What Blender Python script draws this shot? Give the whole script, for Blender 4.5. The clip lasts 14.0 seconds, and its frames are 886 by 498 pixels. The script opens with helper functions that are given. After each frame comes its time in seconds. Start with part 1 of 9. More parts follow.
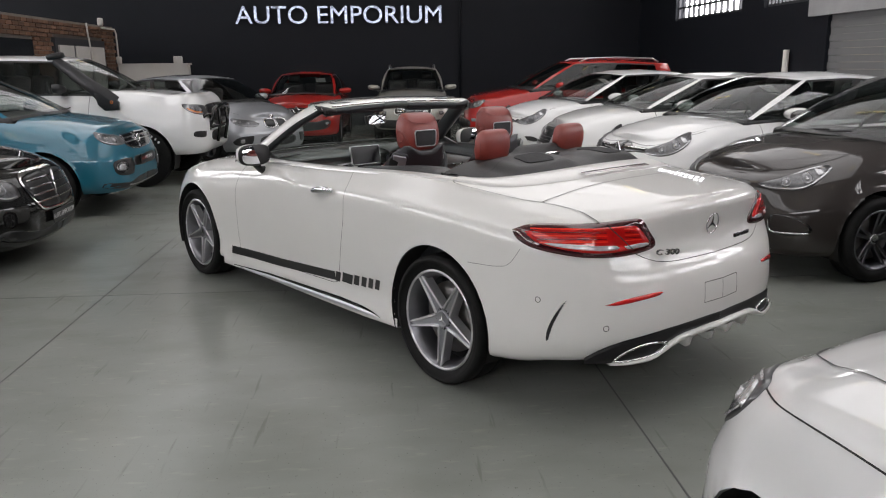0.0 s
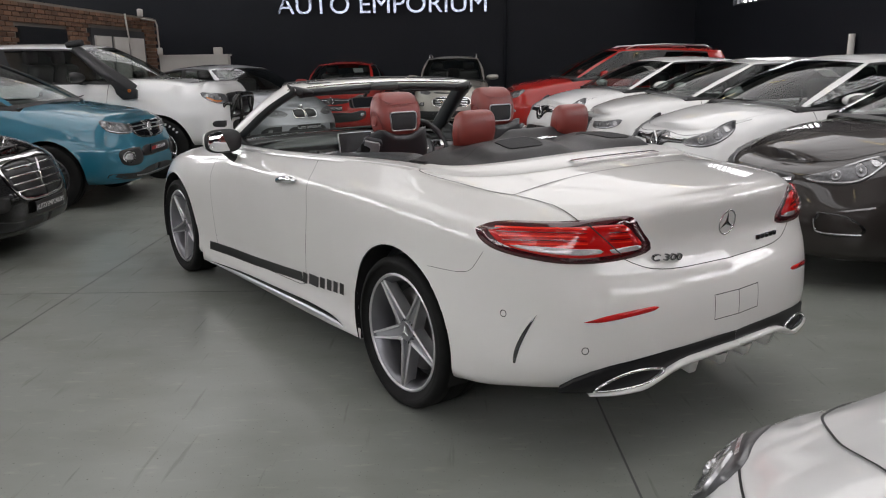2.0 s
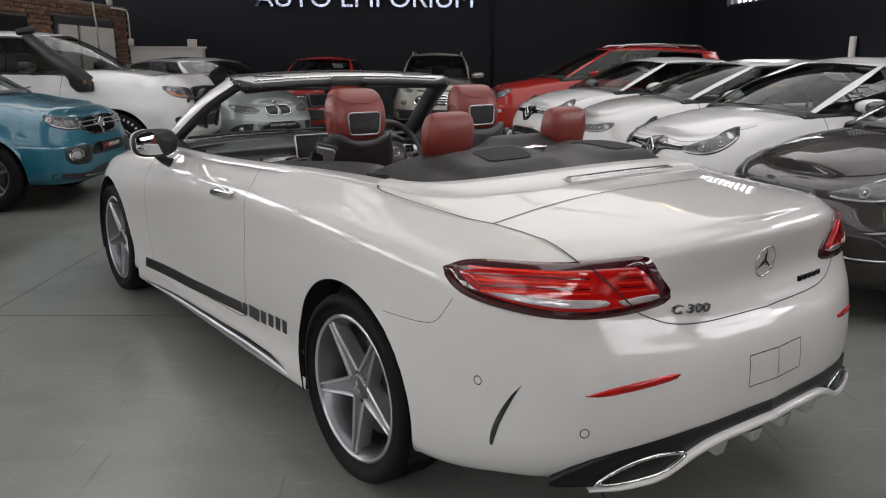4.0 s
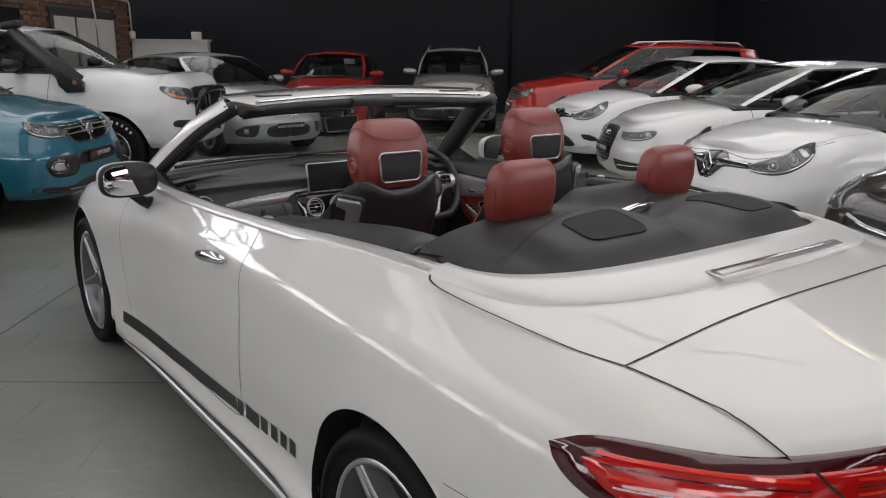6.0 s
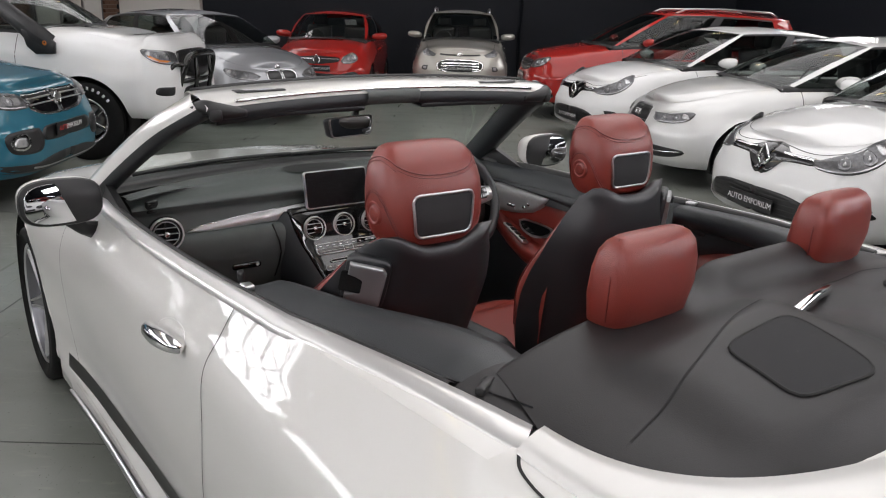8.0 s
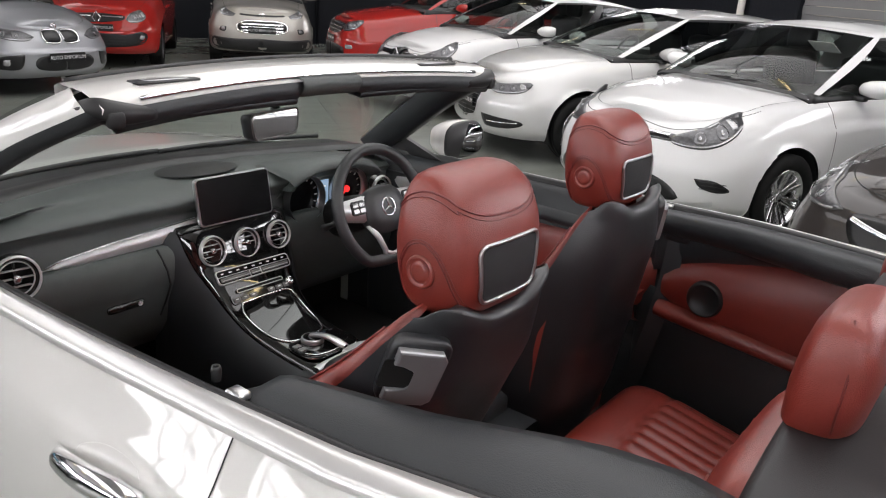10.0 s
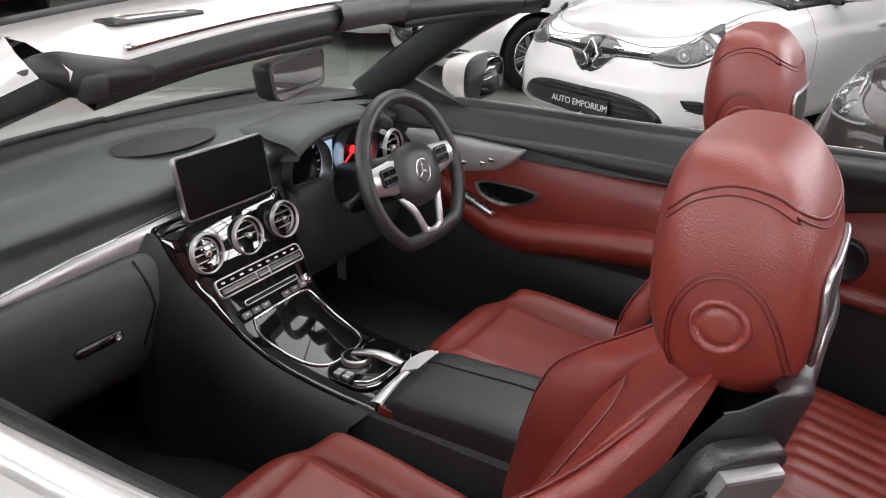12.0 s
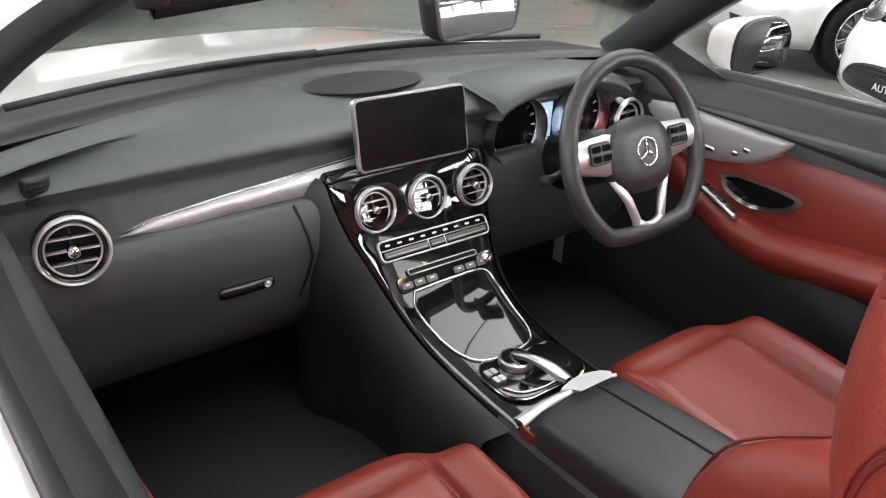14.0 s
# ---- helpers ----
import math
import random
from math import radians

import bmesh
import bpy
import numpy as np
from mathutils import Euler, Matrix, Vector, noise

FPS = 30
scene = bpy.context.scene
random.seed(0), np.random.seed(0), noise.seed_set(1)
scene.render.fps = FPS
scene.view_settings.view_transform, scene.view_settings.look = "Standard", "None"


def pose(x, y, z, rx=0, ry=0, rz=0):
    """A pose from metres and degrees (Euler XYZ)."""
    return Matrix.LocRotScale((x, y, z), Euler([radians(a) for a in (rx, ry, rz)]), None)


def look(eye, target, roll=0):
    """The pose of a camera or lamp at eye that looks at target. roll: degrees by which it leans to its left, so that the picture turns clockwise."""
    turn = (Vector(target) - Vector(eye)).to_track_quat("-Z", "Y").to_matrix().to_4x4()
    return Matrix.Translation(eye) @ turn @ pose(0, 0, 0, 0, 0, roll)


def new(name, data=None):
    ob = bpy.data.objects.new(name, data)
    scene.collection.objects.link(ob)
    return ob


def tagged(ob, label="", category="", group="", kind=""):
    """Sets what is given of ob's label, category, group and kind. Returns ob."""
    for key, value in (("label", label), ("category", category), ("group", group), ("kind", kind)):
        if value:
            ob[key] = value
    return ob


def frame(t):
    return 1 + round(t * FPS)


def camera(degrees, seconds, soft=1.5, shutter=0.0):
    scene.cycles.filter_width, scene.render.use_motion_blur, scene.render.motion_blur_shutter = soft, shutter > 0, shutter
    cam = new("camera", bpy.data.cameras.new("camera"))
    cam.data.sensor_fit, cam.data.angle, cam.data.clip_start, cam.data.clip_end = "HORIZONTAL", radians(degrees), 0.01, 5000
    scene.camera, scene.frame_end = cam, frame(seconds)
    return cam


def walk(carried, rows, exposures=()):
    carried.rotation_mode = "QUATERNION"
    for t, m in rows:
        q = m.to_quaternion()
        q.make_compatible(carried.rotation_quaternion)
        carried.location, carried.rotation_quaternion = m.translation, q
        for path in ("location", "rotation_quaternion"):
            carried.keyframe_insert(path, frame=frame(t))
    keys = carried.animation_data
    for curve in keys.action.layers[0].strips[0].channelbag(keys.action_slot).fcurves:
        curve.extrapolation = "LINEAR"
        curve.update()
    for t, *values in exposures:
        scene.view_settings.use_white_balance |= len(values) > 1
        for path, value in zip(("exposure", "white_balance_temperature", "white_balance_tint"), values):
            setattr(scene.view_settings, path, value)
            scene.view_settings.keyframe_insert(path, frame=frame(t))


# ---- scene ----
cam = camera(59.0, 14.0, soft=1.1)
PATH = [
    (0, (-3.217, -2.838, 1.56), (-1.962, -1.35, 1.101), -0.5),
    (0.5, (-3.042, -2.783, 1.563), (-1.816, -1.273, 1.097), -0.4),
    (1, (-2.842, -2.751, 1.557), (-1.628, -1.234, 1.084), -0.5),
    (1.5, (-2.65, -2.717, 1.518), (-1.502, -1.148, 1.049), -0.9),
    (2, (-2.541, -2.648, 1.446), (-1.404, -1.071, 0.976), -0.8),
    (2.5, (-2.46, -2.542, 1.384), (-1.312, -0.972, 0.918), -0.8),
    (2.7, (-2.407, -2.5, 1.371), (-1.261, -0.928, 0.905), -0.9),
    (4.8, (-1.94, -1.854, 1.465), (-0.772, -0.303, 0.983), 1.2),
    (5, (-1.906, -1.768, 1.476), (-0.747, -0.211, 0.995), 1.5),
    (5.5, (-1.827, -1.556, 1.496), (-0.674, 0.005, 1.014), 1.2),
    (6, (-1.71, -1.356, 1.507), (-0.559, 0.203, 1.011), 0.6),
    (6.5, (-1.571, -1.161, 1.539), (-0.428, 0.391, 1.005), 0.7),
    (7, (-1.48, -0.988, 1.55), (-0.344, 0.557, 0.982), 1.3),
    (7.2, (-1.449, -0.904, 1.558), (-0.313, 0.641, 0.988), 1.5),
    (9.3, (-1.248, -0.165, 1.568), (0.018, 1.233, 0.903), 4.0),
    (9.5, (-1.285, -0.088, 1.566), (0.057, 1.24, 0.905), 4.5),
    (10, (-1.343, 0.076, 1.559), (0.169, 1.21, 0.905), 4.2),
    (10.5, (-1.306, 0.263, 1.544), (0.3, 1.239, 0.861), 2.8),
    (11, (-1.231, 0.433, 1.531), (0.372, 1.38, 0.8), 1.2),
    (11.5, (-1.184, 0.547, 1.506), (0.415, 1.454, 0.718), 1.3),
    (12, (-1.117, 0.654, 1.464), (0.468, 1.573, 0.662), 1.8),
    (12.5, (-1.054, 0.727, 1.422), (0.514, 1.675, 0.62), 2.7),
    (13, (-0.977, 0.737, 1.398), (0.491, 1.822, 0.582), 2.6),
    (13.5, (-0.884, 0.716, 1.392), (0.383, 2.008, 0.54), 2.9),
    (14, (-0.813, 0.689, 1.389), (0.29, 2.094, 0.489), 2.5),
]
walk(cam, [(t, look(eye, target, roll)) for t, eye, target, roll in PATH], exposures=[(0, -0.36), (4, -0.53), (6, -0.62), (7, -0.36), (9.5, -0.04), (11, 0.22), (12.5, 0.44), (13.5, 0.72), (14, 0.88)])

# ---- light ----
PHI = radians(54)                     # the hall's long axis against the cabriolet's
UX, UY = math.cos(PHI), math.sin(PHI)


def hall(u, v, z=0.0):
    """Hall coordinates (u to the sign wall, v to the window wall) in the world."""
    return Vector((UX * u + UY * v, UY * u - UX * v, z))


HALL = Matrix(((UX, UY, 0, 0), (UY, -UX, 0, 0), (0, 0, 1, 0), (0, 0, 0, 1)))
world = bpy.data.worlds.new("world")
scene.world = world
world.use_nodes = True
wn = world.node_tree.nodes
sky = wn.new("ShaderNodeTexSky")
sky.sky_type, sky.sun_disc = "NISHITA", False
sky.sun_elevation, sky.sun_rotation = radians(48), radians(120)
world.node_tree.links.new(sky.outputs[0], wn["Background"].inputs[0])
wn["Background"].inputs[1].default_value = 0.12
scene.view_settings.exposure = 0.0


# ---- materials ----
MATS = {}


def mat(name, col, rough=0.5, metal=0.0, coat=0.0, var=0.06, vscale=6.0, bump=0.0, bscale=200.0, spec=0.5, rvar=0.0):
    """A surface with two scales of variation in colour, gloss and relief."""
    if name in MATS:
        return MATS[name]
    m = bpy.data.materials.new(name)
    m.use_nodes = True
    nt = m.node_tree
    b = nt.nodes["Principled BSDF"]
    b.inputs["Metallic"].default_value = metal
    b.inputs["Roughness"].default_value = rough
    b.inputs["Coat Weight"].default_value = coat
    b.inputs["Coat Roughness"].default_value = 0.03
    b.inputs["Specular IOR Level"].default_value = spec
    tc = nt.nodes.new("ShaderNodeTexCoord")
    n1 = nt.nodes.new("ShaderNodeTexNoise")
    n1.inputs["Scale"].default_value = vscale
    n1.inputs["Detail"].default_value = 6
    nt.links.new(tc.outputs["Object"], n1.inputs["Vector"])
    ramp = nt.nodes.new("ShaderNodeMix")
    ramp.data_type = "RGBA"
    ramp.inputs[6].default_value = (*[c * (1 - var) for c in col], 1)
    ramp.inputs[7].default_value = (*[min(1, c * (1 + var)) for c in col], 1)
    nt.links.new(n1.outputs["Fac"], ramp.inputs[0])
    nt.links.new(ramp.outputs[2], b.inputs["Base Color"])
    if rvar:
        mr = nt.nodes.new("ShaderNodeMapRange")
        mr.inputs["To Min"].default_value = max(0, rough - rvar)
        mr.inputs["To Max"].default_value = rough + rvar
        nt.links.new(n1.outputs["Fac"], mr.inputs["Value"])
        nt.links.new(mr.outputs[0], b.inputs["Roughness"])
    if bump:
        n2 = nt.nodes.new("ShaderNodeTexNoise")
        n2.inputs["Scale"].default_value = bscale
        n2.inputs["Detail"].default_value = 3
        nt.links.new(tc.outputs["Object"], n2.inputs["Vector"])
        bp = nt.nodes.new("ShaderNodeBump")
        bp.inputs["Strength"].default_value = bump
        bp.inputs["Distance"].default_value = 0.002
        nt.links.new(n2.outputs["Fac"], bp.inputs["Height"])
        nt.links.new(bp.outputs[0], b.inputs["Normal"])
    MATS[name] = m
    return m


def leather(name, col, rough=0.42):
    """Grained hide: cells and creases at real size."""
    if name in MATS:
        return MATS[name]
    m = mat(name, col, rough, var=0.12, vscale=9, rvar=0.06, spec=0.8)
    nt = m.node_tree
    tc = nt.nodes["Texture Coordinate"]
    vo = nt.nodes.new("ShaderNodeTexVoronoi")
    vo.inputs["Scale"].default_value = 520
    nt.links.new(tc.outputs["Object"], vo.inputs["Vector"])
    bp = nt.nodes.new("ShaderNodeBump")
    bp.inputs["Strength"].default_value = 0.32
    bp.inputs["Distance"].default_value = 0.001
    nt.links.new(vo.outputs["Distance"], bp.inputs["Height"])
    nt.links.new(bp.outputs[0], nt.nodes["Principled BSDF"].inputs["Normal"])
    return m


def glass(name, tint=(0.75, 0.82, 0.78), rough=0.0, ior=1.5):
    if name in MATS:
        return MATS[name]
    m = bpy.data.materials.new(name)
    m.use_nodes = True
    nt = m.node_tree
    nt.nodes.remove(nt.nodes["Principled BSDF"])
    tr = nt.nodes.new("ShaderNodeBsdfTransparent")
    tr.inputs[0].default_value = (*tint, 1)
    gl = nt.nodes.new("ShaderNodeBsdfGlossy")
    gl.inputs["Roughness"].default_value = rough
    lw = nt.nodes.new("ShaderNodeLayerWeight")
    lw.inputs[0].default_value = 0.5
    pw = nt.nodes.new("ShaderNodeMath")
    pw.operation = "POWER"
    pw.inputs[1].default_value = 5.0
    fr = nt.nodes.new("ShaderNodeMath")
    fr.operation = "MULTIPLY_ADD"
    fr.inputs[1].default_value, fr.inputs[2].default_value = 0.9, 0.05
    nt.links.new(lw.outputs["Facing"], pw.inputs[0])
    nt.links.new(pw.outputs[0], fr.inputs[0])
    mx = nt.nodes.new("ShaderNodeMixShader")
    nt.links.new(fr.outputs[0], mx.inputs[0])
    nt.links.new(tr.outputs[0], mx.inputs[1])
    nt.links.new(gl.outputs[0], mx.inputs[2])
    nt.links.new(mx.outputs[0], nt.nodes["Material Output"].inputs[0])
    MATS[name] = m
    return m


def glow(name, col, strength):
    if name in MATS:
        return MATS[name]
    m = bpy.data.materials.new(name)
    m.use_nodes = True
    nt = m.node_tree
    b = nt.nodes["Principled BSDF"]
    b.inputs["Base Color"].default_value = (*col, 1)
    b.inputs["Emission Color"].default_value = (*col, 1)
    b.inputs["Emission Strength"].default_value = strength
    MATS[name] = m
    return m


def paint(name, col, flake=0.0, rough=0.35):
    return mat(name, col, rough if not flake else max(rough, 0.42), metal=flake, coat=1.0, var=0.03, vscale=3, spec=0.5 if flake else 0.08)


BLACK = mat("black_plastic", (0.018, 0.018, 0.019), 0.42, var=0.2, vscale=30, bump=0.1)
GLOSSBLACK = mat("gloss_black", (0.006, 0.006, 0.007), 0.08, coat=1.0, var=0.1)
RUBBER = mat("tyre_rubber", (0.009, 0.009, 0.009), 0.75, var=0.25, vscale=20, bump=0.2, bscale=90, spec=0.22)
CHROME = mat("chrome", (0.85, 0.85, 0.86), 0.06, 1.0, var=0.02)
SATIN = mat("satin_aluminium", (0.62, 0.62, 0.63), 0.28, 1.0, var=0.04, vscale=40)
ALLOY = mat("grey_alloy", (0.20, 0.20, 0.215), 0.35, 1.0, var=0.06, vscale=15)
ALLOY_BRIGHT = mat("machined_alloy", (0.72, 0.72, 0.73), 0.22, 1.0, var=0.04, vscale=30)
ALLOY_MID = mat("mid_grey_alloy", (0.36, 0.36, 0.38), 0.30, 1.0, var=0.08, vscale=20)
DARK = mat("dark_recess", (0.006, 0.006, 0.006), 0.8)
GAP = mat("panel_gap", (0.01, 0.01, 0.01), 0.7)
DISC = mat("brake_steel", (0.25, 0.24, 0.23), 0.4, 1.0, var=0.15, vscale=40)
WSGLASS = glass("windscreen_glass", (0.86, 0.90, 0.88))
SIDEGLASS = glass("side_glass", (0.40, 0.45, 0.43))
PLATEBLACK = mat("plate_black", (0.012, 0.012, 0.013), 0.3)
LETTER = mat("plate_lettering", (0.75, 0.75, 0.75), 0.5)

# ---- mesh helpers ----


def part(name, bm, material, parent=None, label="", smooth=True):
    """Links a bmesh as one mesh object under a thing or a part."""
    me = bpy.data.meshes.new(name)
    if smooth:
        for f in bm.faces:
            f.smooth = True
    bm.to_mesh(me)
    bm.free()
    me.materials.append(material)
    o = new(name, me)
    if parent:
        o.parent = parent
    if label:
        o["label"] = label
    return o


def thing(name, m, label, category, group=""):
    e = new(name)
    e.empty_display_size = 0.1
    e.matrix_basis = m
    return tagged(e, label, category, group)


def crom(ps, n):
    """Points along a smooth curve through ps, n to a span (numpy rows)."""
    ps = np.asarray(ps, float)
    a = np.vstack([2 * ps[0] - ps[1], ps, 2 * ps[-1] - ps[-2]])
    out = []
    for i in range(1, len(a) - 2):
        p0, p1, p2, p3 = a[i - 1], a[i], a[i + 1], a[i + 2]
        for k in range(n):
            t = k / n
            out.append(0.5 * (2 * p1 + (p2 - p0) * t + (2 * p0 - 5 * p1 + 4 * p2 - p3) * t * t + (3 * p1 - p0 - 3 * p2 + p3) * t ** 3))
    out.append(a[-2])
    return np.array(out)


def resample(ps, n):
    ps = np.asarray(ps, float)
    d = np.r_[0, np.cumsum(np.linalg.norm(np.diff(ps, axis=0), axis=1))]
    t = np.linspace(0, d[-1], n)
    return np.stack([np.interp(t, d, ps[:, k]) for k in range(ps.shape[1])], 1)


def grid_bm(P, bm=None, keep=None, flip=False):
    """Quads over an array of points, rows by columns."""
    bm = bm or bmesh.new()
    P = np.asarray(P, float)
    r, c = P.shape[:2]
    vs = [[bm.verts.new(P[i, j]) for j in range(c)] for i in range(r)]
    for i in range(r - 1):
        for j in range(c - 1):
            if keep is not None and not keep(i, j):
                continue
            q = [vs[i][j], vs[i + 1][j], vs[i + 1][j + 1], vs[i][j + 1]]
            if flip:
                q.reverse()
            try:
                bm.faces.new(q)
            except ValueError:
                pass
    return bm


def clean(bm, merge=0.0004):
    bmesh.ops.remove_doubles(bm, verts=bm.verts, dist=merge)
    loose = [v for v in bm.verts if not v.link_faces]
    bmesh.ops.delete(bm, geom=loose, context="VERTS")
    bmesh.ops.recalc_face_normals(bm, faces=bm.faces)
    return bm


def box(bm, cx, cy, cz, sx, sy, sz, bevel=0.0, m=None, seg=2):
    """A bevelled block."""
    r = bmesh.ops.create_cube(bm, size=1.0)
    vs = r["verts"]
    for v in vs:
        v.co = Vector((v.co.x * sx, v.co.y * sy, v.co.z * sz))
    if bevel:
        es = list({e for v in vs for e in v.link_edges})
        g = bmesh.ops.bevel(bm, geom=es, offset=bevel, segments=seg, profile=0.5, affect="EDGES")
        vs = list({v for f in g["faces"] for v in f.verts} | {v for v in vs if v.is_valid})
    t = Matrix.Translation((cx, cy, cz))
    bmesh.ops.transform(bm, matrix=(m or Matrix()) @ t if m is None else t @ m, verts=vs)
    return bm


def lathe(prof, n=32, axis="x", bm=None, at=(0, 0, 0)):
    """Turns a profile of (along the axis, radius) round an axis."""
    rows = []
    for k in range(n + 1):
        a = 2 * math.pi * k / n
        row = []
        for h, r in prof:
            c, s = r * math.cos(a), r * math.sin(a)
            p = {"x": (h, c, s), "y": (c, h, s), "z": (c, s, h)}[axis]
            row.append([p[i] + at[i] for i in range(3)])
        rows.append(row)
    bm = grid_bm(rows, bm)
    return bm


def tube(path, r, n=8, bm=None, closed=False, cap=True):
    """A round bar along a path; r may be a list."""
    bm = bm or bmesh.new()
    path = [Vector(p) for p in path]
    rs = r if isinstance(r, (list, tuple)) else [r] * len(path)
    rings = []
    nrm = None
    for i, p in enumerate(path):
        a = path[i - 1] if i else (path[-1] if closed else p)
        b = path[(i + 1) % len(path)] if (i + 1 < len(path) or closed) else p
        t = (b - a).normalized()
        if nrm is None:
            nrm = t.orthogonal().normalized()
        nrm = (nrm - t * nrm.dot(t)).normalized()
        bi = t.cross(nrm)
        rings.append([bm.verts.new(p + rs[i] * (nrm * math.cos(2 * math.pi * k / n) + bi * math.sin(2 * math.pi * k / n))) for k in range(n)])
    m = len(rings)
    for i in range(m if closed else m - 1):
        A, B = rings[i], rings[(i + 1) % m]
        for k in range(n):
            bm.faces.new([A[k], A[(k + 1) % n], B[(k + 1) % n], B[k]])
    if cap and not closed:
        bm.faces.new(rings[0][::-1])
        bm.faces.new(rings[-1])
    return bm


def prism(outline, m, depth, bm=None, bevel=0.0):
    """An outline in x, y of the pose m, drawn out along its z."""
    bm = bm or bmesh.new()
    lo = [bm.verts.new(m @ Vector((x, y, 0))) for x, y in outline]
    hi = [bm.verts.new(m @ Vector((x, y, depth))) for x, y in outline]
    n = len(lo)
    fs = [bm.faces.new(lo[::-1]), bm.faces.new(hi)]
    for k in range(n):
        fs.append(bm.faces.new([lo[k], lo[(k + 1) % n], hi[(k + 1) % n], hi[k]]))
    if bevel:
        bmesh.ops.bevel(bm, geom=list(fs[1].edges), offset=bevel, segments=2, profile=0.5, affect="EDGES")
    return bm


def rounded(w, h, r, n=4):
    pts = []
    for cx, cy, a0 in ((w / 2 - r, h / 2 - r, 0), (-w / 2 + r, h / 2 - r, 90), (-w / 2 + r, -h / 2 + r, 180), (w / 2 - r, -h / 2 + r, 270)):
        for k in range(n + 1):
            a = radians(a0 + 90 * k / n)
            pts.append((cx + r * math.cos(a), cy + r * math.sin(a)))
    return pts


def lettering(text, size, depth, m, material, name="lettering", parent=None, align="CENTER", bold=0.0):
    """Raised letters in the built-in font, turned into a mesh."""
    cu = bpy.data.curves.new(name, "FONT")
    cu.body, cu.size, cu.extrude, cu.align_x, cu.align_y = text, size, depth, align, "CENTER"
    cu.offset = bold
    tmp = bpy.data.objects.new(name, cu)
    scene.collection.objects.link(tmp)
    me = bpy.data.meshes.new_from_object(tmp.evaluated_get(bpy.context.evaluated_depsgraph_get()))
    bpy.data.objects.remove(tmp)
    me.name = name
    me.materials.clear()
    me.materials.append(material)
    o = new(name, me)
    if parent:
        o.parent = parent
    o.matrix_basis = m
    return o


# ---- car shell ----


class Shell:
    """A vehicle's lower body: profiles (inset, height) swept round half of its plan."""

    def __init__(self, stations, ns, nv):
        st = [np.r_[x, y, np.ravel(p)] for x, y, p in stations]
        c = crom(st, 24)
        d = np.r_[0, np.cumsum(np.linalg.norm(np.diff(c[:, :2], axis=0), axis=1))]
        self.length = d[-1]
        t = np.linspace(0, d[-1], ns)
        c = np.stack([np.interp(t, d, c[:, k]) for k in range(c.shape[1])], 1)
        tan = np.gradient(c[:, :2], axis=0)
        tan[0], tan[-1] = (-1, 0), (1, 0)
        tan /= np.linalg.norm(tan, axis=1)[:, None]
        inw = np.stack([tan[:, 1], -tan[:, 0]], 1)
        rows = []
        for i in range(ns):
            prof = crom(c[i, 2:].reshape(-1, 2), 8)
            prof = resample(prof, nv)
            rows.append([(*(c[i, :2] + inw[i] * dd), zz) for dd, zz in prof])
        self.P = np.array(rows)
        self.P[0, :, 0] = 0
        self.P[-1, :, 0] = 0
        self.P[:, :, 0] = np.minimum(self.P[:, :, 0], 0)
        self.S = t

    def at(self, s, z, off=0.0):
        """The point on the shell at s metres round the plan and height z, pushed out by off."""
        f = np.interp(s, self.S, np.arange(len(self.S)))
        i = int(min(f, len(self.S) - 2))
        k = f - i
        row = self.P[i] * (1 - k) + self.P[i + 1] * k
        def pick(zz):
            return np.array([np.interp(zz, row[:, 2], row[:, a]) for a in range(2)] + [zz])
        p = pick(z)
        if off:
            q = self.P[i + 1] - self.P[i]
            j = int(np.argmin(abs(row[:, 2] - z)))
            up = pick(z + 0.02) - pick(z - 0.02)
            n = np.cross(q[j], up)
            n /= np.linalg.norm(n) + 1e-9
            p = p - n * off
        return p

    def s_at_y(self, y, z=0.6):
        """s on the flank where the shell is at y."""
        j = int(np.argmin(abs(self.P[len(self.S) // 2, :, 2] - z)))
        return float(np.interp(y, self.P[:, j, 1], self.S))

    def half(self, arches, side=1, zmax=None):
        """The flank as a bmesh, with wheel openings of (y, z, radius)."""
        P = self.P.copy()
        ins = np.zeros(P.shape[:2], bool)
        for y, z, r in arches:
            dy, dz = P[:, :, 1] - y, P[:, :, 2] - z
            dist = np.hypot(dy, dz)
            ok = (dist < r) & (abs(P[:, :, 0]) > 0.45)
            f = np.where(ok, r / np.maximum(dist, 1e-6), 1)
            ins |= ok
            near = ok & (dist > r * 0.55)
            P[:, :, 1] = np.where(near, y + dy * f, P[:, :, 1])
            P[:, :, 2] = np.where(near, z + dz * f, P[:, :, 2])
        P[:, :, 0] *= side
        return grid_bm(P, keep=lambda i, j: not (ins[i, j] and ins[i + 1, j] and ins[i, j + 1] and ins[i + 1, j + 1]), flip=side < 0)

    def body(self, arches):
        bm = self.half(arches, 1)
        b2 = self.half(arches, -1)
        me = bpy.data.meshes.new("tmp")
        b2.to_mesh(me)
        b2.free()
        bm.from_mesh(me)
        bpy.data.meshes.remove(me)
        return bm

    def cap(self, s0, s1, crown, power=2.2, nx=24, step=1, front=False):
        """A lid across the shell's top edges between s0 and s1; crown(y) is the height on the centre line."""
        i0, i1 = np.searchsorted(self.S, (s0, s1))
        rows = []
        for i in range(i0, min(i1 + 1, len(self.S)), step):
            x, y, z = self.P[i, -1]
            zc = crown(y)
            rows.append([(x * k, y, z + (zc - z) * (1 - abs(k) ** power)) for k in np.linspace(1, -1, nx + 1)])
        return rows

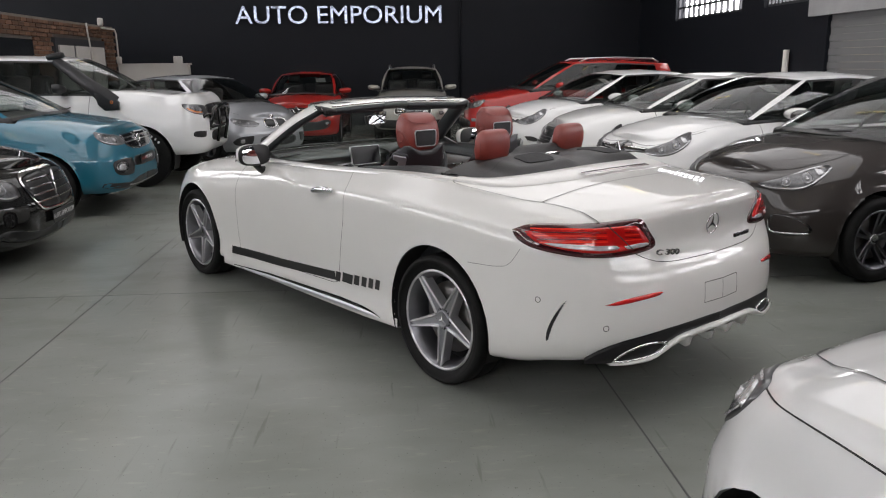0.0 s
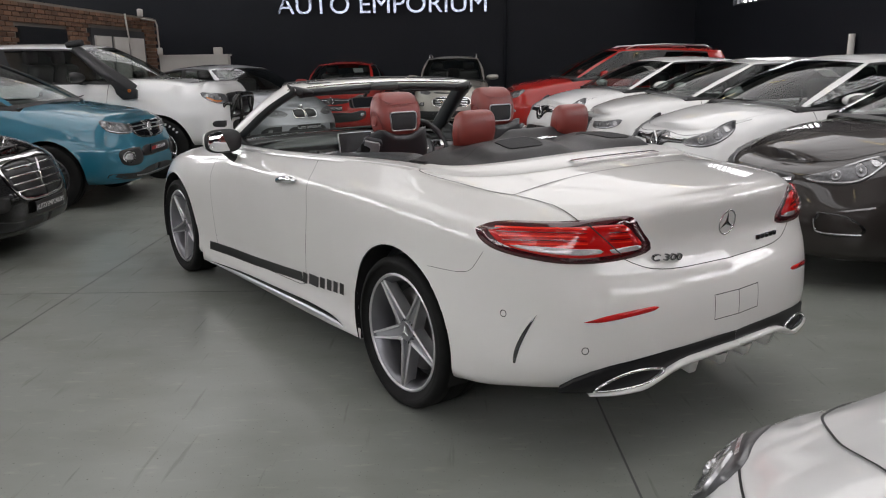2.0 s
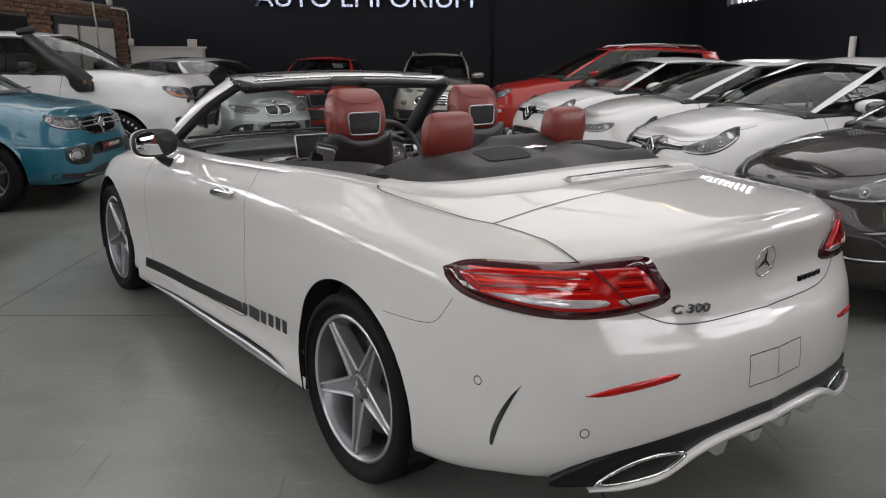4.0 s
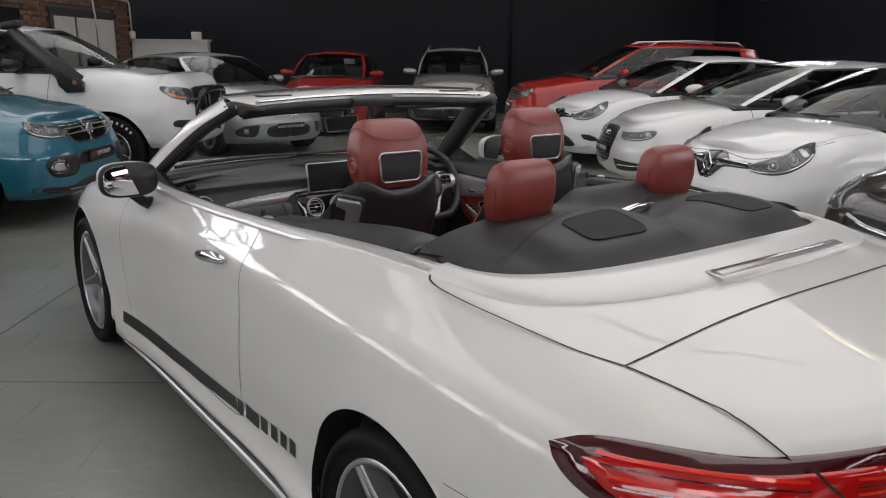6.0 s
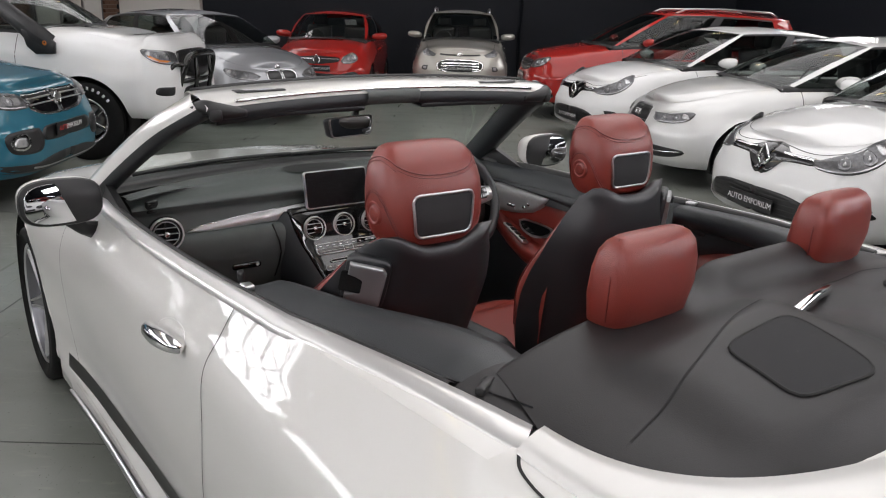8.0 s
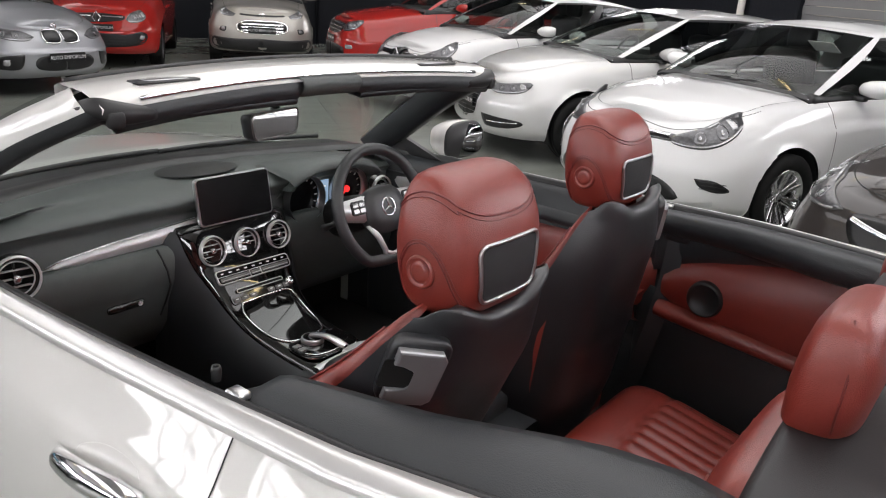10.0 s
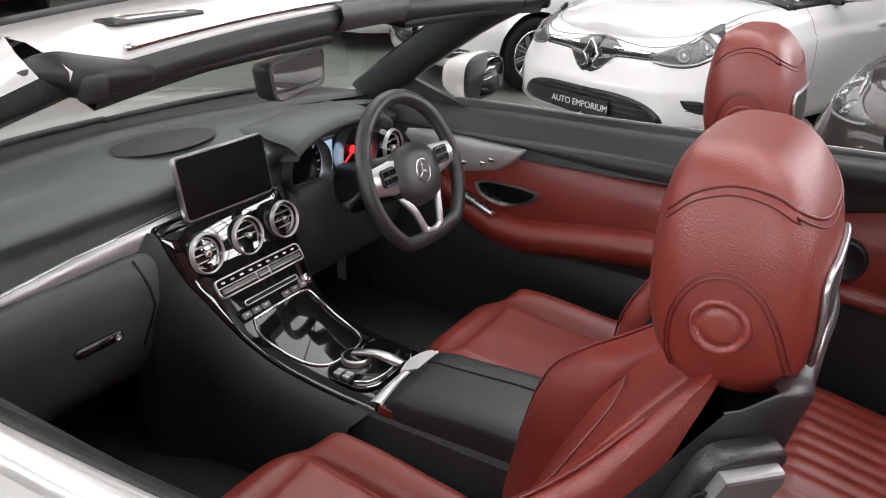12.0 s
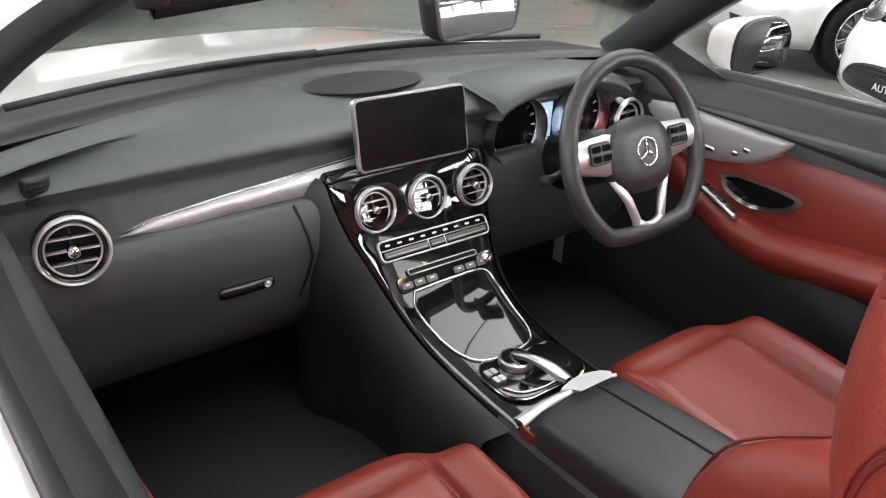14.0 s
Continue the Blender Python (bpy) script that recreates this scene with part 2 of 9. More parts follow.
    def patch(self, outline, edge=0.002, mid=0.006, side=1, n=40, rings=5):
        """A lens or panel laid on the shell inside a smooth outline of (s, z)."""
        o = resample(crom(list(outline) + [outline[0]], 8), n + 1)[:-1]
        c = o.mean(0)
        bm = bmesh.new()
        prev = None
        def pt(q, off):
            p = self.at(q[0], q[1], off)
            return (p[0] * side, p[1], p[2])
        for r in range(rings + 1):
            k = 1 - r / rings
            off = edge + (mid - edge) * (1 - k ** 2)
            if r == rings:
                v = bm.verts.new(pt(c, mid))
                for a in range(n):
                    bm.faces.new([prev[a], prev[(a + 1) % n], v])
                break
            ring = [bm.verts.new(pt(c + (q - c) * k, off)) for q in o]
            if r == 0:
                base = [bm.verts.new(pt(q, -0.004)) for q in o]
                for a in range(n):
                    bm.faces.new([base[a], base[(a + 1) % n], ring[(a + 1) % n], ring[a]])
            else:
                for a in range(n):
                    bm.faces.new([prev[a], prev[(a + 1) % n], ring[(a + 1) % n], ring[a]])
            prev = ring
        bmesh.ops.recalc_face_normals(bm, faces=bm.faces)
        return bm

    def seam(self, line, width=0.004, off=0.0012, side=1, n=40, bm=None, lift=None):
        """A narrow strip along a line of (s, z) on the shell."""
        o = resample(crom(line, 8) if len(line) > 2 else np.array(line, float), n)
        t = np.gradient(o, axis=0)
        t /= np.linalg.norm(t, axis=1)[:, None]
        nn = np.stack([-t[:, 1], t[:, 0]], 1)
        rows = []
        for q, m in zip(o, nn):
            a, b = self.at(*(q - m * width / 2), off), self.at(*(q + m * width / 2), off)
            c = self.at(*q, (lift or off))
            rows.append([(p[0] * side, p[1], p[2]) for p in (a, c, b)])
        return grid_bm(rows, bm)


def ribbon(points, width, normal, bm=None):
    """A flat strip of a width along points, facing normal."""
    rows = []
    ps = [Vector(p) for p in points]
    for i, p in enumerate(ps):
        t = (ps[min(i + 1, len(ps) - 1)] - ps[max(i - 1, 0)]).normalized()
        w = t.cross(Vector(normal)).normalized() * width / 2
        rows.append([p - w, p + w])
    return grid_bm([[tuple(a), tuple(b)] for a, b in rows], bm)


def wheel(parent, x, y, r, rim_r, width, side, style, colour, face=None, label=""):
    """A road wheel: alloy rim with spokes, tyre, brake disc and centre cap. side -1: left."""
    w = width / 2
    bm = lathe([(-w * 0.9, rim_r * 0.86), (w * 0.55, rim_r * 0.88), (w * 0.82, rim_r * 0.97), (w * 0.86, rim_r * 1.0), (w * 0.80, rim_r * 1.04), (-w * 0.8, rim_r * 1.04)], 48)
    n, kind = style
    hub = rim_r * 0.2
    bm2 = bmesh.new()
    for k in range(n):
        m = Matrix.Rotation(2 * math.pi * k / n + (math.pi if kind == "star" else 0.1), 4, "X")
        if kind == "star":          # broad spokes with a groove, wide at the rim
            arms = [([(0.0, rim_r * 0.026), (0.6, rim_r * 0.020), (1.0, rim_r * 0.017)], k2 * rim_r) for k2 in (1, -1)]
        elif kind == "twin":
            arms = [([(0.0, hub * 0.45), (0.5, rim_r * 0.06), (1.0, rim_r * 0.05)], rim_r * 0.13), ([(0.0, hub * 0.45), (0.5, rim_r * 0.06), (1.0, rim_r * 0.05)], -rim_r * 0.13)]
        else:
            arms = [([(0.0, hub * 0.55), (0.5, rim_r * 0.10), (1.0, rim_r * 0.12)], 0.0)]
        for prof, shift in arms:
            rows = []
            for t in np.linspace(0, 1, 9):
                rad = hub * 0.6 + (rim_r * 0.95 - hub * 0.6) * t
                hw = np.interp(t, [p[0] for p in prof], [p[1] for p in prof])
                out = w * (0.42 + 0.38 * t - 0.25 * t * (1 - t))
                sh = shift * t ** 0.7
                if kind == "star":
                    rad = rim_r * (0.19 + 0.77 * t)
                    out = w * (0.62 + 0.20 * t)
                    sh = shift * (0.122 - 0.078 * t ** 0.8)
                g = 0.004 if kind == "star" else 0.003
                rows.append([(out - 0.055, sh - hw, rad), (out - 0.006, sh - hw, rad), (out, sh - hw * 0.82, rad), (out - 0.002, sh - hw * 0.45, rad), (out - g, sh, rad), (out - 0.002, sh + hw * 0.45, rad), (out, sh + hw * 0.82, rad), (out - 0.006, sh + hw, rad), (out - 0.055, sh + hw, rad)])
            rows = [[tuple(m @ Vector(p)) for p in row] for row in rows]
            grid_bm(rows, bm2)
    root = Matrix.Translation((x, y, r)) @ Matrix.Diagonal((side, 1, 1, 1))
    o = part("wheel", bm, colour, parent, label)
    o.matrix_basis = root
    if kind == "star":
        web = bmesh.new()
        for k in range(n):
            m = Matrix.Rotation(2 * math.pi * k / n + math.pi, 4, "X")
            rows = []
            for t in np.linspace(0, 1, 9):
                rad, out, hw = rim_r * (0.12 + 0.84 * t), w * (0.60 + 0.21 * t), rim_r * (0.122 - 0.078 * t ** 0.8)
                rows.append([tuple(m @ Vector(p)) for p in ((out - 0.004, -hw, rad), (out - 0.013, -hw * 0.45, rad), (out - 0.005, 0, rad), (out - 0.013, hw * 0.45, rad), (out - 0.004, hw, rad))])
            grid_bm(rows, web)
        part("spoke_web", web, ALLOY_MID, o)
        part("hub_plate", lathe([(w * 0.2, rim_r * 0.23), (w * 0.5, rim_r * 0.215), (w * 0.53, rim_r * 0.19), (w * 0.50, 0.01)], 30), colour, o)
        for k in range(n):
            m = Matrix.Rotation(2 * math.pi * (k + 0.5) / n, 4, "X")
            p = m @ Vector((w * 0.50, 0, rim_r * 0.205))
            part("wheel_bolt", lathe([(-0.01, 0.010), (0.004, 0.010), (0.006, 0.006), (0.003, 0.001)], 10, at=tuple(p)), DARK, o)
            star = bmesh.new()
        for a in (0, 120, 240):
            c = Vector((0, math.sin(radians(a)), math.cos(radians(a))))
            d = Vector((0, c.z, -c.y))
            f = [star.verts.new(Vector((w * 0.655, 0, 0)) + p) for p in (c * hub * 0.6, d * hub * 0.10, -c * hub * 0.06 + Vector((0.002, 0, 0)), -d * hub * 0.10)]
            star.faces.new(f)
        part("cap_star", star, CHROME, o)
        cap_out = 0.14 * w
    else:
        cap_out = 0.0
    clean(bm2)
    part("spokes", bm2, face or colour, o)
    part("rim_edge", lathe([(w * 0.80, rim_r * 0.965), (w * 0.875, rim_r * 0.985), (w * 0.88, rim_r * 1.005), (w * 0.82, rim_r * 1.03)], 48), face or colour, o)
    tw = w * 1.02
    tb = lathe([(-tw * 0.75, rim_r * 1.0), (-tw * 0.98, rim_r * 1.12), (-tw, (r + rim_r) / 2), (-tw * 0.93, r * 0.965), (-tw * 0.78, r * 0.995), (-tw * 0.42, r), (-tw * 0.40, r * 0.982), (-tw * 0.36, r), (0, r), (tw * 0.36, r), (tw * 0.40, r * 0.982), (tw * 0.42, r), (tw * 0.78, r * 0.995), (tw * 0.93, r * 0.965), (tw, (r + rim_r) / 2), (tw * 0.985, rim_r * 1.16), (tw * 0.9, rim_r * 1.06), (tw * 0.75, rim_r * 1.0)], 64)
    part("tyre", tb, RUBBER, o)
    part("brake_disc", lathe([(-0.01, 0.05), (w * 0.05, 0.05), (w * 0.05, rim_r * 0.72), (-0.02, rim_r * 0.72)], 32), DISC, o)
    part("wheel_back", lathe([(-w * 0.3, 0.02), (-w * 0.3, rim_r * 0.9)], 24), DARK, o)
    part("centre_cap", lathe([(w * 0.30, hub * 0.95), (w * 0.44 + cap_out, hub * 0.86), (w * 0.50 + cap_out, hub * 0.78), (w * 0.47 + cap_out, hub * 0.70), (w * 0.51 + cap_out, 0.002)], 28), ALLOY_MID if cap_out else ALLOY_BRIGHT, o)
    return o


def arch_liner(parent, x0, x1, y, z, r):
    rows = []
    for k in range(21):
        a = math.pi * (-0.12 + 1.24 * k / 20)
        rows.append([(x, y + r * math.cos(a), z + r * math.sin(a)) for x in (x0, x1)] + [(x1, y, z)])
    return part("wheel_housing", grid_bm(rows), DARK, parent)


# ---- hall ----
WALL_U, WALL_V, ROOF, LEFT_V, BACK_U = 17.0, 5.9, 6.0, -13.0, -9.0


def slab(name, u0, u1, v0, v1, z0, z1, material, label=""):
    """A block of the hall's structure between hall coordinates."""
    bm = bmesh.new()
    box(bm, (u0 + u1) / 2, (v0 + v1) / 2, (z0 + z1) / 2, abs(u1 - u0), abs(v1 - v0), abs(z1 - z0))
    bmesh.ops.recalc_face_normals(bm, faces=bm.faces)
    o = part(name, bm, material, smooth=False)
    o.matrix_basis = HALL
    return tagged(o, label, kind="structure")


def floor_material():
    """Worn floor paint: broad tone, fine grime, scuffs drawn out along the hall and sparse dark pits."""
    m = mat("green_grey_floor_paint", (0.225, 0.238, 0.215), 0.25, var=0.05, vscale=0.8, rvar=0.03, bump=0.06, bscale=60)
    nt = m.node_tree
    b, tc = nt.nodes["Principled BSDF"], nt.nodes["Texture Coordinate"]
    src = b.inputs["Base Color"].links[0].from_socket
    for scale, stretch, lo, hi, tone in ((3.2, (1, 0.55, 1), 0.44, 0.66, (0.89, 0.89, 0.87)), (26.0, (1, 0.25, 1), 0.60, 0.74, (1.16, 1.15, 1.12)), (75.0, (1, 1, 1), 0.66, 0.72, (0.62, 0.61, 0.58)), (11.0, (0.12, 1.6, 1), 0.64, 0.70, (0.80, 0.80, 0.78))):
        mp = nt.nodes.new("ShaderNodeMapping")
        mp.inputs["Scale"].default_value = stretch
        n = nt.nodes.new("ShaderNodeTexNoise")
        n.inputs["Scale"].default_value = scale
        n.inputs["Detail"].default_value = 4
        r = nt.nodes.new("ShaderNodeMapRange")
        r.inputs["From Min"].default_value = lo
        r.inputs["From Max"].default_value = hi
        x = nt.nodes.new("ShaderNodeMix")
        x.data_type = "RGBA"
        x.blend_type = "MULTIPLY"
        x.inputs[7].default_value = (*tone, 1)
        nt.links.new(tc.outputs["Object"], mp.inputs["Vector"])
        nt.links.new(mp.outputs[0], n.inputs["Vector"])
        nt.links.new(n.outputs["Fac"], r.inputs["Value"])
        nt.links.new(r.outputs[0], x.inputs[0])
        nt.links.new(src, x.inputs[6])
        src = x.outputs[2]
    nt.links.new(src, b.inputs["Base Color"])
    return m


def dark_wall_material():
    """Painted brickwork: thin courses showing through charcoal paint."""
    m = mat("charcoal_painted_brick", (0.0066, 0.0080, 0.0120), 0.6, var=0.25, vscale=1.2, spec=0.25)
    nt = m.node_tree
    tc = nt.nodes["Texture Coordinate"]
    br = nt.nodes.new("ShaderNodeTexBrick")
    br.inputs["Scale"].default_value = 1.0
    br.inputs["Brick Width"].default_value = 0.23
    br.inputs["Row Height"].default_value = 0.085
    br.inputs["Mortar Size"].default_value = 0.006
    mp = nt.nodes.new("ShaderNodeMapping")
    mp.inputs["Rotation"].default_value = (radians(90), 0, radians(90))
    nt.links.new(tc.outputs["Object"], mp.inputs["Vector"])
    nt.links.new(mp.outputs[0], br.inputs["Vector"])
    bp = nt.nodes.new("ShaderNodeBump")
    bp.inputs["Strength"].default_value = 0.5
    bp.inputs["Distance"].default_value = 0.006
    bp.invert = True
    nt.links.new(br.outputs["Fac"], bp.inputs["Height"])
    nt.links.new(bp.outputs[0], nt.nodes["Principled BSDF"].inputs["Normal"])
    return m


FLOOR = floor_material()
DARKWALL = dark_wall_material()
slab("floor", BACK_U, WALL_U, LEFT_V, WALL_V, -0.2, 0.0, FLOOR, "green-grey painted concrete floor with faint scuffs")
slab("wall_sign", WALL_U, WALL_U + 0.25, LEFT_V, WALL_V + 0.25, 0, ROOF, DARKWALL, "charcoal painted brick wall with a chrome sign")
LW = (3.0, 5.0)                          # sill and head of the long left window
slab("wall_left", BACK_U, WALL_U, LEFT_V - 0.25, LEFT_V, 0, LW[0], DARKWALL, "charcoal painted brick wall")
slab("wall_left_top", BACK_U, WALL_U, LEFT_V - 0.25, LEFT_V, LW[1], ROOF, DARKWALL, "charcoal painted brick wall")
ENT = (-9.8, 2.8, 3.75, 5.0)             # high window over the entrance
slab("wall_entrance", BACK_U - 0.25, BACK_U, LEFT_V - 0.25, WALL_V + 0.25, 0, ENT[2], DARKWALL, "charcoal painted wall behind the walk")
slab("wall_entrance_top", BACK_U - 0.25, BACK_U, LEFT_V - 0.25, WALL_V + 0.25, ENT[3], ROOF, DARKWALL, "charcoal painted wall behind the walk")
for a, b in ((LEFT_V - 0.25, ENT[0]), (ENT[1], WALL_V + 0.25)):
    slab("wall_entrance_pier", BACK_U - 0.25, BACK_U, a, b, ENT[2], ENT[3], DARKWALL, "charcoal painted pier beside the entrance window")

# window wall: solid strips round the openings
# the last two openings are unseen, added for their reflections
WINS = [(10.9, 14.4), (8.5, 10.0), (-1.5, 3.5), (-7.0, -2.5)]
SHUTTER = (4.4, 7.85, 2.25)
WZ0, WZ1 = 2.5, 3.6
slab("wall_window_base", BACK_U, SHUTTER[0], WALL_V, WALL_V + 0.25, 0, WZ0, DARKWALL, "charcoal painted wall below high windows")
slab("wall_window_base_far", SHUTTER[1], WALL_U, WALL_V, WALL_V + 0.25, 0, WZ0, DARKWALL, "charcoal painted wall below high windows")
slab("wall_window_top", BACK_U, WALL_U, WALL_V, WALL_V + 0.25, WZ1, ROOF, DARKWALL, "charcoal painted wall above windows")
edges = sorted([BACK_U, WALL_U] + [e for w in WINS for e in w])
for a, b in zip(edges[::2], edges[1::2]):
    slab("wall_window_pier", a, b, WALL_V, WALL_V + 0.25, WZ0, WZ1, DARKWALL, "charcoal painted pier between windows")
STEEL = mat("dark_steel_bar", (0.05, 0.05, 0.055), 0.5, 0.3)
SKYPANE = glow("bright_white_sky", (0.975, 0.955, 0.982), 10.0)
for k, (a, b) in enumerate(WINS):
    bm = bmesh.new()
    n = 12
    for i in range(n + 1):
        box(bm, a + (b - a) * i / n, WALL_V + 0.1, (WZ0 + WZ1) / 2, 0.035, 0.05, WZ1 - WZ0)
    for j in range(5):
        box(bm, (a + b) / 2, WALL_V + 0.1, WZ0 + (WZ1 - WZ0) * j / 4, b - a, 0.05, 0.04 if j % 4 else 0.1)
    o = part("window_%d" % (k + 1), bm, STEEL, smooth=False)
    o.matrix_basis = HALL
    tagged(o, "barred steel window with bright frosted panes", kind="structure")
    bm = bmesh.new()
    box(bm, (a + b) / 2, WALL_V + 0.2, (WZ0 + WZ1) / 2, b - a, 0.01, WZ1 - WZ0)
    part("pane", bm, SKYPANE, o, smooth=False)

bm = bmesh.new()
for i in range(23):
    box(bm, BACK_U - 0.1, ENT[0] + (ENT[1] - ENT[0]) * i / 22, (ENT[2] + ENT[3]) / 2, 0.05, 0.05, ENT[3] - ENT[2])
for z in (ENT[2] + 0.03, (ENT[2] + ENT[3]) / 2, ENT[3] - 0.03):
    box(bm, BACK_U - 0.1, (ENT[0] + ENT[1]) / 2, z, 0.05, ENT[1] - ENT[0], 0.06)
o = part("window_5", bm, STEEL, smooth=False)
o.matrix_basis = HALL
tagged(o, "barred steel window over the entrance", kind="structure")
bm = bmesh.new()
box(bm, BACK_U - 0.2, (ENT[0] + ENT[1]) / 2, (ENT[2] + ENT[3]) / 2, 0.01, ENT[1] - ENT[0], ENT[3] - ENT[2])
part("pane", bm, SKYPANE, o, smooth=False)
bm = bmesh.new()
NB = 60
for i in range(NB + 1):
    box(bm, BACK_U + (WALL_U - BACK_U) * i / NB, LEFT_V - 0.1, (LW[0] + LW[1]) / 2, 0.55 if i % 6 == 0 else 0.05, 0.05, LW[1] - LW[0])
for j in range(5):
    box(bm, (BACK_U + WALL_U) / 2, LEFT_V - 0.09, LW[0] + 0.03 + (LW[1] - LW[0] - 0.06) * j / 4, WALL_U - BACK_U, 0.05, 0.05)
o = part("window_6", bm, STEEL, smooth=False)
o.matrix_basis = HALL
tagged(o, "long barred steel window with bright panes", kind="structure")
bm = bmesh.new()
box(bm, (BACK_U + WALL_U) / 2, LEFT_V - 0.2, (LW[0] + LW[1]) / 2, WALL_U - BACK_U, 0.01, LW[1] - LW[0])
part("pane", bm, SKYPANE, o, smooth=False)
# hanging strip lamps that show as warm streaks on the paintwork
LAMPBODY = mat("lamp_white_steel", (0.6, 0.6, 0.6), 0.5)
LAMPTUBE = glow("warm_tube", (1.0, 0.80, 0.42), 9.0)
for v in (-6.2, -0.9, 3.9):
    for u in (-4.0, 0.5, 5.0, 9.5, 14.0):
        lamp = thing("strip_lamp", HALL @ Matrix.Translation((u, v, 4.9)), "white steel strip lamp with a warm tube", "lamp", "strip lamps under the roof")
        bm = bmesh.new()
        box(bm, 0, 0, 0.05, 1.25, 0.14, 0.05, 0.01)
        part("housing", bm, LAMPBODY, lamp)
        part("tube", tube([(-0.6, 0, 0.0), (0.6, 0, 0.0)], 0.02, 8), LAMPTUBE, lamp)
        for x in (-0.5, 0.5):
            part("hanger", tube([(x, 0, 0.07), (x, 0, ROOF - 4.9)], 0.004, 5), STEEL, lamp)

# roof with a long skylight and an added glowing sheet
ROOFMAT = mat("roof_sheeting", (0.52, 0.51, 0.50), 0.6, var=0.15, vscale=2)
SKYLIGHTS = [(-6.8, -4.8), (-1.2, 5.2)]
ROOFPANE = glow("milky_roof_light", (0.985, 0.965, 0.985), 3.5)
ROOFGLOW = glow("added_roof_glow", (0.985, 0.965, 0.975), 1.8)
vs = [LEFT_V - 0.25] + [e for s in SKYLIGHTS for e in s] + [WALL_V + 0.25]
bm = bmesh.new()
for a, b in zip(vs[::2], vs[1::2]):
    box(bm, (BACK_U + WALL_U) / 2, (a + b) / 2, ROOF + 0.06, WALL_U - BACK_U + 0.5, b - a, 0.12)
# unseen broad sheet, added to brighten the cars, only over the window row's middle
ROW_U0, ROW_U1 = -3.0, 13.0
for a, b in ((BACK_U - 0.25, ROW_U0), (ROW_U1, WALL_U + 0.25)):
    box(bm, (a + b) / 2, (SKYLIGHTS[1][0] + SKYLIGHTS[1][1]) / 2, ROOF + 0.06, b - a, SKYLIGHTS[1][1] - SKYLIGHTS[1][0], 0.12)
o = part("ceiling", bm, ROOFMAT, smooth=False)
o.matrix_basis = HALL
tagged(o, "pale corrugated sheet roof with skylight openings", kind="structure")
ROOFLIGHTS = [(BACK_U, WALL_U, *SKYLIGHTS[0]), (ROW_U0, ROW_U1, *SKYLIGHTS[1])]
for u0, u1, a, b in ROOFLIGHTS:
    bm = bmesh.new()
    box(bm, (u0 + u1) / 2, (a + b) / 2, ROOF + 0.08, u1 - u0, b - a, 0.01)
    broad = b - a > 3
    o = part("skylight", bm, ROOFGLOW if broad else ROOFPANE, smooth=False)
    o.matrix_basis = HALL
    tagged(o, "long translucent roof light out of view", "skylight", kind="structure")
    bm = bmesh.new()
    n = round((u1 - u0) / (4.0 if broad else 0.5))
    for i in range(n + 1):
        box(bm, u0 + i * (u1 - u0) / n, (a + b) / 2, ROOF, 0.06 if i % 4 == 0 else 0.03, b - a, 0.08)
    for j in range(1, 1 if broad else 4):
        box(bm, (u0 + u1) / 2, a + (b - a) * j / 4, ROOF, u1 - u0, 0.04, 0.06)
    part("glazing_bars", bm, STEEL, o, smooth=False)

# wall sign
# strong dark and light noise in the colour stands for reflections on the chrome
SIGN = mat("chrome_with_painted_reflection", (0.13, 0.145, 0.18), 0.08, 1.0, var=0.95, vscale=14, bump=1.0, bscale=6)
CONCRETE = mat("grey_concrete", (0.32, 0.32, 0.32), 0.8, var=0.2, vscale=3, bump=0.3, bscale=40)
SHUTTERMAT = mat("grey_shutter_steel", (0.26, 0.26, 0.265), 0.45, 0.4, var=0.1, vscale=5)
OFFWHITE = mat("off_white_paint", (0.55, 0.53, 0.50), 0.6, var=0.08, vscale=4)
MORTAR = mat("grey_mortar", (0.17, 0.15, 0.13), 0.9, var=0.2, vscale=8)
BRICK = mat("red_brick", (0.155, 0.080, 0.048), 0.85, var=0.35, vscale=4, bump=0.3, bscale=60)
nt = BRICK.node_tree
oi = nt.nodes.new("ShaderNodeObjectInfo")
hs = nt.nodes.new("ShaderNodeHueSaturation")
mr = nt.nodes.new("ShaderNodeMapRange")
mr.inputs["To Min"].default_value, mr.inputs["To Max"].default_value = 0.55, 1.35
nt.links.new(oi.outputs["Random"], mr.inputs["Value"])
nt.links.new(mr.outputs[0], hs.inputs["Value"])
nt.links.new(nt.nodes["Mix"].outputs[2], hs.inputs["Color"])
nt.links.new(hs.outputs[0], nt.nodes["Principled BSDF"].inputs["Base Color"])
words = lettering("AUTO EMPORIUM", 0.6, 0.03, Matrix(), SIGN, "sign_letters")
size = words.dimensions
words.matrix_basis = HALL @ Matrix(((0, 0, -1, WALL_U - 0.07), (5.27 / max(size.x, 0.01), 0, 0, -2.005), (0, 0.44 / max(size.y, 0.01), 0, 2.80), (0, 0, 0, 1)))
tagged(words, "large mirror-chrome letters fixed to the charcoal wall", "sign")
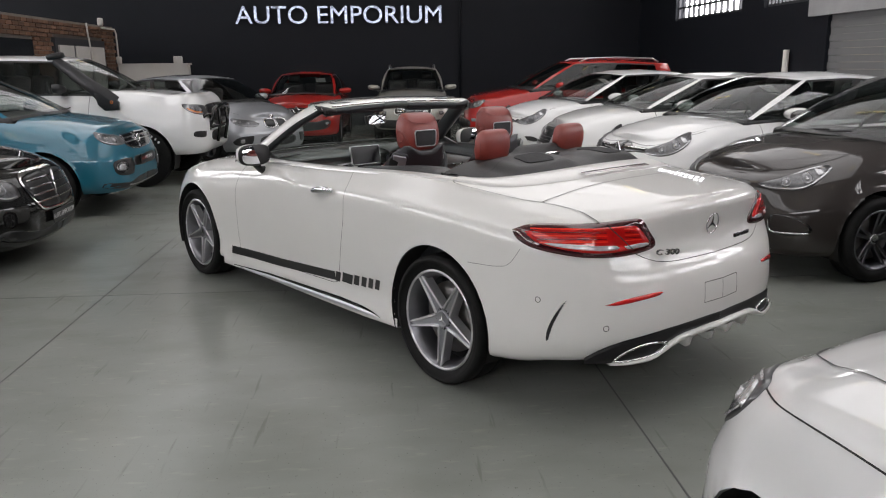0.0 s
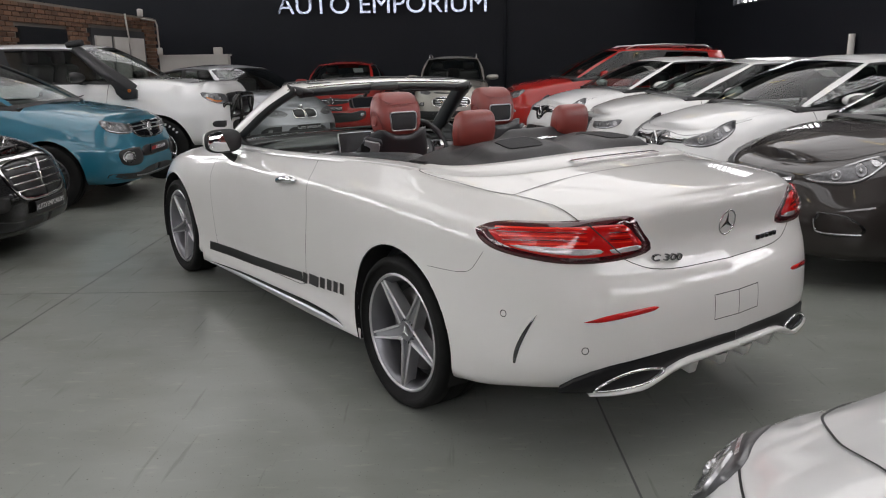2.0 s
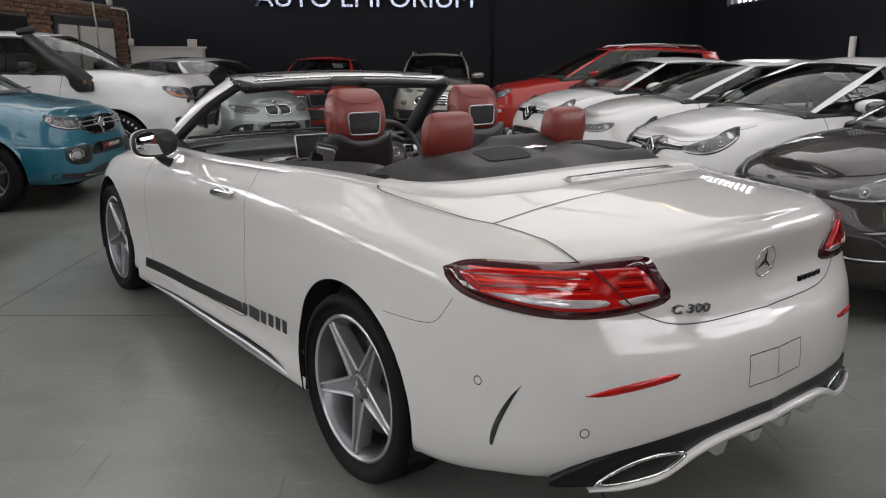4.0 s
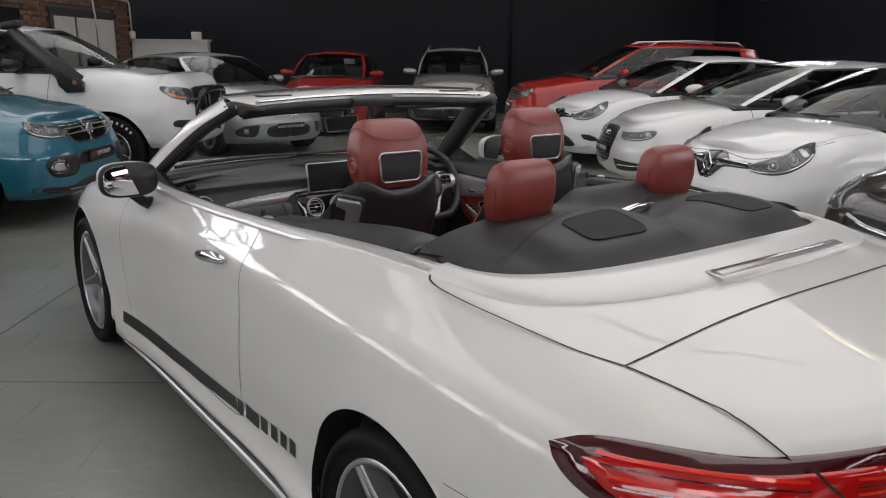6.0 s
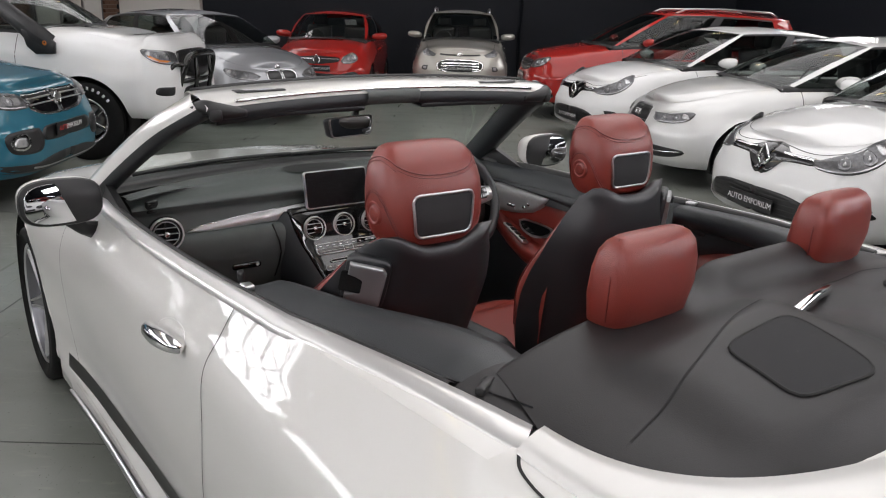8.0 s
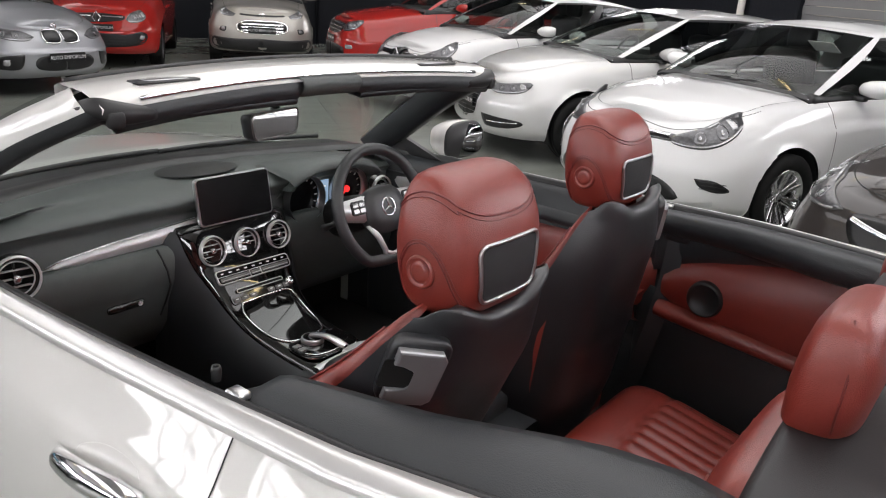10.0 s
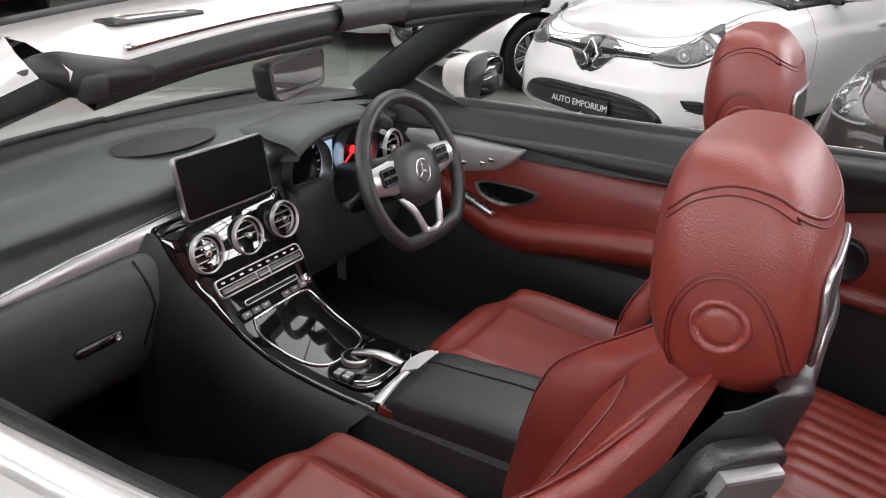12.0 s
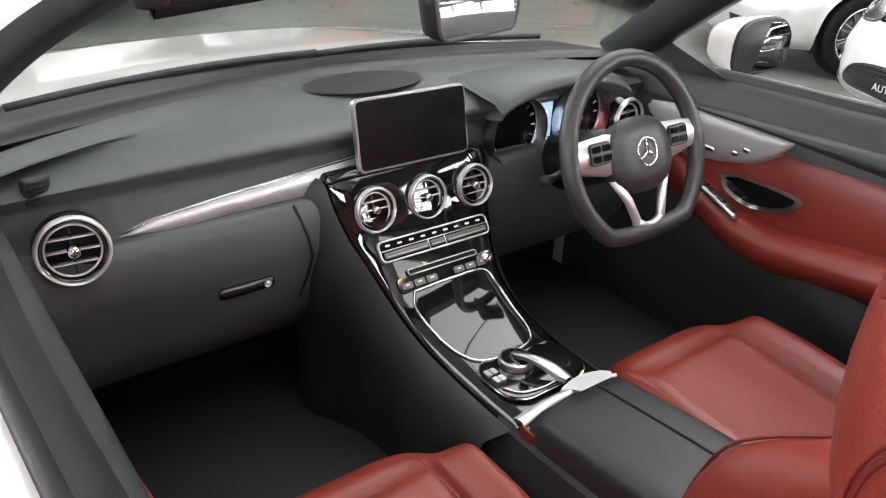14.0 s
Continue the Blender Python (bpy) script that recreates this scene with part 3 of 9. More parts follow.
# shutter, lintel, pipes
for k in range(22):
    slab("shutter_slat", SHUTTER[0], SHUTTER[1], WALL_V + 0.05 + 0.012 * (k % 2), WALL_V + 0.09, k * 0.103, k * 0.103 + 0.10, SHUTTERMAT, "grey steel roller shutter slat")
slab("lintel", 4.0, 8.35, WALL_V - 0.06, WALL_V - 0.003, SHUTTER[2], 3.1, CONCRETE, "bare concrete lintel over the shutter")
for nm, u, v, z0, z1, r, material, lab in (("wall_pipe", WALL_U - 0.05, 1.1, 0, 5.9, 0.035, DARKWALL, "charcoal painted downpipe on the brick wall"), ("white_post", 8.9, WALL_V - 0.08, 0, 1.75, 0.05, OFFWHITE, "white upright pipe beside the wall")):
    p = hall(u, v)
    o = part(nm, tube([(p.x, p.y, z0), (p.x, p.y, z1)], r, 10), material)
    tagged(o, lab, "pipe")
# brick office with a three-leaf door, low wall beside it
BV, BU0, BU1, BH = -7.1, 7.5, 15.1, 2.47
slab("brick_office_core", BU0, BU1, BV - 2.2, BV - 0.05, 0, BH - 0.01, MORTAR, "mortar core of a brick office wall")
slab("low_wall", BU1, BU1 + 0.2, BV, -5.5, 0, 1.6, OFFWHITE, "low cream wall beside the brick office")
slab("low_wall_cap", BU1 - 0.03, BU1 + 0.23, BV, -5.47, 1.6, 1.64, OFFWHITE, "cream coping of the low wall")
DOORS = (11.55, 14.25, 2.12)
slab("door_surround", DOORS[0], DOORS[1], BV - 0.06, BV + 0.02, 0, DOORS[2], mat("dark_grey_frame", (0.035, 0.035, 0.04), 0.5), "dark grey timber door surround")
for k in range(3):
    a = DOORS[0] + 0.12 + 0.86 * k
    slab("door_%d" % (k + 1), a, a + 0.72, BV + 0.02, BV + 0.05, 0.02, DOORS[2] - 0.14, OFFWHITE, "cream painted door leaf")
slab("office_window", 9.0, 10.6, BV - 0.05, BV + 0.01, 1.15, 2.05, mat("dark_pane", (0.02, 0.022, 0.025), 0.1), "dark office window")
for path in ([(13.2, BV + 0.04, 2.46), (13.22, BV + 0.05, 2.2), (13.30, BV + 0.06, 1.8), (13.34, BV + 0.06, 1.2)], [(14.1, BV + 0.04, 2.40), (14.95, BV + 0.04, 2.40), (15.0, BV + 0.05, 2.3), (15.02, BV + 0.05, 1.78)]):
    o = part("conduit", tube([tuple(hall(*p)) for p in path], 0.018, 8), OFFWHITE)
    tagged(o, "white plastic conduit on the brick wall", "pipe")
for u, z in ((15.02, 1.72), (14.0, 2.52)):
    bm = bmesh.new()
    box(bm, u, BV + 0.06, z, 0.14, 0.09, 0.16, 0.02)
    o = part("junction_box", bm, OFFWHITE)
    o.matrix_basis = HALL
    tagged(o, "small white junction box on the brick wall", "electrical box")
bm = bmesh.new()
box(bm, BU1 + 0.1, -5.75, 1.72, 0.1, 0.2, 0.16, 0.02)
o = part("socket_box", bm, OFFWHITE)
o.matrix_basis = HALL
tagged(o, "small white box on the low wall", "electrical box")
# bricks of the office front: those over the cars one by one, the rest joined
def brick_bm(u, z, w, bm=None):
    return box(bm if bm is not None else bmesh.new(), u, 0, z, w, 0.1, 0.066, 0.006, seg=1)


brick_mesh = {}
core = bpy.data.objects["brick_office_core"]
rest = bmesh.new()
rng = random.Random(5)
for row in range(int(BH / 0.078)):
    z = 0.04 + row * 0.078
    u = BU0 + 0.11 - (0.115 if row % 2 else 0)
    while u < BU1 - 0.1:
        w = 0.215
        hit_door = DOORS[0] - 0.1 < u < DOORS[1] + 0.1 and z < DOORS[2] + 0.03
        hit_win = 8.9 < u < 10.7 and 1.1 < z < 2.1
        if not (hit_door or hit_win):
            if z > 1.72 and u > 8.0:
                if w not in brick_mesh:
                    brick_mesh[w] = part("brick", brick_bm(0, 0, w), BRICK, core, smooth=False)
                    o = brick_mesh[w]
                else:
                    o = new("brick", brick_mesh[w].data)
                    o.parent = core
                o.matrix_basis = Matrix.Translation((u + rng.uniform(-0.003, 0.003), BV - 0.05 + rng.uniform(-0.004, 0.004), z)) @ Matrix.Rotation(rng.uniform(-0.01, 0.01), 4, "Y")
            elif z > 0.3:
                box(rest, u, BV - 0.05, z, w, 0.1, 0.066)
        u += 0.23
o = part("brickwork", rest, BRICK, core, smooth=False)
tagged(o, kind="stuff")
# sawn joints in the floor
JOINT = mat("floor_joint", (0.06, 0.062, 0.058), 0.7)
for v in (-6.0, -2.92, 0.15, 3.2):
    slab("floor_joint", BACK_U, WALL_U, v - 0.004, v + 0.004, 0.0005, 0.0015, JOINT, "sawn joint in the painted floor")
for u in (-5.0, -1.8, 1.25, 4.4, 7.6, 10.8):
    slab("floor_joint", u - 0.003, u + 0.003, LEFT_V, WALL_V, 0.0005, 0.0013, JOINT, "sawn joint in the painted floor")

# ---- parked cars ----


def template(W, oh_r, wb, oh_f, belt, hood, nose, tail, base=0.2, square=0.0):
    """Stations of an ordinary hatchback or van from a few sizes: half width, overhangs, heights."""
    side = [(0.07, base), (0.03, base + 0.05), (0.03, base + 0.14), (0.012, base + 0.28), (0.0, base + 0.42), (0.0, 0.62 * belt + 0.38 * base + 0.12), (0.025, 0.25 * base + 0.78 * belt), (0.05, 0.93 * belt), (0.085, belt)]

    def mix(zt, tuck, out):
        zs = np.interp(np.linspace(0, 1, 9), np.linspace(0, 1, 9), [base, base + 0.06, base + 0.18, base + 0.3, 0.45 * base + 0.55 * zt, 0.3 * base + 0.7 * zt, 0.15 * base + 0.85 * zt, 0.05 * base + 0.95 * zt, zt])
        return list(zip([0.08, 0.02, 0.0, 0.005, 0.01, 0.02 + tuck * 0.2, 0.03 + tuck * 0.45, 0.05 + tuck * 0.75, 0.08 + tuck], zs))
    L0, L1 = -oh_r, wb + oh_f
    return [(0, L0, mix(tail, 0.06, 0)), (-0.55 * W, L0 + 0.03, mix(tail, 0.06, 0)), (-0.87 * W, L0 + 0.2, mix(tail, 0.05, 0)), (-0.98 * W, L0 + 0.5, side),
            (-W, 0.25, side), (-0.99 * W, wb * 0.5, side), (-0.985 * W, wb * 0.74, side[:6] + [(0.02, side[6][1]), (0.05, 0.93 * belt), (0.10, belt)]),
            (-W, wb, mix(hood - 0.09, 0.12, 0)), (-(0.965 + 0.02 * square) * W, wb + oh_f * (0.38 + 0.06 * square), mix(hood - 0.15, 0.13, 0)), (-(0.82 + 0.10 * square) * W, wb + oh_f * (0.72 + 0.08 * square), mix(nose + 0.3 * (hood - nose) - 0.03, 0.13, 0)), (-(0.5 + 0.12 * square) * W, wb + oh_f * (0.94 + 0.04 * square), mix(nose + 0.015, 0.12, 0)), (0, L1, mix(nose, 0.12, 0))]


def parked_car(m, label, colour, W=0.86, oh_r=0.65, wb=2.55, oh_f=0.82, belt=0.96, hood=0.92, nose=0.72, tail=0.95, H=1.45, tyre=0.305, rim=0.2, cowl=None,
               ws_top=None, roof_end=None, style=(7, "plain"), rimcol=None, base=0.2, track=None, extras=None, group="", drop=0.10, rise=0.05, square=0.0, flat=2.8, mirror=None):
    root = thing("parked_car", m, label, "car", group)
    ns, nv = 110, 20
    sh = Shell(template(W, oh_r, wb, oh_f, belt, hood, nose, tail, base, square), ns, nv)
    ra = tyre + 0.05
    arches = [(0, tyre, ra), (wb, tyre, ra)]
    bm = sh.body(arches)
    yc = cowl if cowl is not None else wb - 0.29
    sc = sh.s_at_y(yc, belt)
    # bonnet
    zc = lambda y: np.interp(y, [yc, wb, wb + oh_f * 0.35, wb + oh_f * 0.65, wb + oh_f * 0.88, wb + oh_f], [hood + 0.012, hood - 0.012, hood - 0.062, nose + 0.46 * (hood - nose), nose + 0.16 * (hood - nose), nose])
    grid_bm(sh.cap(sc, sh.length, zc, flat, 18), bm)
    body = part("body", clean(bm), colour, root)
    lid = sh.cap(sc, sh.length, zc, flat, 2)
    for s in (1, -1):
        edge_line = []
        for row in lid:
            x, y, z = row[0]
            if yc + 0.02 < y < wb + oh_f * 0.80:
                k = 0.93
                edge_line.append((s * abs(x) * k, y, z + (zc(y) - z) * (1 - k ** flat) + 0.0025))
        if len(edge_line) > 2:
            part("bonnet_gap", ribbon([tuple(p) for p in resample(crom(edge_line[::2], 4), 40)], 0.005, (0, 0, 1)), GAP, root)
            part("wiper", tube([(s * 0.10 + 0.28 * t, yc + 0.235 - 0.20 * (s * 0.10 + 0.28 * t) ** 2 - 0.02, hood + 0.026 - 0.02 * t) for t in np.linspace(-1, 1, 9)], 0.007, 6), BLACK, root)
    for s in (1, -1):
        for y in (0, wb):
            arch_liner(root, s * (W - 0.03), s * (W - 0.3), y, tyre, ra)
    bm = bmesh.new()
    box(bm, 0, wb / 2, base + 0.06, 2 * W - 0.3, wb + oh_f + oh_r - 0.5, 0.1, 0.02)
    part("underbody", bm, DARK, root)
    for s in (1, -1):
        for y in (0, wb):
            wheel(root, s * (W - 0.115), y, tyre, rim, 0.205, s, style, rimcol or ALLOY)
    # greenhouse: from the belt edge up to the roof edge
    wt, re = ws_top if ws_top is not None else yc - 0.86, roof_end if roof_end is not None else -oh_r + 0.34
    rr = 0.635 * W
    yb = -oh_r + 0.05

    def edge(y):
        return sh.at(sh.s_at_y(y, belt), belt - 0.002)

    def roof(y):
        return float(np.interp(y, [re, re + 0.35 * (wt - re), re + 0.65 * (wt - re), wt - 0.12, wt + 0.06], [H - drop, H - 0.28 * drop, H, H - 0.012, H - 0.05]))
    ctrl = []          # (base, roof, tag) from the front centre round the left to the rear centre
    hz = zc(yc) + 0.0
    xa = abs(edge(yc)[0])
    for k in (0, 0.3, 0.6, 0.84, 0.988):
        ctrl.append(((-xa * k * 0.975, yc + 0.27 * (1 - k * k), hz - (hz - belt) * k ** 3), (-rr * k, wt + 0.12 * (1 - k * k), H - 0.045 - 0.03 * k * k), "ws"))
    p0, p1 = yc - 0.035, wt - 0.03
    ctrl.append(((edge(p0)[0] * 0.985, p0, belt), (-rr * 1.02, p1, H - 0.072), "a"))
    span = np.linspace(0, 1, 15)
    for t in span[1:-1]:
        y0, y1 = p0 + (yb + 0.40 - p0) * t, p1 + (re + 0.16 - p1) * t
        ctrl.append(((edge(y0)[0] * 0.985, y0, belt + rise * t), (-rr * (1.03 - 0.05 * t * t), y1, roof(y1) - 0.055), "side"))
    ctrl.append(((edge(yb + 0.3)[0] * 0.965, yb + 0.28, belt + rise), (-rr * 0.96, re + 0.08, roof(re) - 0.05), "c"))
    for k in (0.92, 0.6, 0.3, 0):
        ctrl.append(((-W * 0.84 * k, yb + 0.14 * k * k, tail), (-rr * k * 0.94, re - 0.02, roof(re) - 0.012 - 0.03 * k * k), "rear"))
    TS = [0, 0.045, 0.25, 0.48, 0.72, 0.90, 0.955, 1]
    nt = len(TS)
    P, T = [], []
    for b, r, tag in ctrl:
        b, r = np.array(b), np.array(r)
        row = []
        for t in TS:
            q = b + (r - b) * t
            bul = 0.055 * math.sin(math.pi * t ** 1.15)
            q = q + np.array((np.sign(q[0]) * bul * (0.35 if tag == "ws" else 1.0), 0.02 * math.sin(math.pi * t) if tag == "ws" else 0, 0.018 * math.sin(math.pi * t) if tag == "ws" else 0.012 * math.sin(math.pi * t)))
            row.append(q)
        P.append(row)
        T.append(tag)
    P = np.array(P)
    bpil = 5 + 6
    last = len(T) - 6

    def kind(i, j):
        """body, glass or black pillar for a cell of the greenhouse"""
        if T[i] == "ws":
            if T[i + 1] != "ws":
                return "body"
            return "body" if j >= nt - 2 else ("rubber" if j == 0 else "glass")
        if T[i] in ("side", "a") and T[i + 1] == "side":
            if j >= nt - 3:
                return "rubber" if j == nt - 3 else "body"
            if j == 0:
                return "rubber"
            return "rubber" if i in (bpil, last) else "glass"
        if T[i] == "rear" and T[i + 1] == "rear" and 0 < j < nt - 3:
            return "glass"
        return "body"
    shell, panes = bmesh.new(), {}
    for s in (1, -1):
        Q = P.copy()
        Q[:, :, 0] *= s
        grid_bm(Q, shell, keep=lambda i, j: kind(i, j) == "body")
        for i in range(len(T) - 1):
            for j in range(nt - 1):
                w = kind(i, j)
                if w != "body":
                    key = "window_rubber" if w == "rubber" else "windscreen" if T[i] == "ws" else ("rear_window" if T[i] == "rear" else ("side_window", s, i > bpil))
                    b = panes.setdefault(key, bmesh.new())
                    b.faces.new([b.verts.new(Q[a, c]) for a, c in ((i, j), (i + 1, j), (i + 1, j + 1), (i, j + 1))])
    # roof panel
    rows = []
    top = P[:, -1]
    ids = [i for i in range(len(T))]
    for i in ids:
        x, y, z = top[i]
        zr2 = roof(y)
        rows.append([(x * k, y, z + (zr2 - z) * (1 - abs(k) ** 2.2)) for k in np.linspace(1, -1, 15)])
    grid_bm(rows, shell)
    part("cabin", clean(shell), colour, root)
    for key, b in panes.items():
        nm = key if isinstance(key, str) else key[0]
        part(nm, clean(b), WSGLASS if nm == "windscreen" else BLACK if nm == "window_rubber" else SIDEGLASS, root)
    # cabin inside
    bm = bmesh.new()
    box(bm, 0, wb * 0.4, belt - 0.12, 2 * W - 0.3, wb + 0.4, 0.03)
    box(bm, 0, yc - 0.3, belt - 0.02, 2 * W - 0.3, 0.6, 0.12, 0.04)
    part("dashboard", bm, BLACK, root)
    for s in (1, -1):
        bm = bmesh.new()
        box(bm, s * 0.36, yc - 1.3, belt - 0.02, 0.46, 0.16, 0.55, 0.06, Matrix.Rotation(radians(-12), 4, "X"))
        box(bm, s * 0.36, yc - 1.38, belt + 0.34, 0.26, 0.1, 0.18, 0.04)
        part("front_seat", bm, BLACK, root)
    part("steering_wheel", tube([(0.36 + 0.17 * math.cos(a), yc - 0.8 - 0.07 * math.sin(a), belt + 0.02 + 0.15 * math.sin(a)) for a in np.linspace(0, 2 * math.pi, 20)[:-1]], 0.014, 6, closed=True), BLACK, root)
    # mirrors, shut lines, handles
    for s in (1, -1):
        e = edge(yc - 0.38)
        mx = abs(e[0]) + 0.125
        secs = [(-0.02, 0.06, 0.05), (0.0, 0.11, 0.09), (0.05, 0.135, 0.118), (0.12, 0.14, 0.128), (0.19, 0.125, 0.118), (0.235, 0.09, 0.09), (0.252, 0.04, 0.045), (0.256, 0.01, 0.015)]
        rows = []
        for dx, dy, dz in secs:
            rows.append([(s * (mx - 0.105 + dx), yc - 0.50 + dy * 0.62 * max(math.cos(a), -0.42), belt + 0.085 + 0.012 * dx / 0.2 + dz * 0.5 * math.sin(a)) for a in np.linspace(0, 2 * math.pi, 19)])
        mi = part("door_mirror", clean(grid_bm(rows)), mirror or colour, root)
        bm = bmesh.new()
        box(bm, s * (abs(e[0]) + 0.015), yc - 0.47, belt + 0.015, 0.11, 0.06, 0.035, 0.012)
        part("mirror_foot", bm, BLACK, mi)
        bm = bmesh.new()
        box(bm, s * (mx + 0.0), yc - 0.528, belt + 0.088, 0.165, 0.006, 0.105, 0.002)
        part("mirror_glass", bm, CHROME, mi)
        ys = [yc - 0.16, yc - 1.25, max(0.42, yc - 2.1)]
        for y in ys:
            s0 = sh.s_at_y(y, 0.6)
            part("shut_line", sh.seam([(s0, belt - 0.01), (s0 + 0.01, 0.6), (s0, base + 0.12)], 0.006, 0.001, s, 20), GAP, root)
        for y in ys[1:2]:
            bm = bmesh.new()
            q = sh.at(sh.s_at_y(y + 0.12, 0.8), belt - 0.16, 0.02)
            box(bm, s * abs(q[0]), y + 0.14, q[2], 0.03, 0.17, 0.03, 0.01)
            part("door_handle", bm, colour, root)
    root["half_width"] = W
    if extras:
        extras(root, sh, dict(W=W, wb=wb, oh_f=oh_f, belt=belt, hood=hood, nose=nose, base=base, yc=yc, H=H, colour=colour, zc=zc, tyre=tyre, wt=wt, rr=rr))
    return root


def park(u, v, delta, wb, oh_f, towards):
    """The pose of a car whose nose stands at u, v; heading: degrees from minus v towards minus u (window row), or from plus v (other row)."""
    a = radians(delta)
    hu, hv = (-math.sin(a), -math.cos(a)) if towards < 0 else (-math.sin(a), math.cos(a))
    h = hall(hu, hv)
    p = hall(u, v) - h * (wb + oh_f)
    return Matrix.Translation(p) @ Matrix.Rotation(math.atan2(h.y, h.x) - math.pi / 2, 4, "Z")


WHITE = paint("white_paint", (0.73, 0.73, 0.725))
SILVER = paint("silver_paint", (0.62, 0.62, 0.61), 0.35)
GREYSILVER = paint("grey_silver_paint", (0.36, 0.37, 0.39), 0.6)
BEIGE = paint("champagne_silver_paint", (0.44, 0.42, 0.38), 0.6)
TEAL = paint("teal_paint", (0.005, 0.130, 0.200), 0.15)
RED = paint("red_paint", (0.36, 0.018, 0.014))
BLACKPAINT = paint("black_paint", (0.006, 0.006, 0.006), 0.0, 0.5)
BROWN = paint("dark_brown_paint", (0.036, 0.031, 0.029), 0.0, 0.4)

HEADBASE = mat("lamp_reflector", (0.10, 0.10, 0.105), 0.35, 0.5, coat=0.6, var=0.7, vscale=45)
HEADBRIGHT = mat("lamp_bright", (0.50, 0.50, 0.51), 0.25, 0.6, coat=0.5, var=0.4, vscale=60)
LAMPBOWL = mat("lamp_bowl_grey", (0.20, 0.20, 0.21), 0.25, 0.6, coat=0.6, var=0.5, vscale=70)
AMBER = mat("amber_lens", (0.55, 0.16, 0.03), 0.15, coat=1.0)
GRILLE = mat("black_grille", (0.010, 0.010, 0.011), 0.3, var=0.2, vscale=50)
PAPER = mat("white_paper", (0.75, 0.75, 0.73), 0.8)
PLATERED = mat("red_plate_letter", (0.5, 0.03, 0.03), 0.5)


def face_patch(root, sh, name, outline, material, edge=0.002, mid=0.005, both=True, label="", n=36, rings=4):
    """A part laid on a car's nose; the outline is (distance round from the nose's centre, height)."""
    made = []
    for s in ((1, -1) if both else (1,)):
        made.append(part(name, sh.patch([(sh.length - d, z) for d, z in outline], edge, mid, s, n, rings), material, root, label))
    return made


def face_line(root, sh, name, line, width, material, off=0.004, lift=None, both=True, n=24):
    for s in ((1, -1) if both else (1,)):
        part(name, sh.seam([(sh.length - d, z) for d, z in line], width, off, s, n, lift=lift or off + 0.004), material, root)


def head_lamp(root, sh, outline, eye=None, rim=None):
    for s in (1, -1):
        o = [(sh.length - d, z) for d, z in outline]
        lamp = part("head_lamp", sh.patch(o, 0.003, 0.010, s, 40, 5), HEADBASE, root, "clear head lamp with dark surround")
        c = np.mean(o, axis=0)
        ring = resample(crom(o + [o[0]], 6), 90)
        lo_s, hi_s = ring[:, 0].min(), ring[:, 0].max()

        def band(f):
            """Middle and half height of the lamp at a fraction of its length."""
            q = lo_s + (hi_s - lo_s) * f
            zs = [p[1] + (r[1] - p[1]) * (q - p[0]) / (r[0] - p[0]) for p, r in zip(ring, ring[1:]) if (p[0] - q) * (r[0] - q) <= 0 and p[0] != r[0]]
            return q, (min(zs) + max(zs)) / 2, (max(zs) - min(zs)) / 2
        for f in (0.36, 0.62):              # projector bowls
            q, z, h = band(f)
            r = min(0.045, h * 0.62)
            part("lamp_bowl", sh.patch([(q + r * 1.3 * math.cos(a), z + r * math.sin(a)) for a in np.linspace(0, 2 * math.pi, 11)[:-1]], 0.011, 0.006, s, 20, 3), LAMPBOWL, lamp)
            part("lamp_eye", sh.patch([(q + 0.36 * r * math.cos(a), z + 0.36 * r * math.sin(a)) for a in np.linspace(0, 2 * math.pi, 11)[:-1]], 0.012, 0.018, s, 20, 3), HEADBRIGHT, lamp)
        for f0, f1, k, w in ((0.08, 0.92, -0.80, 0.008), (0.12, 0.55, 0.78, 0.006)):
            line = []
            for f in np.linspace(f0, f1, 9):
                q, z, h = band(f)
                line.append((q, z + k * h))
            part("day_light", sh.seam(line, w, 0.013, s, 24), HEADBRIGHT, lamp)
        q, z, h = band(0.17)
        part("side_reflector", sh.patch([(q - 0.03, z - 0.4 * h), (q + 0.03, z - 0.5 * h), (q + 0.04, z + 0.5 * h), (q - 0.02, z + 0.3 * h)], 0.011, 0.012, s, 20, 3), HEADBRIGHT, lamp)


def plate(root, sh, z, w=0.46, h=0.10, red=False, off=0.016):
    """A black dealer plate with white letters across the nose."""
    q = sh.at(sh.length, z, off)
    bm = bmesh.new()
    box(bm, 0, q[1], z, w, 0.008, h, 0.002)
    pl = part("number_plate", bm, PLATEBLACK, root, "black dealer plate", smooth=False)
    m = Matrix(((-1, 0, 0, 0), (0, 0, 1, q[1] + 0.0045), (0, 1, 0, z), (0, 0, 0, 1)))
    if red:
        lettering("AUTO", w * 0.125, 0.0008, m @ Matrix.Translation((-w * 0.25, 0, 0)), PLATERED, "plate_letters", pl)
        lettering("EMPORIUM", w * 0.125, 0.0008, m @ Matrix.Translation((w * 0.17, 0, 0)), LETTER, "plate_letters", pl)
    else:
        lettering("AUTO EMPORIUM", w * 0.125, 0.0008, m, LETTER, "plate_letters", pl)


def slats(root, sh, d0, d1, zs, material, width=0.008, off=0.006):
    for z in zs:
        face_line(root, sh, "grille_slat", [(d0, z), ((d0 + d1) / 2, z), (d1, z)], width, material, off)


def diamond(root, sh, z, h, material=None):
    q = sh.at(sh.length, z, 0.02)
    pts = [(0, q[1], z + h / 2), (h * 0.36, q[1], z), (0, q[1], z - h / 2), (-h * 0.36, q[1], z)]
    part("nose_badge", tube(pts, 0.011, 6, closed=True), CHROME, root, "chrome nose badge")


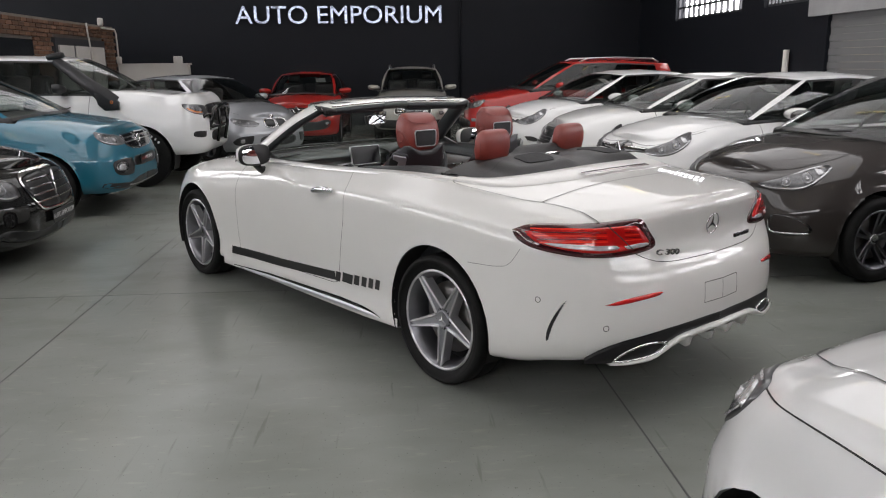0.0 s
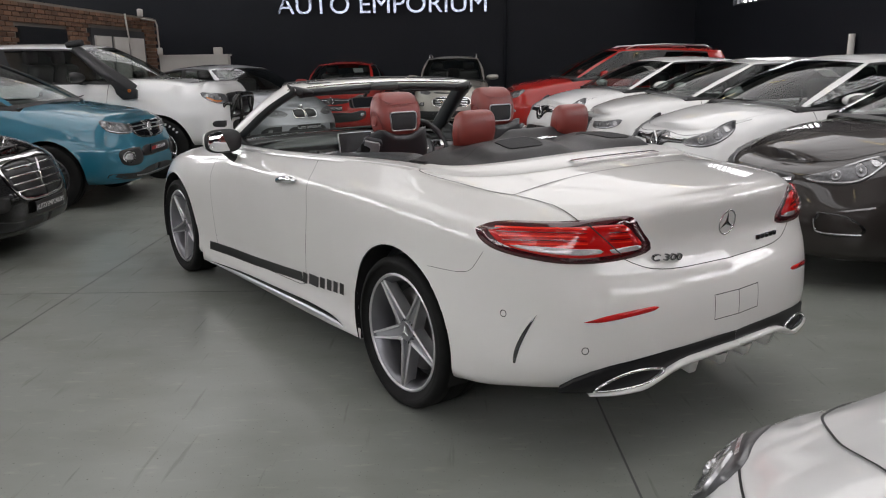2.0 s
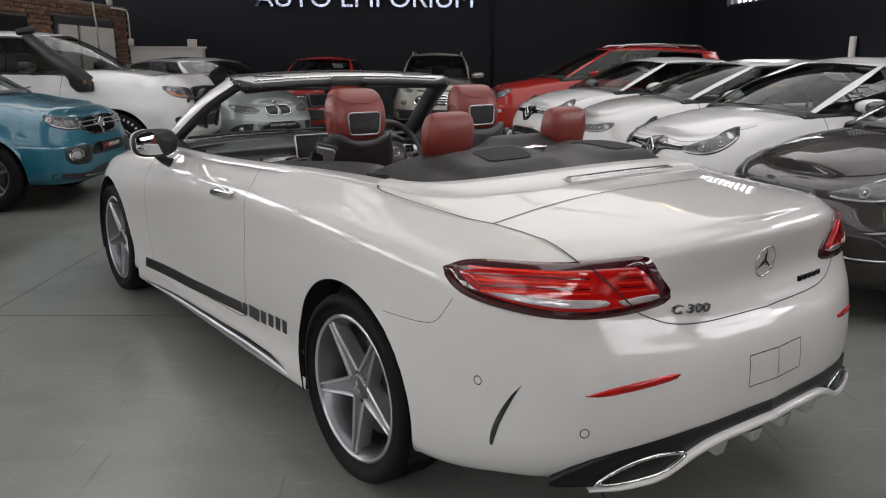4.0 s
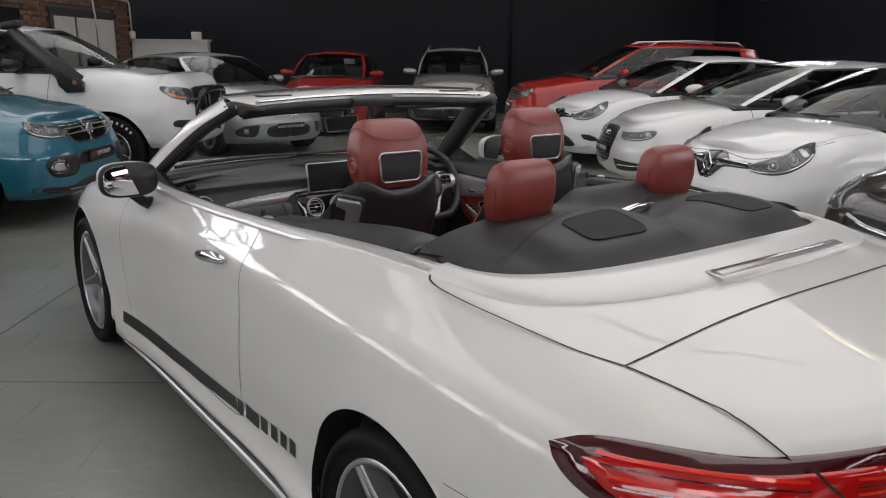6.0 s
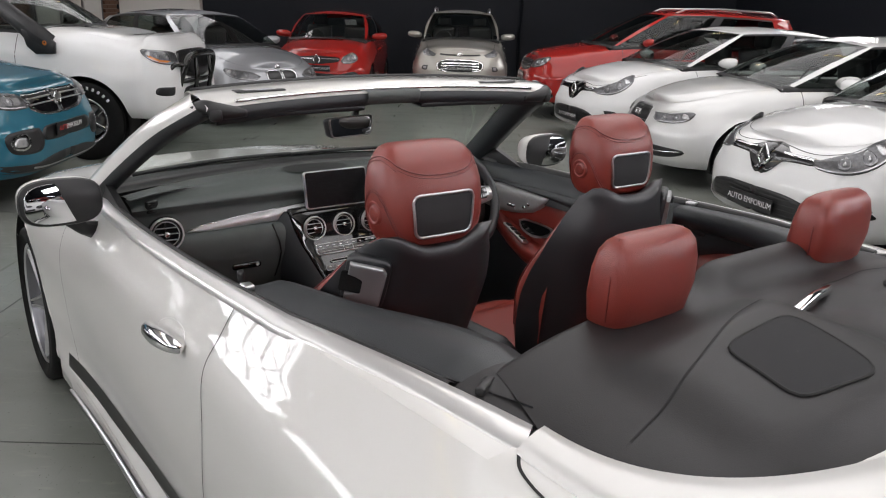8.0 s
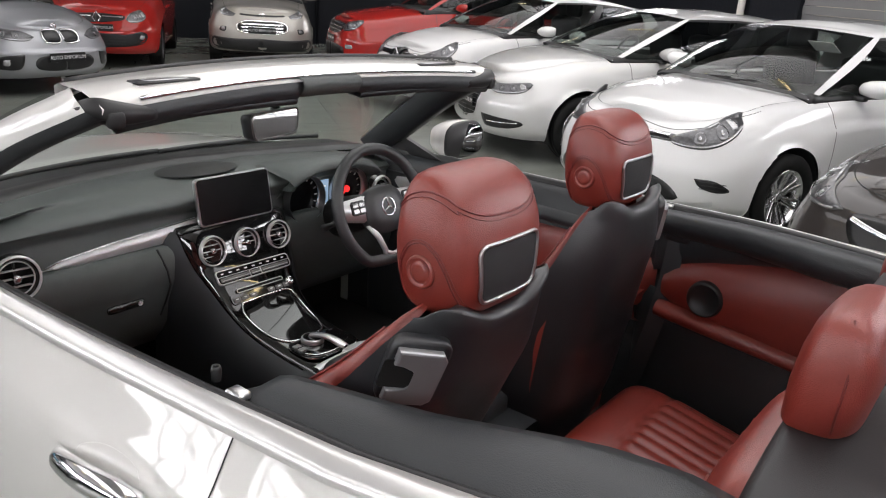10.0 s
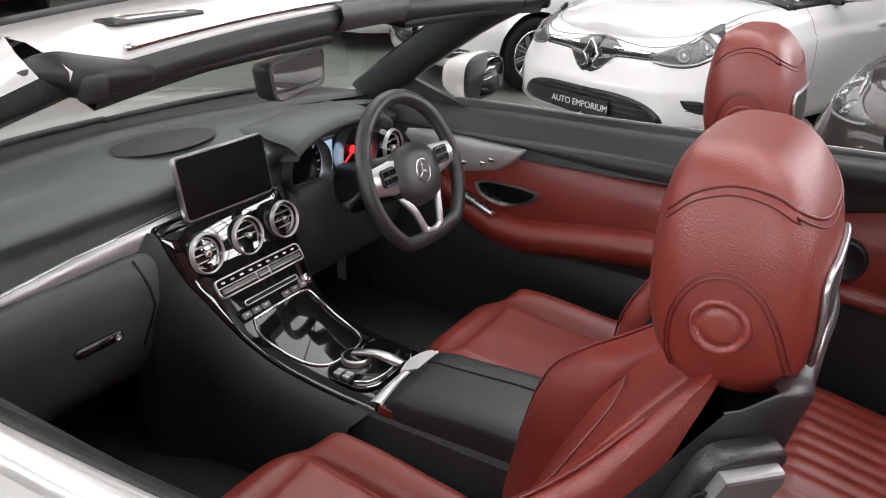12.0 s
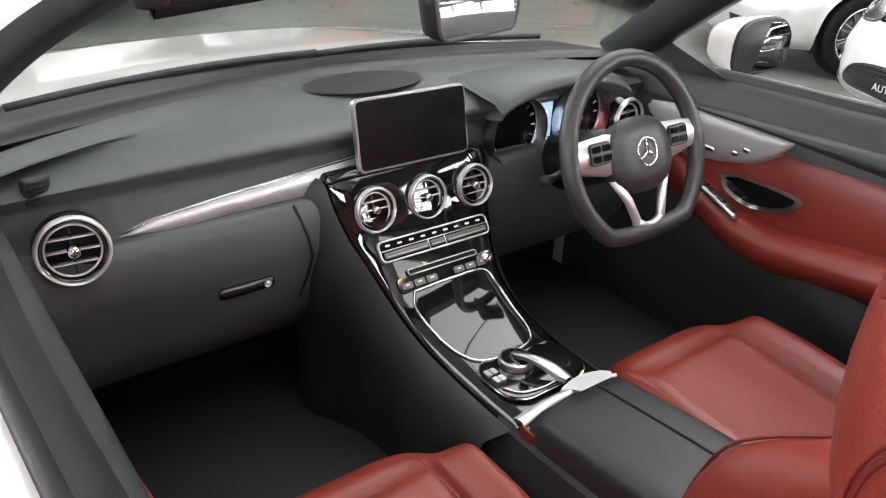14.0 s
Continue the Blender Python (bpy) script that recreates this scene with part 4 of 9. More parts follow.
def hatch_face(root, sh, k):
    face_patch(root, sh, "upper_grille", [(-0.002, 0.745), (0.10, 0.735), (0.20, 0.700), (0.40, 0.700), (0.48, 0.690), (0.44, 0.655), (0.30, 0.650), (0.16, 0.635), (0.09, 0.560), (-0.002, 0.545)], GLOSSBLACK, 0.003, 0.008)
    face_line(root, sh, "grille_chrome", [(0.14, 0.690), (0.28, 0.688), (0.42, 0.688)], 0.010, CHROME, 0.010)
    diamond(root, sh, 0.645, 0.17)
    head_lamp(root, sh, [(0.40, 0.672), (0.52, 0.715), (0.72, 0.775), (0.96, 0.850), (1.06, 0.868), (1.04, 0.80), (0.94, 0.725), (0.80, 0.660), (0.66, 0.630), (0.48, 0.640)])
    face_patch(root, sh, "lower_grille", [(-0.002, 0.445), (0.30, 0.440), (0.48, 0.400), (0.58, 0.315), (0.52, 0.285), (0.30, 0.275), (-0.002, 0.272)], GRILLE, 0.002, 0.003)
    slats(root, sh, 0.0, 0.46, (0.30, 0.335, 0.37, 0.405), BLACK)
    face_patch(root, sh, "fog_vent", [(0.66, 0.455), (0.78, 0.452), (0.86, 0.420), (0.90, 0.385), (0.80, 0.375), (0.70, 0.405)], GRILLE, 0.002, 0.003)
    for dz in (0.395, 0.418, 0.44):
        face_line(root, sh, "vent_slat", [(0.70, dz), (0.80, dz - 0.004), (0.87, dz - 0.012)], 0.005, BLACK, 0.006)
    face_line(root, sh, "bumper_lip", [(0.0, 0.245), (0.4, 0.25), (0.62, 0.275), (0.80, 0.30)], 0.03, SATIN, 0.006)
    plate(root, sh, 0.335)
    bm = bmesh.new()
    box(bm, -0.30, k["wt"] + 0.24, k["H"] - 0.185, 0.21, 0.004, 0.15, 0, Matrix.Rotation(radians(-62), 4, "X"))
    part("windscreen_paper", bm, PAPER, root, "white sheet behind the windscreen", smooth=False)
    for s in (1, -1):
        part("bonnet_gap", sh.seam([(sh.length - 0.02, k["nose"] - 0.005), (sh.length - 0.45, k["nose"] - 0.02), (sh.length - 0.98, 0.822), (sh.length - 1.25, 0.872)], 0.0035, 0.001, s, 30), GAP, root)


def ring_face(root, sh, k):
    face_patch(root, sh, "main_grille", [(-0.002, 0.705), (0.22, 0.700), (0.27, 0.640), (0.27, 0.50), (0.22, 0.37), (0.10, 0.335), (-0.002, 0.333)], GRILLE, 0.002, 0.006)
    slats(root, sh, 0.0, 0.25, (0.38, 0.42, 0.46, 0.50, 0.54, 0.58), SATIN, 0.004)
    q = sh.at(sh.length, 0.64, 0.02)
    for i in range(4):
        part("ring_badge", tube([(-0.063 + 0.042 * i + 0.027 * math.cos(a), q[1], 0.64 + 0.027 * math.sin(a)) for a in np.linspace(0, 2 * math.pi, 17)[:-1]], 0.004, 6, closed=True), CHROME, root)
    face_line(root, sh, "grille_frame", [(0.0, 0.712), (0.22, 0.708), (0.28, 0.645), (0.28, 0.50), (0.23, 0.362), (0.0, 0.325)], 0.008, SATIN, 0.006)
    head_lamp(root, sh, [(0.36, 0.675), (0.58, 0.685), (0.86, 0.715), (0.90, 0.690), (0.82, 0.630), (0.66, 0.600), (0.44, 0.605)])
    face_patch(root, sh, "fog_duct", [(0.36, 0.395), (0.60, 0.385), (0.82, 0.370), (0.84, 0.335), (0.70, 0.295), (0.46, 0.285), (0.40, 0.32)], GRILLE, 0.002, 0.003)
    face_line(root, sh, "fog_chrome", [(0.46, 0.335), (0.62, 0.34), (0.80, 0.355)], 0.008, CHROME, 0.007)
    plate(root, sh, 0.475)


def swept_face(root, sh, k):
    head_lamp(root, sh, [(0.40, 0.690), (0.56, 0.735), (0.80, 0.805), (1.02, 0.835), (1.04, 0.820), (0.92, 0.745), (0.82, 0.690), (0.70, 0.665), (0.50, 0.668)])
    face_patch(root, sh, "main_grille", [(-0.002, 0.700), (0.25, 0.700), (0.34, 0.675), (0.28, 0.585), (0.14, 0.545), (-0.002, 0.54)], GRILLE, 0.002, 0.004)
    face_line(root, sh, "grille_chrome", [(0.0, 0.635), (0.14, 0.640), (0.32, 0.668)], 0.018, CHROME, 0.008)
    face_patch(root, sh, "lower_grille", [(-0.002, 0.42), (0.35, 0.415), (0.45, 0.33), (0.35, 0.27), (-0.002, 0.265)], GRILLE, 0.002, 0.003)
    face_patch(root, sh, "fog_recess", [(0.58, 0.50), (0.74, 0.49), (0.86, 0.42), (0.82, 0.37), (0.64, 0.355), (0.56, 0.40)], BLACKPAINT, 0.002, -0.006)
    face_line(root, sh, "fog_chrome", [(0.565, 0.455), (0.575, 0.40), (0.60, 0.375), (0.70, 0.372), (0.84, 0.378)], 0.009, CHROME, 0.006)
    plate(root, sh, 0.345)


def rails(root, k):
    for s in (1, -1):
        y0, y1 = k["wt"] - 0.1, 0.0
        part("roof_rail", tube([(s * k["rr"] * 0.97, y0, k["H"] - 0.06), (s * k["rr"] * 0.98, y0 - 0.15, k["H"] + 0.005), (s * k["rr"] * 0.98, (y0 + y1) / 2, k["H"] + 0.02), (s * k["rr"] * 0.97, y1, k["H"] - 0.005), (s * k["rr"] * 0.95, y1 - 0.12, k["H"] - 0.07)], 0.016, 8), SATIN, root, "silver roof rail")


def crossover_face(root, sh, k):
    face_patch(root, sh, "main_grille", [(-0.002, 0.760), (0.30, 0.750), (0.40, 0.69), (0.34, 0.60), (0.16, 0.575), (-0.002, 0.572)], GRILLE, 0.002, 0.004)
    slats(root, sh, 0.0, 0.34, (0.615, 0.665, 0.715), CHROME, 0.022)
    face_line(root, sh, "grille_frame", [(0.0, 0.768), (0.30, 0.758), (0.41, 0.69), (0.35, 0.592), (0.0, 0.565)], 0.016, CHROME, 0.006)
    face_patch(root, sh, "slot", [(-0.002, 0.862), (0.26, 0.868), (0.36, 0.875), (0.34, 0.848), (-0.002, 0.835)], GRILLE, 0.003, 0.004)
    q = sh.at(sh.length, 0.85, 0.014)
    part("nose_badge", lathe([(0, 0.001), (0.006, 0.030), (0.0, 0.045)], 20, "y", at=(0, q[1], 0.85)), CHROME, root)
    head_lamp(root, sh, [(0.44, 0.865), (0.56, 0.90), (0.78, 0.955), (0.86, 0.96), (0.84, 0.90), (0.70, 0.84), (0.50, 0.825)])
    face_patch(root, sh, "fog_lamp", [(0.58, 0.665), (0.68, 0.66), (0.70, 0.60), (0.60, 0.59)], GRILLE, 0.003, 0.006)
    face_patch(root, sh, "fog_bulb", [(0.605, 0.65), (0.66, 0.648), (0.665, 0.61), (0.61, 0.607)], HEADBRIGHT, 0.008, 0.011)
    face_patch(root, sh, "low_bumper", [(-0.002, 0.49), (0.45, 0.48), (0.85, 0.50), (1.0, 0.47), (0.95, 0.33), (0.5, 0.295), (-0.002, 0.292)], BLACK, 0.003, 0.006)
    plate(root, sh, 0.625, off=0.03)
    rails(root, k)


def red_hatch_face(root, sh, k):
    face_patch(root, sh, "main_grille", [(-0.002, 0.80), (0.25, 0.785), (0.40, 0.77), (0.38, 0.715), (0.2, 0.685), (-0.002, 0.675)], GRILLE, 0.002, 0.005)
    face_line(root, sh, "grille_chrome", [(0.08, 0.755), (0.25, 0.752), (0.38, 0.755)], 0.014, CHROME, 0.008)
    diamond(root, sh, 0.735, 0.17)
    head_lamp(root, sh, [(0.42, 0.72), (0.50, 0.80), (0.68, 0.845), (0.80, 0.85), (0.82, 0.78), (0.70, 0.70), (0.50, 0.68)])
    face_patch(root, sh, "lower_grille", [(-0.002, 0.52), (0.40, 0.51), (0.62, 0.55), (0.74, 0.50), (0.66, 0.38), (0.40, 0.335), (-0.002, 0.33)], GRILLE, 0.002, 0.003)
    slats(root, sh, 0.0, 0.4, (0.37, 0.41, 0.45, 0.49), BLACK)
    face_patch(root, sh, "fog_lamp", [(0.62, 0.50), (0.68, 0.49), (0.66, 0.44), (0.60, 0.45)], HEADBRIGHT, 0.006, 0.01)
    plate(root, sh, 0.60, off=0.012)
    bm = bmesh.new()
    box(bm, -0.33, k["wt"] + 0.17, k["H"] - 0.20, 0.21, 0.004, 0.16, 0, Matrix.Rotation(radians(-55), 4, "X"))
    part("windscreen_paper", bm, PAPER, root, "white sheet behind the windscreen", smooth=False)


def suv_face(root, sh, k):
    face_patch(root, sh, "main_grille", [(-0.002, 0.86), (0.30, 0.85), (0.46, 0.84), (0.44, 0.745), (0.25, 0.705), (-0.002, 0.70)], GRILLE, 0.002, 0.004)
    slats(root, sh, 0.0, 0.44, (0.745, 0.79, 0.835), CHROME, 0.014)
    head_lamp(root, sh, [(0.46, 0.765), (0.50, 0.86), (0.72, 0.90), (0.92, 0.915), (0.94, 0.88), (0.80, 0.79), (0.60, 0.75)])
    face_patch(root, sh, "lower_grille", [(-0.002, 0.56), (0.42, 0.55), (0.62, 0.52), (0.60, 0.40), (0.30, 0.36), (-0.002, 0.355)], GRILLE, 0.002, 0.003)
    face_patch(root, sh, "fog_lamp", [(0.66, 0.57), (0.78, 0.575), (0.80, 0.53), (0.68, 0.52)], HEADBRIGHT, 0.004, 0.008)
    plate(root, sh, 0.62, off=0.014)
    rails(root, k)
    for s in (1, -1):
        for y in (0, k["wb"]):
            r = k["tyre"] + 0.07
            rows = []
            for a in np.linspace(-0.1, math.pi + 0.1, 24):
                rows.append([(s * (k["W"] - 0.03), y + (r - 0.03) * math.cos(a), k["tyre"] + (r - 0.03) * math.sin(a)), (s * (k["W"] + 0.012), y + (r - 0.012) * math.cos(a), k["tyre"] + (r - 0.012) * math.sin(a)), (s * (k["W"] + 0.006), y + (r + 0.02) * math.cos(a), k["tyre"] + (r + 0.02) * math.sin(a)), (s * (k["W"] - 0.03), y + (r + 0.03) * math.cos(a), k["tyre"] + (r + 0.03) * math.sin(a))])
            part("arch_trim", grid_bm(rows), BLACK, root)


def kidney_face(root, sh, k):
    face_patch(root, sh, "kidney_grille", [(0.022, 0.690), (0.10, 0.700), (0.20, 0.690), (0.225, 0.640), (0.19, 0.585), (0.06, 0.575), (0.022, 0.60)], GRILLE, 0.003, 0.010)
    face_line(root, sh, "kidney_frame", [(0.02, 0.60), (0.02, 0.692), (0.10, 0.705), (0.205, 0.695), (0.232, 0.640), (0.195, 0.578), (0.06, 0.568), (0.02, 0.60)], 0.012, CHROME, 0.010, n=50)
    head_lamp(root, sh, [(0.33, 0.640), (0.45, 0.690), (0.66, 0.715), (0.88, 0.735), (0.90, 0.715), (0.80, 0.650), (0.62, 0.605), (0.42, 0.600)])
    face_patch(root, sh, "lower_grille", [(-0.002, 0.44), (0.30, 0.435), (0.38, 0.36), (0.30, 0.29), (-0.002, 0.285)], GRILLE, 0.002, 0.003)
    face_patch(root, sh, "side_intake", [(0.48, 0.46), (0.70, 0.44), (0.82, 0.37), (0.76, 0.31), (0.56, 0.30), (0.50, 0.36)], GRILLE, 0.002, 0.003)
    face_patch(root, sh, "fog_lamp", [(0.63, 0.405), (0.69, 0.40), (0.70, 0.35), (0.64, 0.345)], HEADBRIGHT, 0.006, 0.012)
    q = sh.at(sh.length, 0.73, 0.006)
    part("nose_badge", lathe([(0, 0.001), (0.006, 0.03), (0.0, 0.04)], 20, "y", at=(0, q[1], 0.735)), CHROME, root)
    plate(root, sh, 0.42, off=0.012)


def pickup_face(root, sh, k):
    face_patch(root, sh, "main_grille", [(-0.002, 1.06), (0.35, 1.055), (0.46, 1.02), (0.42, 0.86), (0.30, 0.80), (-0.002, 0.79)], GRILLE, 0.003, 0.012)
    slats(root, sh, 0.0, 0.40, (0.86, 0.93, 1.0), BLACK, 0.03, 0.012)
    head_lamp(root, sh, [(0.47, 1.035), (0.60, 1.06), (0.85, 1.075), (1.0, 1.08), (0.98, 1.03), (0.80, 0.95), (0.56, 0.925), (0.48, 0.94)])
    face_patch(root, sh, "corner_lens", [(0.62, 0.965), (0.80, 0.985), (0.92, 1.03), (0.88, 0.985), (0.74, 0.948)], AMBER, 0.012, 0.014)
    face_patch(root, sh, "lower_grille", [(-0.002, 0.70), (0.40, 0.69), (0.42, 0.58), (-0.002, 0.57)], GRILLE, 0.002, 0.004)
    face_patch(root, sh, "fog_lamp", [(0.62, 0.715), (0.84, 0.72), (0.86, 0.655), (0.66, 0.64)], GRILLE, 0.002, 0.003)
    # bull bar
    y = sh.at(sh.length, 0.9)[1] + 0.10
    y -= 0.04
    bar = part("bull_bar", tube(crom([(-0.50, y - 0.12, 0.56), (-0.46, y - 0.03, 0.86), (-0.40, y, 0.98), (-0.2, y + 0.02, 1.02), (0.2, y + 0.02, 1.02), (0.40, y, 0.98), (0.46, y - 0.03, 0.86), (0.50, y - 0.12, 0.56)], 6), 0.034, 10), BLACKPAINT, root, "black tubular bull bar")
    for x in (-0.22, 0.22):
        part("bar_upright", tube([(x, y + 0.01, 1.01), (x, y + 0.03, 0.80), (x, y - 0.02, 0.54)], 0.024, 8), BLACKPAINT, bar)
    part("bar_rail", tube([(-0.46, y - 0.04, 0.76), (0, y + 0.03, 0.76), (0.46, y - 0.04, 0.76)], 0.024, 8), BLACKPAINT, bar)
    for s in (1, -1):
        part("bar_hoop", tube(crom([(s * 0.44, y - 0.02, 0.92), (s * 0.60, y - 0.08, 0.92), (s * 0.65, y - 0.14, 0.78), (s * 0.60, y - 0.10, 0.62), (s * 0.46, y - 0.06, 0.60)], 5), 0.024, 8), BLACKPAINT, bar)
    part("spot_lamp", lathe([(-0.06, 0.03), (-0.03, 0.09), (0.02, 0.10), (0.03, 0.09), (0.025, 0.001)], 24, "y", at=(0.22, y - 0.02, 0.92)), BLACK, root)
    # snorkel on the right
    x = k["W"] - 0.02
    yc = k["yc"]
    rows = []
    for y, z, xx, h in ((yc + 0.20, 1.11, 0.0, 0.10), (yc + 0.06, 1.20, 0.0, 0.115), (yc - 0.08, 1.31, -0.02, 0.095), (yc - 0.24, 1.41, -0.08, 0.090), (yc - 0.40, 1.52, -0.15, 0.082), (yc - 0.53, 1.60, -0.21, 0.074), (yc - 0.62, 1.66, -0.235, 0.066)):
        rows.append([(x + xx + 0.030 * max(-0.4, math.cos(a)), y + 0.55 * h * math.sin(a), z + 0.75 * h * math.sin(a)) for a in np.linspace(0, 2 * math.pi, 17)])
    part("snorkel", grid_bm([tuple(map(tuple, r)) for r in crom([np.ravel(r) for r in rows], 4).reshape(-1, 17, 3)]), BLACK, root, "black snorkel")
    bm = bmesh.new()
    box(bm, x - 0.235, yc - 0.60, 1.705, 0.11, 0.22, 0.08, 0.03, Matrix.Rotation(radians(10), 4, "X"), seg=3)
    part("snorkel_head", bm, BLACK, root)
    part("snorkel_base", prism([(yc + 0.24, 1.02), (yc + 0.25, 1.12), (yc + 0.14, 1.22), (yc - 0.06, 1.24), (yc - 0.02, 1.08), (yc + 0.06, 1.01)], Matrix(((0, 0, 1, x - 0.02), (1, 0, 0, 0), (0, 1, 0, 0), (0, 0, 0, 1))), 0.045, bevel=0.012), BLACK, root)
    for s in (1, -1):
        part("side_lens", lathe([(0, 0.001), (0.004, 0.02), (0.0, 0.024)], 12, "x", at=(s * (x + 0.028), yc + 0.16, 1.12)), AMBER, root)
        for i in range(9):
            a = radians(40 + 10 * i)
            r = 0.325
            bm = bmesh.new()
            box(bm, s * (k["W"] - 0.010), k["wb"] + r * math.cos(a), k["tyre"] + r * math.sin(a), 0.003, 0.022, 0.030, 0, Matrix.Rotation(a - math.pi / 2, 4, "X"))
            part("tyre_lettering", bm, LETTER, root)


def vw_face(root, sh, k):
    face_patch(root, sh, "main_grille", [(-0.002, 0.845), (0.30, 0.84), (0.46, 0.835), (0.44, 0.74), (0.28, 0.685), (-0.002, 0.675)], GLOSSBLACK, 0.002, 0.005)
    slats(root, sh, 0.06, 0.44, (0.76, 0.80), SATIN, 0.010, 0.008)
    face_line(root, sh, "grille_chrome", [(0.0, 0.672), (0.28, 0.682), (0.45, 0.735)], 0.010, CHROME, 0.006)
    q = sh.at(sh.length, 0.77, 0.016)
    part("nose_badge", tube([(0.055 * math.cos(a), q[1], 0.77 + 0.055 * math.sin(a)) for a in np.linspace(0, 2 * math.pi, 25)[:-1]], 0.007, 6, closed=True), CHROME, root)
    part("badge_disc", lathe([(0.002, 0.001), (0.0, 0.052)], 24, "y", at=(0, q[1] - 0.006, 0.77)), SATIN, root)
    head_lamp(root, sh, [(0.46, 0.745), (0.48, 0.835), (0.66, 0.865), (0.92, 0.890), (0.95, 0.865), (0.84, 0.785), (0.66, 0.745)])
    face_patch(root, sh, "fog_panel", [(0.44, 0.60), (0.64, 0.60), (0.76, 0.57), (0.74, 0.46), (0.64, 0.425), (0.46, 0.43), (0.40, 0.50)], BLACK, 0.003, 0.006)
    for s in (1, -1):
        part("fog_ring", sh.seam([(sh.length - 0.645 + 0.08 * math.cos(a), 0.515 + 0.052 * math.sin(a)) for a in np.linspace(0, 2 * math.pi, 13)], 0.014, 0.009, s, 40), CHROME, root)
    face_patch(root, sh, "fog_lamp", [(0.60, 0.545), (0.68, 0.545), (0.70, 0.49), (0.60, 0.485)], HEADBRIGHT, 0.008, 0.012)
    face_patch(root, sh, "lower_grille", [(-0.002, 0.60), (0.36, 0.595), (0.38, 0.50), (-0.002, 0.495)], GRILLE, 0.002, 0.003)
    face_patch(root, sh, "low_bumper", [(-0.002, 0.38), (0.30, 0.37), (0.52, 0.34), (0.86, 0.36), (0.88, 0.31), (0.5, 0.275), (-0.002, 0.27)], BLACK, 0.003, 0.006)
    face_line(root, sh, "bumper_chrome", [(0.0, 0.300), (0.3, 0.300), (0.55, 0.315)], 0.014, SATIN, 0.010)
    plate(root, sh, 0.555, w=0.44, red=True, off=0.014)


def saloon_face(root, sh, k):
    face_patch(root, sh, "main_grille", [(-0.002, 0.745), (0.30, 0.735), (0.42, 0.70), (0.40, 0.60), (0.32, 0.50), (0.20, 0.47), (-0.002, 0.465)], GRILLE, 0.002, 0.008)
    slats(root, sh, 0.0, 0.38, (0.525, 0.58, 0.635, 0.69), CHROME, 0.012, 0.010)
    face_line(root, sh, "grille_frame", [(0.0, 0.755), (0.30, 0.747), (0.435, 0.71), (0.415, 0.60), (0.33, 0.488), (0.20, 0.458), (0.0, 0.452)], 0.026, CHROME, 0.008, n=40)
    q = sh.at(sh.length, 0.6, 0.016)
    part("grille_bar", tube([(0, q[1], 0.46), (0, q[1] - 0.0, 0.60), (0, q[1] - 0.02, 0.745)], 0.010, 6), CHROME, root)
    head_lamp(root, sh, [(0.52, 0.60), (0.54, 0.70), (0.74, 0.755), (0.94, 0.775), (0.96, 0.74), (0.84, 0.64), (0.66, 0.58)])
    face_patch(root, sh, "lower_grille", [(-0.002, 0.31), (0.40, 0.31), (0.70, 0.36), (0.78, 0.30), (0.5, 0.245), (-0.002, 0.242)], GRILLE, 0.002, 0.003)
    y = sh.at(sh.length, 0.755)[1] - 0.10
    part("bonnet_ornament", tube([(0.036 * math.cos(a), y, 0.86 + 0.036 * math.sin(a)) for a in np.linspace(0, 2 * math.pi, 21)[:-1]], 0.005, 6, closed=True), CHROME, root)
    part("ornament_foot", tube([(0, y, 0.78), (0, y, 0.83)], [0.012, 0.005], 8), CHROME, root)
    plate(root, sh, 0.385)


def blunt_face(root, sh, k):
    head_lamp(root, sh, [(0.62, 0.60), (0.60, 0.70), (0.72, 0.765), (0.95, 0.79), (1.02, 0.775), (0.98, 0.70), (0.86, 0.62), (0.74, 0.585)])
    face_patch(root, sh, "main_grille", [(-0.002, 0.64), (0.40, 0.62), (0.50, 0.50), (0.40, 0.38), (-0.002, 0.37)], GRILLE, 0.002, 0.004)
    face_patch(root, sh, "low_bumper", [(0.55, 0.42), (0.80, 0.42), (1.0, 0.36), (0.98, 0.27), (0.6, 0.26)], BLACK, 0.002, 0.004)
    for s in (1, -1):
        part("bonnet_gap", sh.seam([(sh.length - 0.6, k["nose"] - 0.01), (sh.length - 1.02, 0.782), (sh.length - 1.4, 0.835), (sh.length - 1.8, 0.885)], 0.0035, 0.001, s, 30), GAP, root)
        part("parking_sensor", sh.seam([(sh.length - 0.95 + 0.012 * math.cos(t), 0.52 + 0.012 * math.sin(t)) for t in np.linspace(0, 2 * math.pi, 9)], 0.003, 0.0012, s, 24), GAP, root)


def park_up(u, v, wb, oh_f):
    """A car with its nose at u, v that heads for the sign wall."""
    h = hall(1, 0.0)
    p = hall(u, v) - h * (wb + oh_f)
    return Matrix.Translation(p) @ Matrix.Rotation(math.atan2(h.y, h.x) - math.pi / 2, 4, "Z")


